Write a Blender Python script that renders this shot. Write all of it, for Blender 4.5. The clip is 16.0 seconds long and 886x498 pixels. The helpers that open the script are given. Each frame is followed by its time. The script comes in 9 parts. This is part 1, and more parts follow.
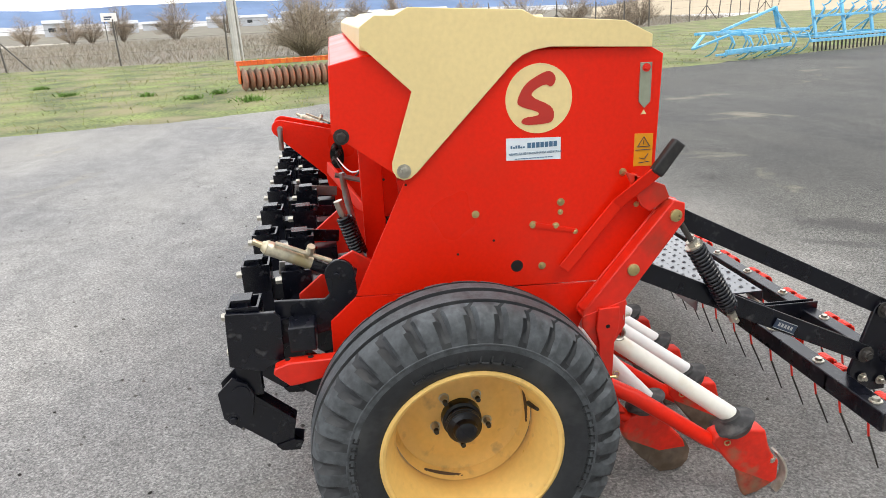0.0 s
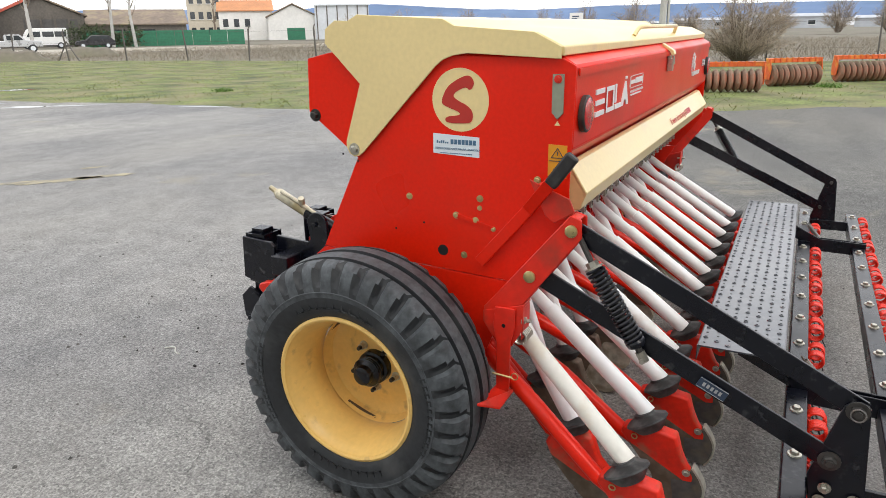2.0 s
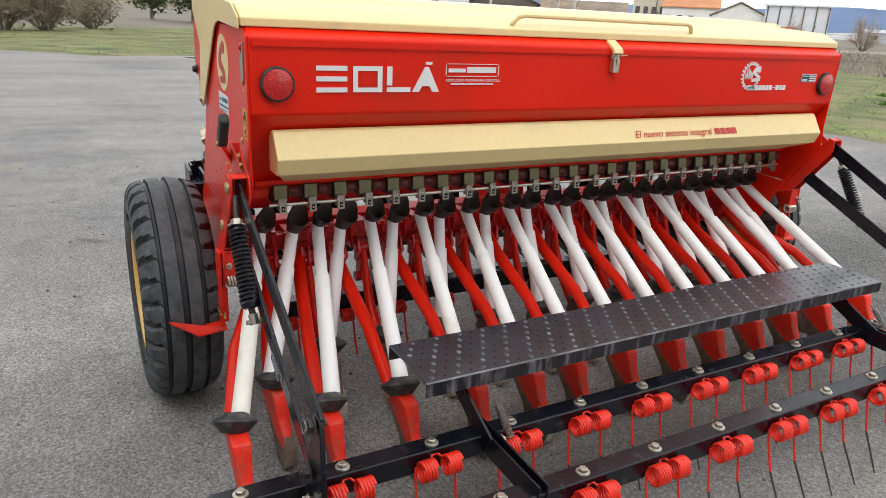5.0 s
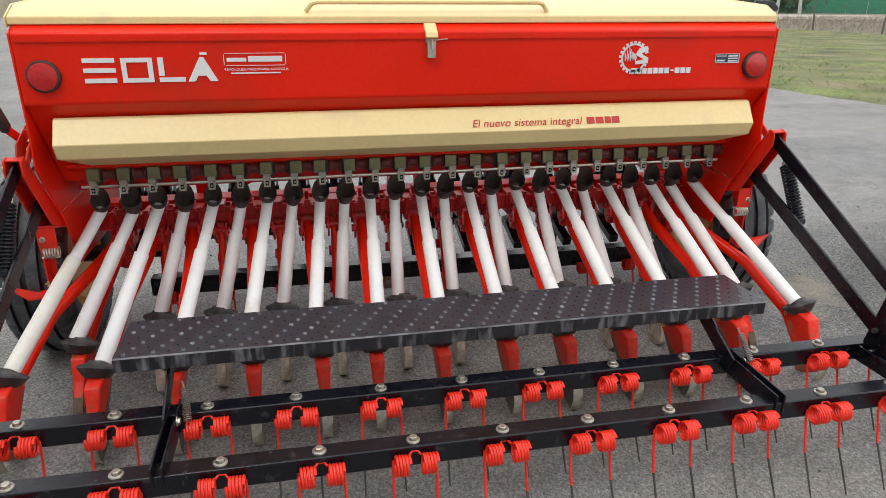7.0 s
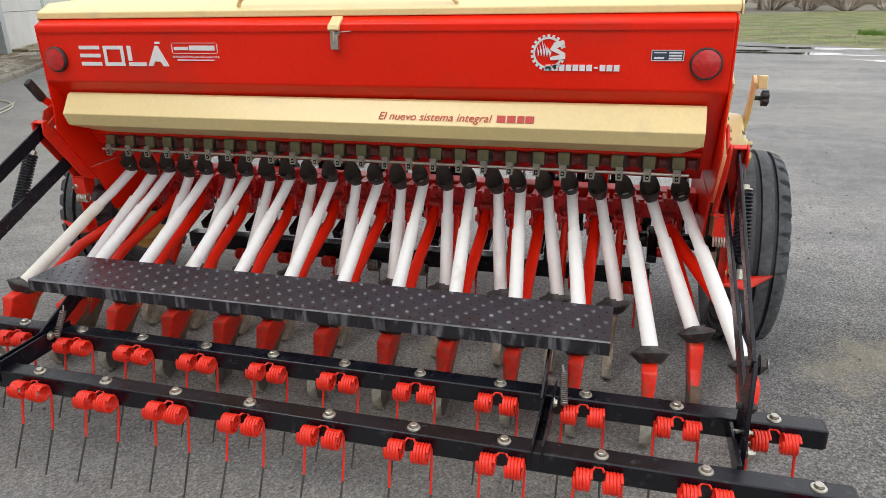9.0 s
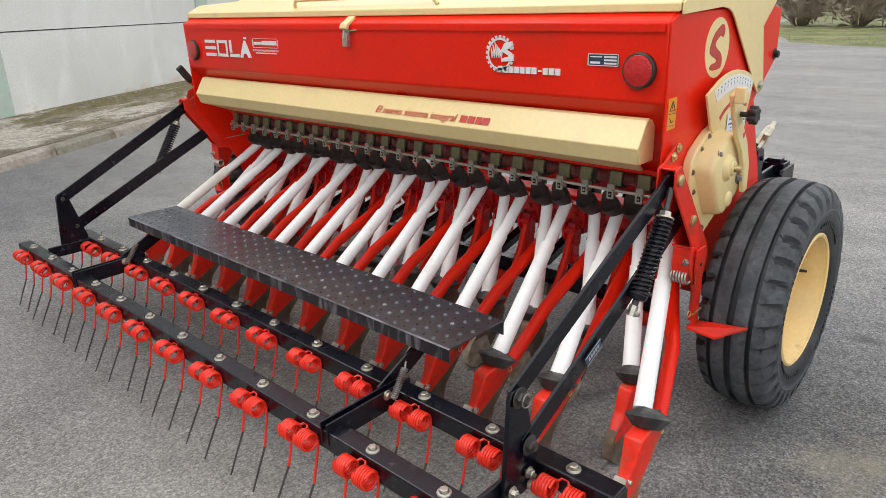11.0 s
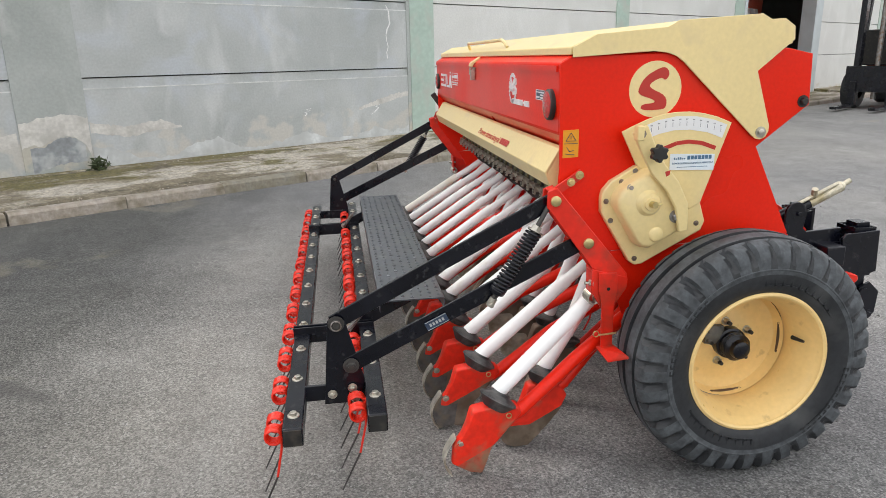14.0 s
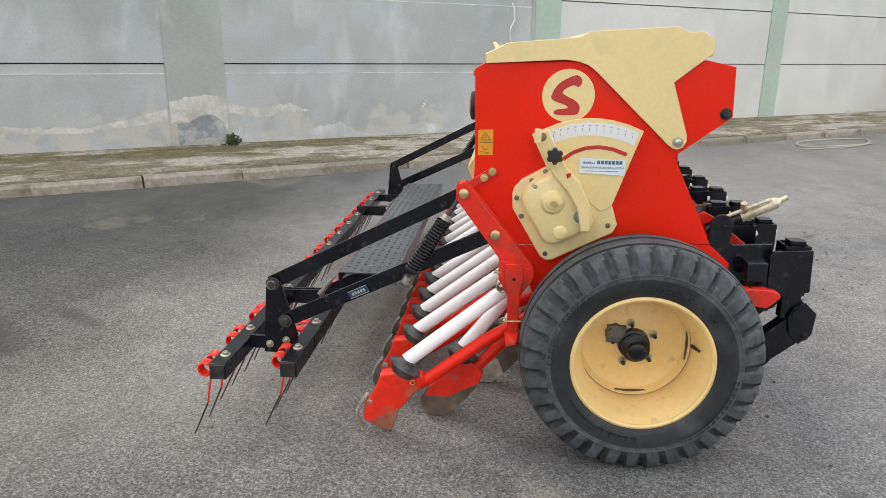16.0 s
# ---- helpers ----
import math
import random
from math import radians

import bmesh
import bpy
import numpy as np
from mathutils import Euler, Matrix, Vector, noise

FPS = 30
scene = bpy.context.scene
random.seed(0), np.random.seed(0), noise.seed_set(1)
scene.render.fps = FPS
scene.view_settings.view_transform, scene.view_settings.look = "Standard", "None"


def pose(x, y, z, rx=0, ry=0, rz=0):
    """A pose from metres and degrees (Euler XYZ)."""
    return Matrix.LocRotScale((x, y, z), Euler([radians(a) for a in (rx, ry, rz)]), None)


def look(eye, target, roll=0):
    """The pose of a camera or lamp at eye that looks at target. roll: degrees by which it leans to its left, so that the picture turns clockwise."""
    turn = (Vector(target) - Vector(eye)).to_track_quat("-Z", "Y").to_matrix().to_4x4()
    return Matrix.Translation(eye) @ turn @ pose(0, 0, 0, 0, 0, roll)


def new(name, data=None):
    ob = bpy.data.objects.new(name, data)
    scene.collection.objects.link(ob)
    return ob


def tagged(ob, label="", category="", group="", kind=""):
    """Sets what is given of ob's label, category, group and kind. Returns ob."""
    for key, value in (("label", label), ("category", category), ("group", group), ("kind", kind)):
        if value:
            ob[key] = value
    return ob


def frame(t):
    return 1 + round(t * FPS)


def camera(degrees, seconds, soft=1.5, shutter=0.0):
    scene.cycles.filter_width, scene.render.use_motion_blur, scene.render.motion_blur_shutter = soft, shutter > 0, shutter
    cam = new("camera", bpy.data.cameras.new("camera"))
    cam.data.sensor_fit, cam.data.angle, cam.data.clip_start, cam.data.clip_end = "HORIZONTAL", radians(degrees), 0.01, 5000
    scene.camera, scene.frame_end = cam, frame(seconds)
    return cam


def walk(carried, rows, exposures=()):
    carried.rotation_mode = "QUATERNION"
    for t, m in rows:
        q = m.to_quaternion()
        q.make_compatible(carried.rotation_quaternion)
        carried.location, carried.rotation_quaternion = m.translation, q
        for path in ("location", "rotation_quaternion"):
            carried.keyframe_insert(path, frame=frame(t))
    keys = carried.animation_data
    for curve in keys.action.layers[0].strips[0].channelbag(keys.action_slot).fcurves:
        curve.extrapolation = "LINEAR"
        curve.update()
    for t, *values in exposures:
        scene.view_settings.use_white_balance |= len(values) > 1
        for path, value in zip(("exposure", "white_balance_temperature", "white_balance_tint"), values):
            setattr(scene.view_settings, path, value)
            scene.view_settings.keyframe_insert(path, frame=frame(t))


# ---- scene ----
cam = camera(65.9, 16.0, soft=0.6)
PATH = [
    (0, (-3.050, 0.264, 1.448), (-1.179, -0.002, 0.796), -2.74),
    (0.5, (-3.187, -0.059, 1.455), (-1.303, -0.013, 0.787), -3.48),
    (1, (-3.204, -0.356, 1.440), (-1.320, -0.113, 0.813), -0.24),
    (1.5, (-3.199, -0.783, 1.430), (-1.392, -0.179, 0.823), -0.54),
    (2, (-3.091, -1.099, 1.419), (-1.402, -0.220, 0.808), -0.96),
    (2.5, (-2.902, -1.375, 1.437), (-1.332, -0.299, 0.821), -1.12),
    (3, (-2.688, -1.763, 1.461), (-1.269, -0.520, 0.798), -0.88),
    (3.2, (-2.623, -1.866, 1.461), (-1.248, -0.574, 0.797), -2.12),
    (5.3, (-1.580, -2.645, 1.394), (-0.748, -0.946, 0.749), 1.59),
    (5.5, (-1.440, -2.697, 1.404), (-0.664, -0.973, 0.758), 0.08),
    (6, (-1.078, -2.893, 1.403), (-0.468, -1.103, 0.751), 0.99),
    (6.5, (-0.791, -2.957, 1.399), (-0.306, -1.139, 0.719), 0.69),
    (7, (-0.449, -2.991, 1.426), (-0.079, -1.149, 0.741), 0.16),
    (7.5, (-0.008, -3.109, 1.428), (0.158, -1.233, 0.753), 1.37),
    (8, (0.370, -3.048, 1.399), (0.282, -1.165, 0.728), -0.97),
    (8.5, (0.670, -2.987, 1.409), (0.390, -1.114, 0.763), -0.93),
    (9, (1.040, -2.945, 1.410), (0.532, -1.140, 0.717), -1.04),
    (9.2, (1.142, -2.913, 1.408), (0.545, -1.142, 0.700), -2.07),
    (11.3, (2.340, -2.311, 1.377), (0.963, -1.012, 0.735), -2.35),
    (11.5, (2.439, -2.255, 1.372), (1.005, -1.006, 0.752), -3.14),
    (12, (2.717, -2.075, 1.356), (1.126, -1.040, 0.723), -1.86),
    (12.5, (2.881, -1.878, 1.329), (1.166, -1.073, 0.692), -2.33),
    (13, (3.035, -1.683, 1.368), (1.236, -1.048, 0.768), -2.42),
    (13.5, (3.312, -1.474, 1.374), (1.447, -0.999, 0.828), -1.48),
    (14, (3.438, -1.267, 1.351), (1.534, -0.984, 0.811), -1.13),
    (14.5, (3.543, -1.069, 1.372), (1.620, -0.971, 0.830), -0.70),
    (15, (3.693, -0.827, 1.371), (1.777, -0.896, 0.802), 1.73),
    (15.5, (3.798, -0.717, 1.383), (1.880, -0.766, 0.818), 0.34),
    (16, (3.724, -0.460, 1.380), (1.810, -0.636, 0.824), 0.61),
]
EXPOSURES = [(0.0, 0.58), (1.5, 0.30), (3.0, 0.20), (5.5, 0.08), (8.0, 0.06), (10.0, 0.06), (12.0, 0.16), (16.0, 0.16)]
walk(cam, [(t, look(eye, target, roll)) for t, eye, target, roll in PATH], EXPOSURES)

# ---- world and light ----
world = bpy.data.worlds.new("world")
scene.world = world
world.use_nodes = True
wn, wl = world.node_tree.nodes, world.node_tree.links
sky = wn.new("ShaderNodeTexSky")
sky.sky_type, sky.sun_disc = "NISHITA", False
sky.sun_elevation, sky.sun_rotation = radians(52.8), radians(222.4)
sky.air_density, sky.dust_density, sky.ozone_density = 1.0, 3.0, 1.0
sky_gain = wn.new("ShaderNodeMix")
sky_gain.data_type, sky_gain.blend_type = "RGBA", "MULTIPLY"
sky_gain.inputs[0].default_value = 1.0
sky_gain.inputs[7].default_value = (0.11, 0.11, 0.11, 1)
cloud_at = wn.new("ShaderNodeTexCoord")
cloud_map = wn.new("ShaderNodeMapping")
cloud_map.inputs["Scale"].default_value = (1.0, 1.0, 3.5)
cloud_noise = wn.new("ShaderNodeTexNoise")
cloud_noise.inputs["Scale"].default_value, cloud_noise.inputs["Detail"].default_value = 2.2, 8
cloud_ramp = wn.new("ShaderNodeValToRGB")
cloud_ramp.color_ramp.elements[0].position, cloud_ramp.color_ramp.elements[0].color = 0.30, (0.62, 0.62, 0.62, 1)
cloud_ramp.color_ramp.elements[1].position, cloud_ramp.color_ramp.elements[1].color = 0.62, (0.97, 0.97, 0.97, 1)
cloud_mix = wn.new("ShaderNodeMix")
cloud_mix.data_type = "RGBA"
cloud_mix.inputs[7].default_value = (1.56, 1.57, 1.60, 1)
back = wn["Background"]
back.inputs[1].default_value = 1.0
wl.new(cloud_at.outputs["Generated"], cloud_map.inputs[0])
wl.new(cloud_map.outputs[0], cloud_noise.inputs["Vector"])
wl.new(cloud_noise.outputs["Fac"], cloud_ramp.inputs[0])
wl.new(sky.outputs[0], sky_gain.inputs[6])
wl.new(sky_gain.outputs[2], cloud_mix.inputs[6])
wl.new(cloud_ramp.outputs[0], cloud_mix.inputs[0])
wl.new(cloud_mix.outputs[2], back.inputs[0])
sun = new("sun", bpy.data.lights.new("sun", "SUN"))
sun.data.energy, sun.data.angle, sun.data.color = 0.85, radians(24), (1.0, 0.95, 0.88)
sun.matrix_world = look((-4.2, -4.6, 8.2), (0, 0, 0))

# ---- materials ----


def surface(name, base, rough=0.5, metal=0.0, vary=0.12, grain=60.0, large=2.0, dirt=None, dirt_amount=0.0, dirt_scale=3.0, bump=0.08,
            spec=0.5, coat=0.0, coat_rough=0.03, coat_ior=1.5, per="", stretch=(1, 1, 1), rough_vary=0.12):
    """A painted or raw surface: base colour with grain, large soft variation, dirt patches and fine relief."""
    m = bpy.data.materials.new(name)
    m.use_nodes = True
    nodes, links = m.node_tree.nodes, m.node_tree.links
    shader = nodes["Principled BSDF"]
    at = nodes.new("ShaderNodeTexCoord")
    mapping = nodes.new("ShaderNodeMapping")
    mapping.inputs["Scale"].default_value = stretch
    links.new(at.outputs["Object"], mapping.inputs[0])

    def noise_at(scale, detail=4.0):
        n = nodes.new("ShaderNodeTexNoise")
        n.inputs["Scale"].default_value, n.inputs["Detail"].default_value = scale, detail
        links.new(mapping.outputs[0], n.inputs["Vector"])
        return n.outputs["Fac"]

    def ranged(value, a, b, c, d):
        r = nodes.new("ShaderNodeMapRange")
        r.inputs[1].default_value, r.inputs[2].default_value, r.inputs[3].default_value, r.inputs[4].default_value = a, b, c, d
        links.new(value, r.inputs[0])
        return r.outputs[0]

    def mixed(kind, fac, a, b):
        x = nodes.new("ShaderNodeMix")
        x.data_type, x.blend_type = "RGBA", kind
        for value, slot in ((fac, 0), (a, 6), (b, 7)):
            if isinstance(value, (int, float)):
                x.inputs[slot].default_value = value
            elif isinstance(value, tuple):
                x.inputs[slot].default_value = (*value, 1)
            else:
                links.new(value, x.inputs[slot])
        return x.outputs[2]

    fine, wide = noise_at(grain, 6), noise_at(large, 3)
    col = mixed("MULTIPLY", 1.0, base, mixed("MIX", ranged(wide, 0.3, 0.7, 0, 1), (1 - vary,) * 3, (1 + vary,) * 3))
    col = mixed("MULTIPLY", 1.0, col, mixed("MIX", ranged(fine, 0.3, 0.7, 0, 1), (1 - vary * 0.7,) * 3, (1 + vary * 0.7,) * 3))
    if per:
        if per == "island":
            rnd = nodes.new("ShaderNodeNewGeometry").outputs["Random Per Island"]
        else:
            rnd = nodes.new("ShaderNodeObjectInfo").outputs["Random"]
        col = mixed("MULTIPLY", 1.0, col, mixed("MIX", rnd, (0.72, 0.74, 0.70), (1.28, 1.22, 1.25)))
    if dirt is not None:
        patch = ranged(noise_at(dirt_scale, 7), 0.62 - dirt_amount * 0.35, 0.78 - dirt_amount * 0.2, 0, 0.9)
        col = mixed("MIX", patch, col, dirt)
    links.new(col, shader.inputs["Base Color"])
    links.new(ranged(wide, 0.25, 0.75, max(0.02, rough - rough_vary), min(1, rough + rough_vary)), shader.inputs["Roughness"])
    shader.inputs["Metallic"].default_value = metal
    shader.inputs["Specular IOR Level"].default_value = spec
    shader.inputs["Coat Weight"].default_value = coat
    shader.inputs["Coat Roughness"].default_value = coat_rough
    shader.inputs["Coat IOR"].default_value = coat_ior
    if bump:
        b = nodes.new("ShaderNodeBump")
        b.inputs["Strength"].default_value, b.inputs["Distance"].default_value = bump, 0.004
        links.new(fine, b.inputs["Height"])
        links.new(b.outputs[0], shader.inputs["Normal"])
    return m


def asphalt_material():
    m = bpy.data.materials.new("asphalt")
    m.use_nodes = True
    nodes, links = m.node_tree.nodes, m.node_tree.links
    shader = nodes["Principled BSDF"]
    at = nodes.new("ShaderNodeTexCoord").outputs["Object"]

    def tex(kind, scale, **more):
        n = nodes.new(kind)
        n.inputs["Scale"].default_value = scale
        for k, v in more.items():
            n.inputs[k].default_value = v
        links.new(at, n.inputs["Vector"])
        return n

    def ranged(value, a, b, c, d):
        r = nodes.new("ShaderNodeMapRange")
        for i, v in enumerate((a, b, c, d)):
            r.inputs[i + 1].default_value = v
        links.new(value, r.inputs[0])
        return r.outputs[0]

    def mixed(kind, fac, a, b):
        x = nodes.new("ShaderNodeMix")
        x.data_type, x.blend_type = "RGBA", kind
        for value, slot in ((fac, 0), (a, 6), (b, 7)):
            if isinstance(value, (int, float)):
                x.inputs[slot].default_value = value
            elif isinstance(value, tuple):
                x.inputs[slot].default_value = (*value, 1)
            else:
                links.new(value, x.inputs[slot])
        return x.outputs[2]

    stones = tex("ShaderNodeTexVoronoi", 165.0)
    grit = tex("ShaderNodeTexNoise", 75.0, Detail=8.0, Roughness=0.7).outputs["Fac"]
    mid = tex("ShaderNodeTexNoise", 5.0, Detail=6.0).outputs["Fac"]
    rough = tex("ShaderNodeTexNoise", 24.0, Detail=8.0, Roughness=0.78).outputs["Fac"]
    pits = tex("ShaderNodeTexVoronoi", 46.0).outputs["Distance"]
    wide = tex("ShaderNodeTexNoise", 0.35, Detail=5.0, Distortion=0.6).outputs["Fac"]
    sand = tex("ShaderNodeTexNoise", 0.16, Detail=7.0, Distortion=0.4).outputs["Fac"]
    col = mixed("MIX", ranged(stones.outputs["Color"], 0.05, 0.95, 0, 1), (0.150, 0.150, 0.150), (0.325, 0.322, 0.316))
    col = mixed("MULTIPLY", 1.0, col, mixed("MIX", ranged(grit, 0.34, 0.66, 0, 1), (0.66, 0.66, 0.67), (1.32, 1.32, 1.30)))
    col = mixed("MULTIPLY", 1.0, col, mixed("MIX", ranged(mid, 0.3, 0.7, 0, 1), (0.86, 0.86, 0.86), (1.12, 1.12, 1.12)))
    col = mixed("MULTIPLY", 1.0, col, mixed("MIX", ranged(rough, 0.36, 0.64, 0, 1), (0.86, 0.86, 0.865), (1.12, 1.12, 1.11)))
    col = mixed("MULTIPLY", 1.0, col, mixed("MIX", ranged(pits, 0.08, 0.22, 0, 1), (0.74, 0.74, 0.74), (1.02, 1.02, 1.02)))
    col = mixed("MULTIPLY", 1.0, col, mixed("MIX", ranged(wide, 0.3, 0.7, 0, 1), (0.80, 0.80, 0.82), (1.20, 1.18, 1.14)))
    col = mixed("MIX", ranged(sand, 0.46, 0.66, 0, 0.38), col, (0.275, 0.258, 0.225))
    # a darker strip of asphalt along the warehouse side of the yard
    split = nodes.new("ShaderNodeSeparateXYZ")
    links.new(at, split.inputs[0])
    seam = nodes.new("ShaderNodeMath")
    seam.operation = "MULTIPLY_ADD"
    links.new(tex("ShaderNodeTexNoise", 0.8, Detail=5.0).outputs["Fac"], seam.inputs[0])
    seam.inputs[1].default_value = 1.6
    links.new(split.outputs[1], seam.inputs[2])
    strip = ranged(seam.outputs[0], -1.05, -2.1, 0, 1)
    col = mixed("MULTIPLY", strip, col, (0.45, 0.453, 0.446))
    darkest = nodes.new("ShaderNodeMath")  # blackest at its eastern end
    darkest.operation = "MULTIPLY"
    links.new(strip, darkest.inputs[0])
    links.new(ranged(split.outputs[0], 0.6, 2.2, 0, 1), darkest.inputs[1])
    col = mixed("MULTIPLY", darkest.outputs[0], col, (0.72, 0.722, 0.72))
    # and a patch of it beside the right wheel
    patch = nodes.new("ShaderNodeMath")
    patch.operation = "MULTIPLY"
    links.new(ranged(split.outputs[0], 1.2, 2.1, 0, 0.85), patch.inputs[0])
    links.new(ranged(seam.outputs[0], 1.9, 0.9, 0, 1), patch.inputs[1])
    dark_patch = nodes.new("ShaderNodeMath")
    dark_patch.operation = "MULTIPLY"
    links.new(patch.outputs[0], dark_patch.inputs[0])
    links.new(ranged(seam.outputs[0], -1.9, -1.0, 0, 1), dark_patch.inputs[1])
    col = mixed("MULTIPLY", dark_patch.outputs[0], col, (0.43, 0.432, 0.426))
    # open, coarse stone in the darker asphalt
    fresh = nodes.new("ShaderNodeMath")
    fresh.operation = "MAXIMUM"
    links.new(ranged(seam.outputs[0], -1.05, -2.1, 0, 1), fresh.inputs[0])
    links.new(dark_patch.outputs[0], fresh.inputs[1])
    chips = tex("ShaderNodeTexVoronoi", 150.0)
    col = mixed("MULTIPLY", 1.0, col, mixed("MIX", ranged(chips.outputs["Color"], 0.22, 0.78, 0, 1), (0.78, 0.78, 0.782), (1.21, 1.21, 1.205)))
    col = mixed("MULTIPLY", fresh.outputs[0], col, mixed("MIX", ranged(chips.outputs["Color"], 0.22, 0.78, 0, 1), (0.66, 0.667, 0.66), (1.30, 1.305, 1.30)))
    sparkle = tex("ShaderNodeTexVoronoi", 75.0)
    glint = nodes.new("ShaderNodeMath")
    glint.operation = "MULTIPLY"
    links.new(ranged(sparkle.outputs["Color"], 0.80, 0.84, 0, 1), glint.inputs[0])
    links.new(ranged(sparkle.outputs["Distance"], 0.22, 0.30, 0.6, 0), glint.inputs[1])
    col = mixed("MIX", glint.outputs[0], col, (0.42, 0.42, 0.415))
    # oily stains soaked in, with soft ragged rims
    blur = tex("ShaderNodeTexNoise", 5.0, Detail=6.0)
    for cx, cy, a, b, turn, depth in ((0.80, -3.02, 0.42, 0.15, 0.9, 0.75), (0.52, -2.70, 0.26, 0.06, 1.0, 0.5), (1.71, 0.70, 0.08, 0.05, 0.3, 0.6), (-1.75, 1.95, 0.11, 0.04, 2.4, 0.5)):
        put = nodes.new("ShaderNodeMapping")
        put.vector_type = "TEXTURE"
        put.inputs["Location"].default_value, put.inputs["Rotation"].default_value, put.inputs["Scale"].default_value = (cx, cy, 0), (0, 0, turn), (a, b, 1)
        links.new(at, put.inputs[0])
        far = nodes.new("ShaderNodeVectorMath")
        far.operation = "LENGTH"
        links.new(put.outputs[0], far.inputs[0])
        rim = nodes.new("ShaderNodeMath")
        rim.operation = "MULTIPLY_ADD"
        links.new(blur.outputs["Fac"], rim.inputs[0])
        rim.inputs[1].default_value = 1.1
        links.new(far.outputs["Value"], rim.inputs[2])
        col = mixed("MIX", ranged(rim.outputs[0], 1.0, 1.75, depth, 0), col, (0.055, 0.053, 0.051))
    drawn = nodes.new("ShaderNodeMapping")
    drawn.inputs["Scale"].default_value = (0.35, 1.6, 1.0)
    drawn.inputs["Rotation"].default_value = (0, 0, 0.5)
    links.new(at, drawn.inputs[0])
    streak = nodes.new("ShaderNodeTexNoise")
    streak.inputs["Scale"].default_value, streak.inputs["Detail"].default_value = 0.9, 7.0
    links.new(drawn.outputs[0], streak.inputs["Vector"])
    col = mixed("MULTIPLY", 1.0, col, mixed("MIX", ranged(streak.outputs["Fac"], 0.36, 0.64, 0, 1), (0.89, 0.89, 0.895), (1.08, 1.075, 1.065)))
    dust = tex("ShaderNodeTexNoise", 0.75, Detail=9.0, Roughness=0.62, Distortion=0.5).outputs["Fac"]
    col = mixed("MIX", ranged(dust, 0.61, 0.70, 0, 0.5), col, (0.31, 0.275, 0.20))
    spot = tex("ShaderNodeTexNoise", 0.9, Detail=2.0).outputs["Fac"]
    col = mixed("MIX", ranged(spot, 0.70, 0.78, 0, 0.55), col, (0.05, 0.05, 0.052))
    warp = tex("ShaderNodeTexNoise", 1.6, Detail=5.0)
    bent = nodes.new("ShaderNodeMix")
    bent.data_type, bent.blend_type = "RGBA", "LINEAR_LIGHT"
    bent.inputs[0].default_value = 0.35
    links.new(at, bent.inputs[6])
    links.new(warp.outputs["Color"], bent.inputs[7])
    crack = nodes.new("ShaderNodeTexVoronoi")
    crack.feature = "DISTANCE_TO_EDGE"
    crack.inputs["Scale"].default_value = 0.33
    links.new(bent.outputs[2], crack.inputs["Vector"])
    gate = ranged(tex("ShaderNodeTexNoise", 0.5, Detail=2.0).outputs["Fac"], 0.60, 0.68, 0, 1)
    line = ranged(crack.outputs["Distance"], 0.0003, 0.0014, 0.6, 0)
    both = nodes.new("ShaderNodeMath")
    both.operation = "MULTIPLY"
    links.new(gate, both.inputs[0])
    links.new(line, both.inputs[1])
    col = mixed("MIX", both.outputs[0], col, (0.07, 0.068, 0.065))
    links.new(col, shader.inputs["Base Color"])
    shader.inputs["Roughness"].default_value = 0.85
    shader.inputs["Specular IOR Level"].default_value = 0.3
    b = nodes.new("ShaderNodeBump")
    b.inputs["Strength"].default_value, b.inputs["Distance"].default_value = 0.55, 0.006
    links.new(grit, b.inputs["Height"])
    links.new(b.outputs[0], shader.inputs["Normal"])
    return m


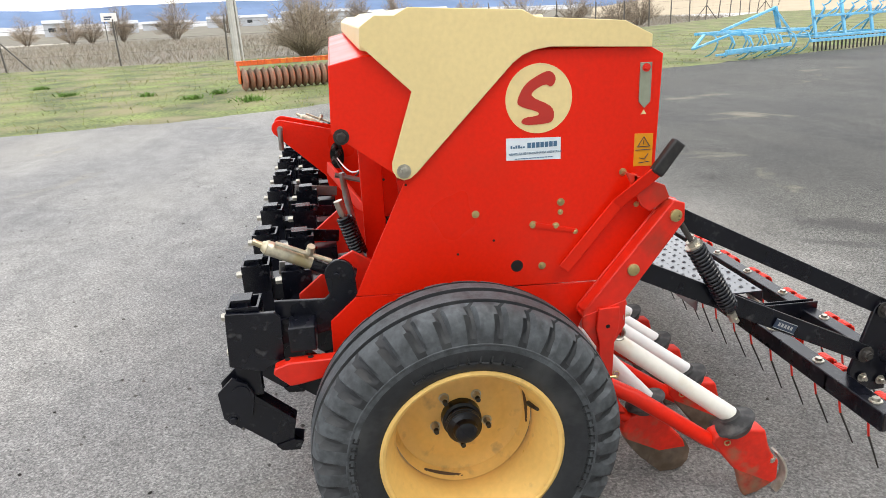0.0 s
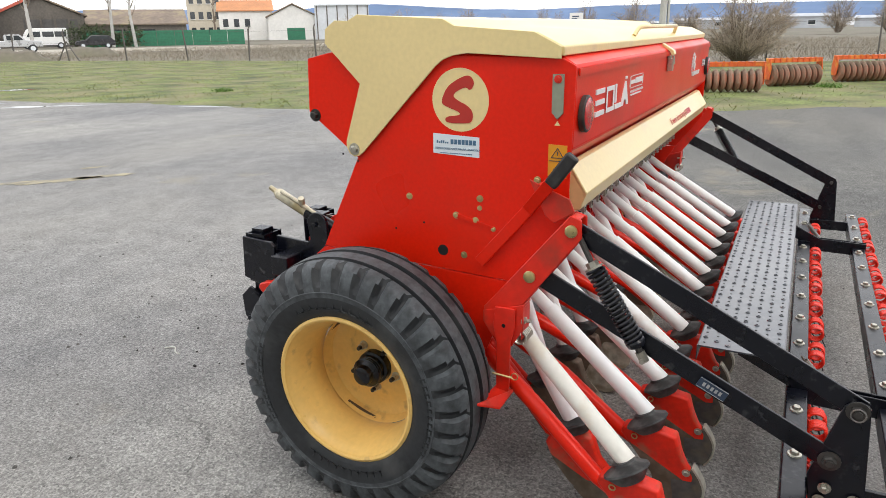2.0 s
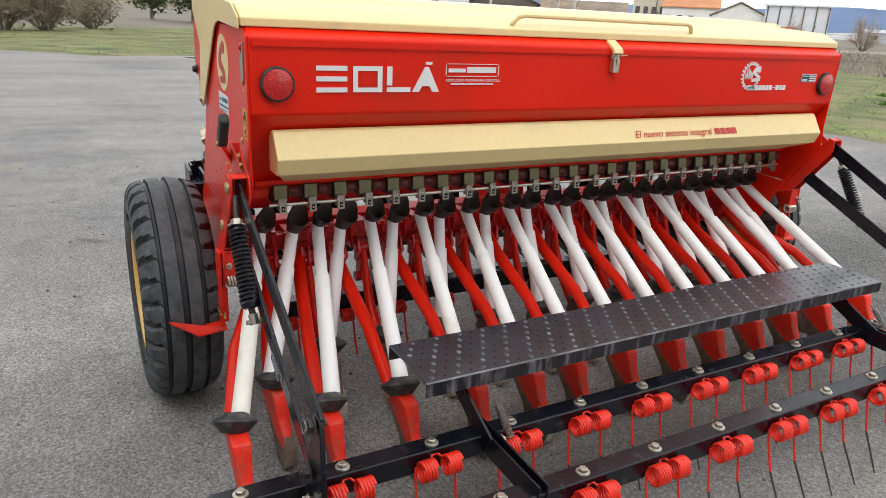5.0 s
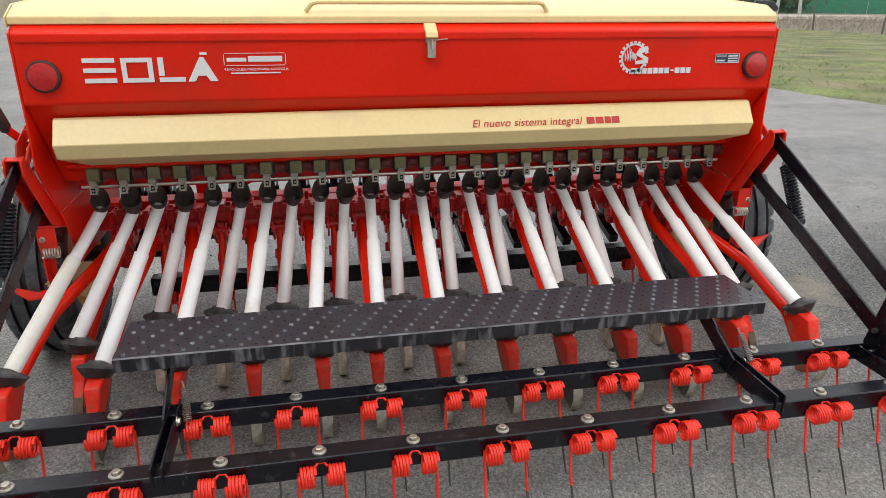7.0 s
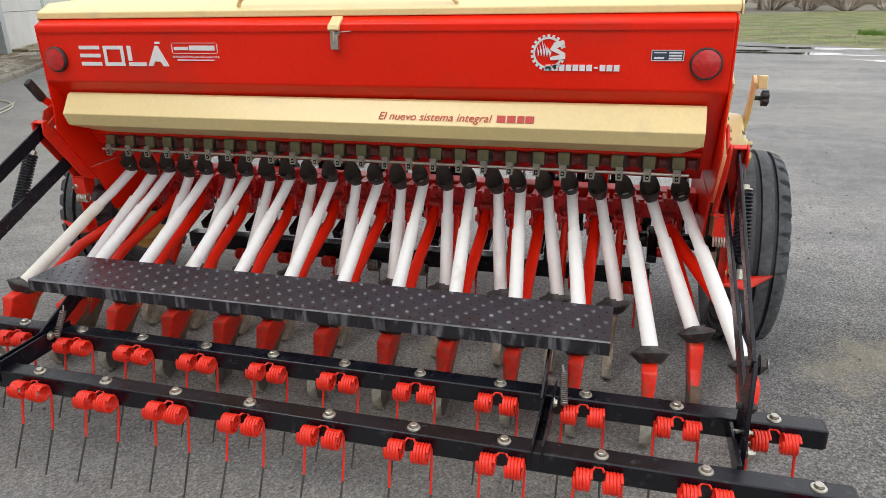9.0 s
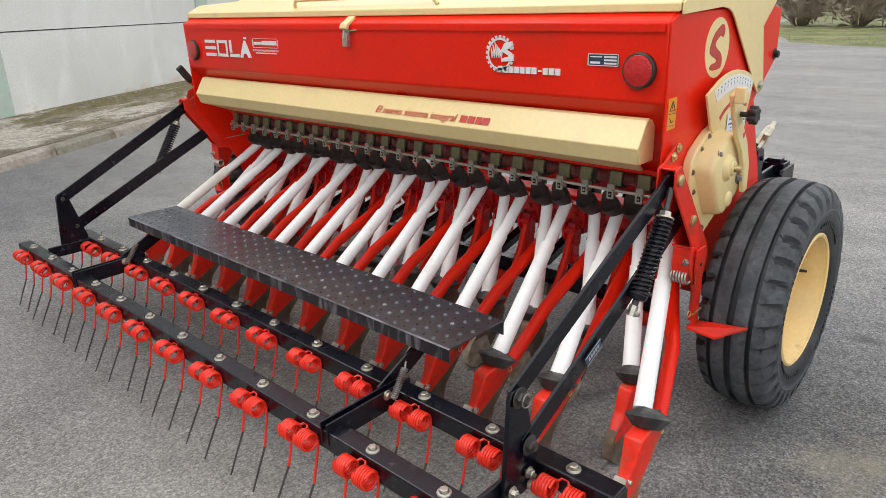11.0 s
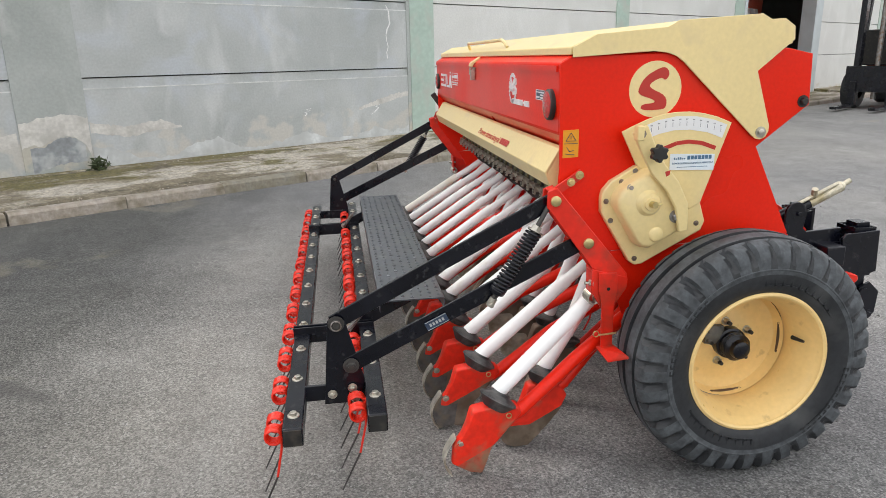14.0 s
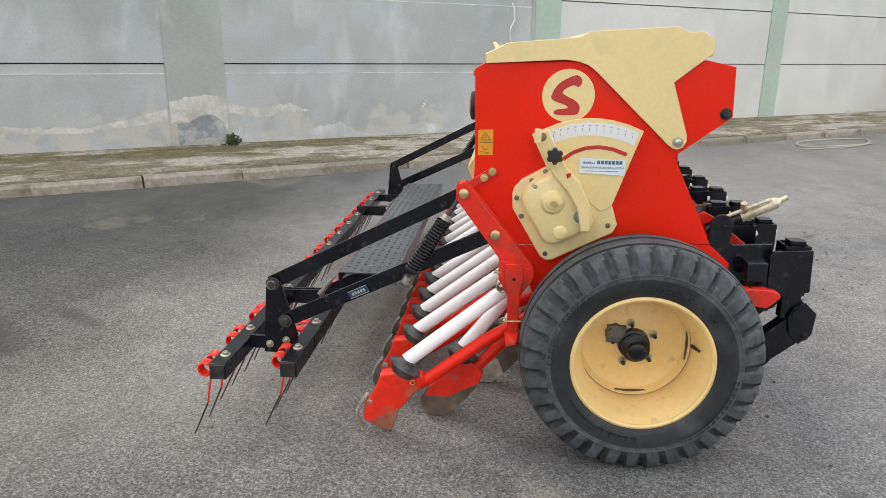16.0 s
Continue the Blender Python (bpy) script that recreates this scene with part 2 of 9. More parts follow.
def stained_wall(name, base, dark, pale, low=(0.55, 0.53, 0.48), low_top=0.75, blue=0.0):
    """Weathered precast concrete: broad clouds of grey, pale lime runs, and flaking patches near its foot."""
    m = bpy.data.materials.new(name)
    m.use_nodes = True
    nodes, links = m.node_tree.nodes, m.node_tree.links
    shader = nodes["Principled BSDF"]
    at = nodes.new("ShaderNodeTexCoord").outputs["Object"]

    def tex(scale, detail=6.0, stretch=(1, 1, 1), distortion=0.0):
        mp = nodes.new("ShaderNodeMapping")
        mp.inputs["Scale"].default_value = stretch
        links.new(at, mp.inputs[0])
        n = nodes.new("ShaderNodeTexNoise")
        n.inputs["Scale"].default_value, n.inputs["Detail"].default_value, n.inputs["Distortion"].default_value = scale, detail, distortion
        links.new(mp.outputs[0], n.inputs["Vector"])
        return n.outputs["Fac"]

    def ranged(value, a, b, c, d):
        r = nodes.new("ShaderNodeMapRange")
        for i, v in enumerate((a, b, c, d)):
            r.inputs[i + 1].default_value = v
        links.new(value, r.inputs[0])
        return r.outputs[0]

    def mixed(fac, a, b, kind="MIX"):
        x = nodes.new("ShaderNodeMix")
        x.data_type, x.blend_type = "RGBA", kind
        for value, slot in ((fac, 0), (a, 6), (b, 7)):
            if isinstance(value, (int, float)):
                x.inputs[slot].default_value = value
            elif isinstance(value, tuple):
                x.inputs[slot].default_value = (*value, 1)
            else:
                links.new(value, x.inputs[slot])
        return x.outputs[2]

    col = mixed(ranged(tex(0.9, 7, distortion=0.8), 0.36, 0.66, 0, 1), base, dark)
    col = mixed(ranged(tex(2.3, 8, (1, 1, 0.45), 0.5), 0.55, 0.72, 0, 0.75), col, pale)
    if blue:
        col = mixed(ranged(tex(1.5, 6, distortion=1.0), 0.52, 0.7, 0, blue), col, (0.52, 0.56, 0.62))
    split = nodes.new("ShaderNodeSeparateXYZ")
    links.new(at, split.inputs[0])
    ragged = nodes.new("ShaderNodeMath")
    ragged.operation = "ADD"
    links.new(split.outputs[2], ragged.inputs[0])
    links.new(ranged(tex(1.7, 8, (1, 1, 1.5)), 0.25, 0.75, -0.35, 0.35), ragged.inputs[1])
    foot = ranged(ragged.outputs[0], low_top - 0.3, low_top - 0.22, 1, 0)
    flake = nodes.new("ShaderNodeMath")
    flake.operation = "MULTIPLY"
    links.new(foot, flake.inputs[0])
    links.new(ranged(tex(3.1, 8), 0.44, 0.52, 0, 0.8), flake.inputs[1])
    col = mixed(flake.outputs[0], col, low)
    col = mixed(1.0, col, mixed(ranged(tex(40, 6), 0.3, 0.7, 0, 1), (0.93, 0.93, 0.93), (1.06, 1.06, 1.06)), "MULTIPLY")
    links.new(col, shader.inputs["Base Color"])
    shader.inputs["Roughness"].default_value = 0.9
    b = nodes.new("ShaderNodeBump")
    b.inputs["Strength"].default_value, b.inputs["Distance"].default_value = 0.25, 0.006
    links.new(tex(25, 9), b.inputs["Height"])
    links.new(b.outputs[0], shader.inputs["Normal"])
    return m



def paving_material():
    """Old cast pavement: bare pale concrete, worn brown crust, olive moss along the wall and black grime in its hollows."""
    m = bpy.data.materials.new("mossy_concrete_pavement")
    m.use_nodes = True
    nodes, links = m.node_tree.nodes, m.node_tree.links
    shader = nodes["Principled BSDF"]
    at = nodes.new("ShaderNodeTexCoord").outputs["Object"]

    def tex(scale, detail=6.0, stretch=(1, 1, 1), roughness=0.5, distortion=0.0):
        mp = nodes.new("ShaderNodeMapping")
        mp.inputs["Scale"].default_value = stretch
        links.new(at, mp.inputs[0])
        n = nodes.new("ShaderNodeTexNoise")
        for k, v in (("Scale", scale), ("Detail", detail), ("Roughness", roughness), ("Distortion", distortion)):
            n.inputs[k].default_value = v
        links.new(mp.outputs[0], n.inputs["Vector"])
        return n.outputs["Fac"]

    def ranged(value, a, b, c, d):
        r = nodes.new("ShaderNodeMapRange")
        for i, v in enumerate((a, b, c, d)):
            r.inputs[i + 1].default_value = v
        links.new(value, r.inputs[0])
        return r.outputs[0]

    def math_node(op, a, b):
        n = nodes.new("ShaderNodeMath")
        n.operation = op
        for value, slot in ((a, 0), (b, 1)):
            if isinstance(value, (int, float)):
                n.inputs[slot].default_value = value
            else:
                links.new(value, n.inputs[slot])
        return n.outputs[0]

    def mixed(fac, a, b, kind="MIX"):
        x = nodes.new("ShaderNodeMix")
        x.data_type, x.blend_type = "RGBA", kind
        for value, slot in ((fac, 0), (a, 6), (b, 7)):
            if isinstance(value, (int, float)):
                x.inputs[slot].default_value = value
            elif isinstance(value, tuple):
                x.inputs[slot].default_value = (*value, 1)
            else:
                links.new(value, x.inputs[slot])
        return x.outputs[2]

    split = nodes.new("ShaderNodeSeparateXYZ")
    links.new(at, split.inputs[0])
    across = split.outputs[1]
    crust = tex(1.15, 9, (0.55, 1.5, 1), 0.66, 0.5)
    grit = tex(34, 8, roughness=0.72)
    lumps = tex(9, 8, roughness=0.7)
    col = mixed(ranged(crust, 0.47, 0.53, 0, 1), (0.50, 0.455, 0.39), (0.25, 0.215, 0.155))
    # moss thickest from the middle of the pavement to the wall, in streaks along it
    moss = math_node("ADD", tex(1.7, 9, (0.5, 1.7, 1), 0.68, 0.6), ranged(across, -1.5, -0.35, -0.10, 0.055))
    col = mixed(ranged(moss, 0.52, 0.60, 0, 0.92), col, (0.155, 0.135, 0.050))
    col = mixed(ranged(tex(3.4, 9, (0.6, 1.3, 1), 0.7), 0.57, 0.63, 0, 0.75), col, (0.125, 0.105, 0.080))
    # earth gathered in the seam behind the kerb
    seam = math_node("ADD", across, ranged(tex(2.6, 8), 0.3, 0.7, -0.16, 0.16))
    col = mixed(ranged(seam, -1.47, -1.36, 0.85, 0), col, (0.15, 0.125, 0.085))
    col = mixed(1.0, col, mixed(ranged(grit, 0.34, 0.66, 0, 1), (0.55, 0.55, 0.55), (1.38, 1.37, 1.34)), "MULTIPLY")
    col = mixed(1.0, col, mixed(ranged(lumps, 0.34, 0.66, 0, 1), (0.74, 0.74, 0.74), (1.20, 1.20, 1.18)), "MULTIPLY")
    links.new(col, shader.inputs["Base Color"])
    shader.inputs["Roughness"].default_value = 0.95
    b = nodes.new("ShaderNodeBump")
    b.inputs["Strength"].default_value, b.inputs["Distance"].default_value = 0.8, 0.015
    links.new(math_node("ADD", lumps, grit), b.inputs["Height"])
    links.new(b.outputs[0], shader.inputs["Normal"])
    return m


RED = surface("red_paint", (0.80, 0.017, 0.003), 0.34, vary=0.06, grain=90, large=1.6, dirt=(0.60, 0.03, 0.012), dirt_amount=0.25, dirt_scale=2.2, bump=0.02, spec=0.22, coat=0.12, coat_rough=0.12)
RED_FRAME = surface("red_frame_paint", (0.74, 0.020, 0.006), 0.40, vary=0.10, grain=40, large=6, dirt=(0.36, 0.04, 0.02), dirt_amount=0.3, dirt_scale=9, bump=0.08)
RED_CAST = surface("dark_red_casting", (0.66, 0.015, 0.015), 0.34, vary=0.2, grain=60, large=9, dirt=(0.30, 0.03, 0.025), dirt_amount=0.25, dirt_scale=14, bump=0.2)
RED_MUD = surface("muddy_red_paint", (0.80, 0.022, 0.005), 0.45, vary=0.14, grain=50, large=7, dirt=(0.30, 0.15, 0.08), dirt_amount=0.22, dirt_scale=12, bump=0.15)
RED_TINE = surface("red_spring_paint", (0.80, 0.028, 0.010), 0.36, vary=0.1, grain=80, large=12, bump=0.04)
LEFT_RIM = surface("deep_yellow_rim_paint", (0.85, 0.55, 0.17), 0.36, vary=0.06, grain=60, large=5, dirt=(0.50, 0.31, 0.12), dirt_amount=0.04, dirt_scale=20, bump=0.05)
CREAM = surface("cream_paint", (0.83, 0.66, 0.315), 0.42, vary=0.05, grain=70, large=1.5, bump=0.03, dirt=(0.72, 0.57, 0.31), dirt_amount=0.10, dirt_scale=7, coat=0.30, coat_rough=0.20)
RIM_PAINT = surface("yellow_cream_rim_paint", (0.87, 0.62, 0.26), 0.36, vary=0.05, grain=60, large=5, dirt=(0.55, 0.36, 0.15), dirt_amount=0.02, dirt_scale=24, bump=0.05)
BLACK = surface("black_paint", (0.0035, 0.0042, 0.0085), 0.27, vary=0.25, grain=50, large=6, dirt=(0.050, 0.050, 0.053), dirt_amount=0.07, dirt_scale=38, bump=0.05, rough_vary=0.08, spec=0.45)
BOARD = surface("worn_black_board", (0.014, 0.019, 0.032), 0.42, vary=0.3, grain=60, large=9, dirt=(0.050, 0.058, 0.072), dirt_amount=0.10, dirt_scale=34, bump=0.02, rough_vary=0.06, spec=0.8, coat=1.0, coat_rough=0.25, coat_ior=1.7)
FLANGE_WEAR = surface("streaked_black_flange", (0.016, 0.016, 0.020), 0.45, vary=0.3, grain=60, large=9, dirt=(0.20, 0.20, 0.22), dirt_amount=0.32, dirt_scale=5, bump=0.05, stretch=(9, 1, 1.6))
EDGE_WEAR = surface("bare_worn_edge", (0.055, 0.055, 0.062), 0.5, vary=0.3, grain=60, large=9, dirt=(0.22, 0.22, 0.24), dirt_amount=0.6, dirt_scale=9, bump=0.05)
STUD_WEAR = surface("worn_stud_tips", (0.085, 0.092, 0.105), 0.5, vary=0.5, grain=60, large=30, bump=0.05)
STUD_BRIGHT = surface("bright_stud_tips", (0.22, 0.225, 0.24), 0.4, vary=0.4, grain=60, large=30, bump=0.05)
RUBBER = surface("tyre_rubber", (0.021, 0.023, 0.026), 0.50, vary=0.25, grain=55, large=8, dirt=(0.062, 0.064, 0.064), dirt_amount=0.26, dirt_scale=7, bump=0.25, spec=0.45)
WORN_RUBBER = surface("worn_tread_rubber", (0.078, 0.086, 0.093), 0.60, vary=0.3, grain=70, large=14, dirt=(0.035, 0.037, 0.040), dirt_amount=0.35, dirt_scale=26, bump=0.3, spec=0.35)
CAP_RUBBER = surface("dusty_cap_rubber", (0.030, 0.030, 0.031), 0.6, vary=0.25, grain=60, large=15, dirt=(0.135, 0.132, 0.126), dirt_amount=0.5, dirt_scale=20, bump=0.15)
BOOT = surface("black_rubber", (0.022, 0.021, 0.021), 0.55, vary=0.2, grain=60, large=15, dirt=(0.045, 0.043, 0.040), dirt_amount=0.3, dirt_scale=30, bump=0.1)
WHITE_PIPE = surface("white_plastic_pipe", (0.91, 0.905, 0.895), 0.42, vary=0.03, grain=50, large=5, dirt=(0.62, 0.55, 0.45), dirt_amount=0.04, dirt_scale=6, bump=0.02)
OLD_PIPE = surface("yellowed_plastic_pipe", (0.85, 0.82, 0.74), 0.45, vary=0.05, grain=50, large=5, dirt=(0.72, 0.60, 0.42), dirt_amount=0.25, dirt_scale=7, bump=0.03)
STEEL = surface("zinc_plated_steel", (0.52, 0.49, 0.42), 0.35, metal=0.85, vary=0.15, grain=80, large=20, bump=0.05)
BRASS = surface("yellow_zinc_steel", (0.58, 0.47, 0.22), 0.35, metal=0.8, vary=0.15, grain=80, large=20, bump=0.05)
SPINDLE = surface("pale_zinc_steel", (0.62, 0.57, 0.44), 0.38, metal=0.6, vary=0.2, grain=80, large=20, dirt=(0.42, 0.34, 0.18), dirt_amount=0.4, dirt_scale=14, bump=0.1)
BARE = surface("bare_steel", (0.30, 0.29, 0.28), 0.42, metal=0.7, vary=0.25, grain=40, large=15, dirt=(0.20, 0.12, 0.07), dirt_amount=0.5, dirt_scale=20, bump=0.1)
SOIL_STEEL = surface("soil_worn_steel", (0.20, 0.155, 0.115), 0.6, metal=0.2, vary=0.25, grain=40, large=18, dirt=(0.12, 0.085, 0.055), dirt_amount=0.6, dirt_scale=16, bump=0.3)
DARK_WIRE = surface("dark_spring_steel", (0.075, 0.07, 0.065), 0.5, metal=0.5, vary=0.2, grain=60, large=20, bump=0.05)
OLIVE = surface("greenish_plated_plate", (0.20, 0.185, 0.095), 0.45, metal=0.35, vary=0.2, grain=60, large=25, dirt=(0.14, 0.12, 0.08), dirt_amount=0.5, dirt_scale=30, bump=0.08)
DARK_PLASTIC = surface("dark_plastic", (0.018, 0.017, 0.016), 0.5, vary=0.2, grain=60, large=20, dirt=(0.06, 0.05, 0.04), dirt_amount=0.3, dirt_scale=25, bump=0.08)
WHITE_PRINT = surface("white_print", (0.80, 0.80, 0.80), 0.45, vary=0.03, bump=0.0)
RED_PRINT = surface("red_print", (0.50, 0.03, 0.02), 0.45, vary=0.03, bump=0.0)
DARK_PRINT = surface("dark_print", (0.03, 0.05, 0.09), 0.5, vary=0.03, bump=0.0)
BLUE_PRINT = surface("pale_blue_label", (0.74, 0.81, 0.86), 0.4, vary=0.05, bump=0.0)
ORANGE = surface("orange_decal", (0.80, 0.33, 0.015), 0.4, vary=0.04, bump=0.0)
LENS = surface("red_reflector", (0.55, 0.012, 0.012), 0.15, vary=0.2, grain=220, large=90, bump=0.5, coat=0.6)
GAUGE = surface("grey_green_sight_strip", (0.30, 0.32, 0.24), 0.3, vary=0.1, bump=0.02)
ASPHALT = asphalt_material()
GROUND = surface("dry_field_soil", (0.165, 0.145, 0.115), 0.95, vary=0.25, grain=3.0, large=0.12, dirt=(0.12, 0.12, 0.07), dirt_amount=0.5, dirt_scale=0.3, bump=0.3)
TURF = surface("short_turf", (0.115, 0.140, 0.040), 0.95, vary=0.6, grain=14.0, large=0.9, dirt=(0.22, 0.19, 0.10), dirt_amount=0.5, dirt_scale=0.8, bump=0.5)
BLADE = surface("grass_blades", (0.19, 0.23, 0.060), 0.8, vary=0.25, grain=4.0, large=0.5, dirt=(0.26, 0.22, 0.10), dirt_amount=0.5, dirt_scale=1.1, bump=0.0, per="island")
GREEN_BLADE = surface("fresh_green_leaves", (0.10, 0.20, 0.025), 0.7, vary=0.2, grain=5.0, large=1.0, bump=0.0, per="island")
STRAW = surface("dry_straw", (0.235, 0.205, 0.155), 0.9, vary=0.2, grain=4.0, large=0.15, bump=0.0, per="island")
TWIG = surface("bare_twigs", (0.30, 0.25, 0.19), 0.9, vary=0.2, grain=10.0, large=2.0, bump=0.0, per="island")
BARK = surface("grey_bark", (0.19, 0.15, 0.115), 0.95, vary=0.25, grain=20, large=3, bump=0.4)
DARK_LEAF = surface("dark_green_leaves", (0.055, 0.075, 0.030), 0.8, vary=0.2, grain=5.0, large=1.0, bump=0.0, per="island")
WATER = surface("puddle_water", (0.03, 0.03, 0.03), 0.03, vary=0.05, bump=0.02, grain=4, spec=0.9, rough_vary=0.02)
GREY_WALL = stained_wall("grey_concrete", (0.485, 0.505, 0.495), (0.385, 0.405, 0.395), (0.60, 0.615, 0.605), blue=0.45)
GREY_PIER = stained_wall("darker_grey_concrete", (0.42, 0.445, 0.425), (0.34, 0.365, 0.345), (0.50, 0.515, 0.495), (0.52, 0.49, 0.41), 0.85)
WHITE_WALL = stained_wall("white_painted_panel", (0.70, 0.70, 0.67), (0.63, 0.63, 0.60), (0.76, 0.76, 0.74), (0.60, 0.55, 0.45), 0.42)
GREEN_PIER = surface("pale_green_paint", (0.42, 0.53, 0.46), 0.8, vary=0.1, grain=15, large=1.5, dirt=(0.46, 0.47, 0.42), dirt_amount=0.4, dirt_scale=3, bump=0.15)
HOLE = surface("dark_hole", (0.006, 0.006, 0.006), 0.9, vary=0.1, bump=0.0)
BLUE_INK = surface("blue_ink", (0.07, 0.16, 0.27), 0.5, vary=0.05, bump=0.0)
JOINT = surface("dark_joint", (0.07, 0.075, 0.07), 0.9, vary=0.1, bump=0.1)
PAVING = paving_material()
KERB = surface("worn_concrete_kerb", (0.39, 0.36, 0.305), 0.95, vary=0.30, grain=32, large=5, dirt=(0.17, 0.145, 0.095), dirt_amount=0.62, dirt_scale=5, bump=0.9, per="object")
RUSTY = surface("weathered_roller_rings", (0.25, 0.185, 0.135), 0.8, metal=0.2, vary=0.25, grain=20, large=4, dirt=(0.40, 0.10, 0.04), dirt_amount=0.45, dirt_scale=3, bump=0.3, per="object")
ORANGE_PAINT = surface("orange_red_machine_paint", (0.70, 0.12, 0.025), 0.5, vary=0.12, grain=20, large=2, dirt=(0.75, 0.35, 0.03), dirt_amount=0.3, dirt_scale=5, bump=0.05)
BLUE_PAINT = surface("light_blue_machine_paint", (0.12, 0.42, 0.66), 0.45, vary=0.14, grain=20, large=2, dirt=(0.30, 0.50, 0.62), dirt_amount=0.35, dirt_scale=5, bump=0.05)
CONCRETE_POLE = surface("concrete_pole", (0.42, 0.41, 0.39), 0.9, vary=0.1, grain=12, large=2, bump=0.2)
POST = surface("dark_fence_steel", (0.10, 0.09, 0.08), 0.7, vary=0.2, grain=15, large=3, bump=0.1)
GLASS_DARK = surface("dark_window_glass", (0.03, 0.035, 0.04), 0.08, vary=0.1, bump=0.0, spec=0.8)
SALMON = surface("faded_red_truck_paint", (0.52, 0.10, 0.06), 0.5, vary=0.1, grain=12, large=2, dirt=(0.34, 0.09, 0.06), dirt_amount=0.4, dirt_scale=4, bump=0.03)
# far buildings' walls and roofs carry the distance haze in their grey
HAZE_GREY = surface("haze_painted_sheds", (0.42, 0.44, 0.47), 0.9, vary=0.1, grain=0.5, large=0.1, bump=0.0)
SHEET = surface("pale_sheet_metal", (0.60, 0.63, 0.66), 0.6, vary=0.08, grain=2, large=0.3, bump=0.05)
PLASTER = surface("white_plaster", (0.72, 0.71, 0.68), 0.9, vary=0.08, grain=2, large=0.3, bump=0.05)
BEIGE = surface("beige_render", (0.52, 0.47, 0.38), 0.9, vary=0.1, grain=2, large=0.3, bump=0.05)
TILE = surface("orange_roof_tiles", (0.50, 0.23, 0.11), 0.9, vary=0.15, grain=3, large=0.4, bump=0.2)
OLD_TILE = surface("old_brown_roof_tiles", (0.21, 0.165, 0.13), 0.95, vary=0.2, grain=2, large=0.3, dirt=(0.30, 0.25, 0.15), dirt_amount=0.4, dirt_scale=0.5, bump=0.2)
TIMBER = surface("grey_old_timber", (0.13, 0.115, 0.10), 0.9, vary=0.2, grain=4, large=0.5, bump=0.2)
INTERIOR = surface("dark_shed_interior", (0.10, 0.095, 0.09), 0.9, vary=0.2, grain=3, large=0.5, bump=0.1)
# the blue of distance haze is mixed into the mountains' base colour
HILL_BLUE = surface("haze_painted_hills", (0.15, 0.21, 0.33), 1.0, vary=0.12, grain=0.02, large=0.004, bump=0.0, spec=0.0)
HILL_BROWN = surface("scrubby_brown_hill", (0.23, 0.205, 0.155), 1.0, vary=0.2, grain=0.12, large=0.02, dirt=(0.09, 0.10, 0.055), dirt_amount=0.45, dirt_scale=0.08, bump=0.0, spec=0.0)
HILL_TAN = surface("tan_field_slope", (0.42, 0.36, 0.27), 1.0, vary=0.08, grain=0.3, large=0.02, bump=0.0, spec=0.0)
CAR_SILVER = surface("silver_car_paint", (0.45, 0.46, 0.47), 0.3, metal=0.4, vary=0.04, bump=0.0, coat=0.5)
CAR_WHITE = surface("white_van_paint", (0.75, 0.75, 0.74), 0.35, vary=0.04, bump=0.0, coat=0.4)
CAR_BLUE = surface("dark_blue_car_paint", (0.035, 0.06, 0.16), 0.3, vary=0.04, bump=0.0, coat=0.5)
CAR_BLACK = surface("black_car_paint", (0.02, 0.02, 0.024), 0.25, vary=0.04, bump=0.0, coat=0.5)
GREEN_NET = surface("green_netting", (0.04, 0.17, 0.10), 0.9, vary=0.2, grain=3, large=0.5, bump=0.0)
GEAR_GREY = surface("grey_hub_casting", (0.15, 0.145, 0.13), 0.6, metal=0.4, vary=0.2, grain=40, large=20, bump=0.2)

# ---- building helpers ----


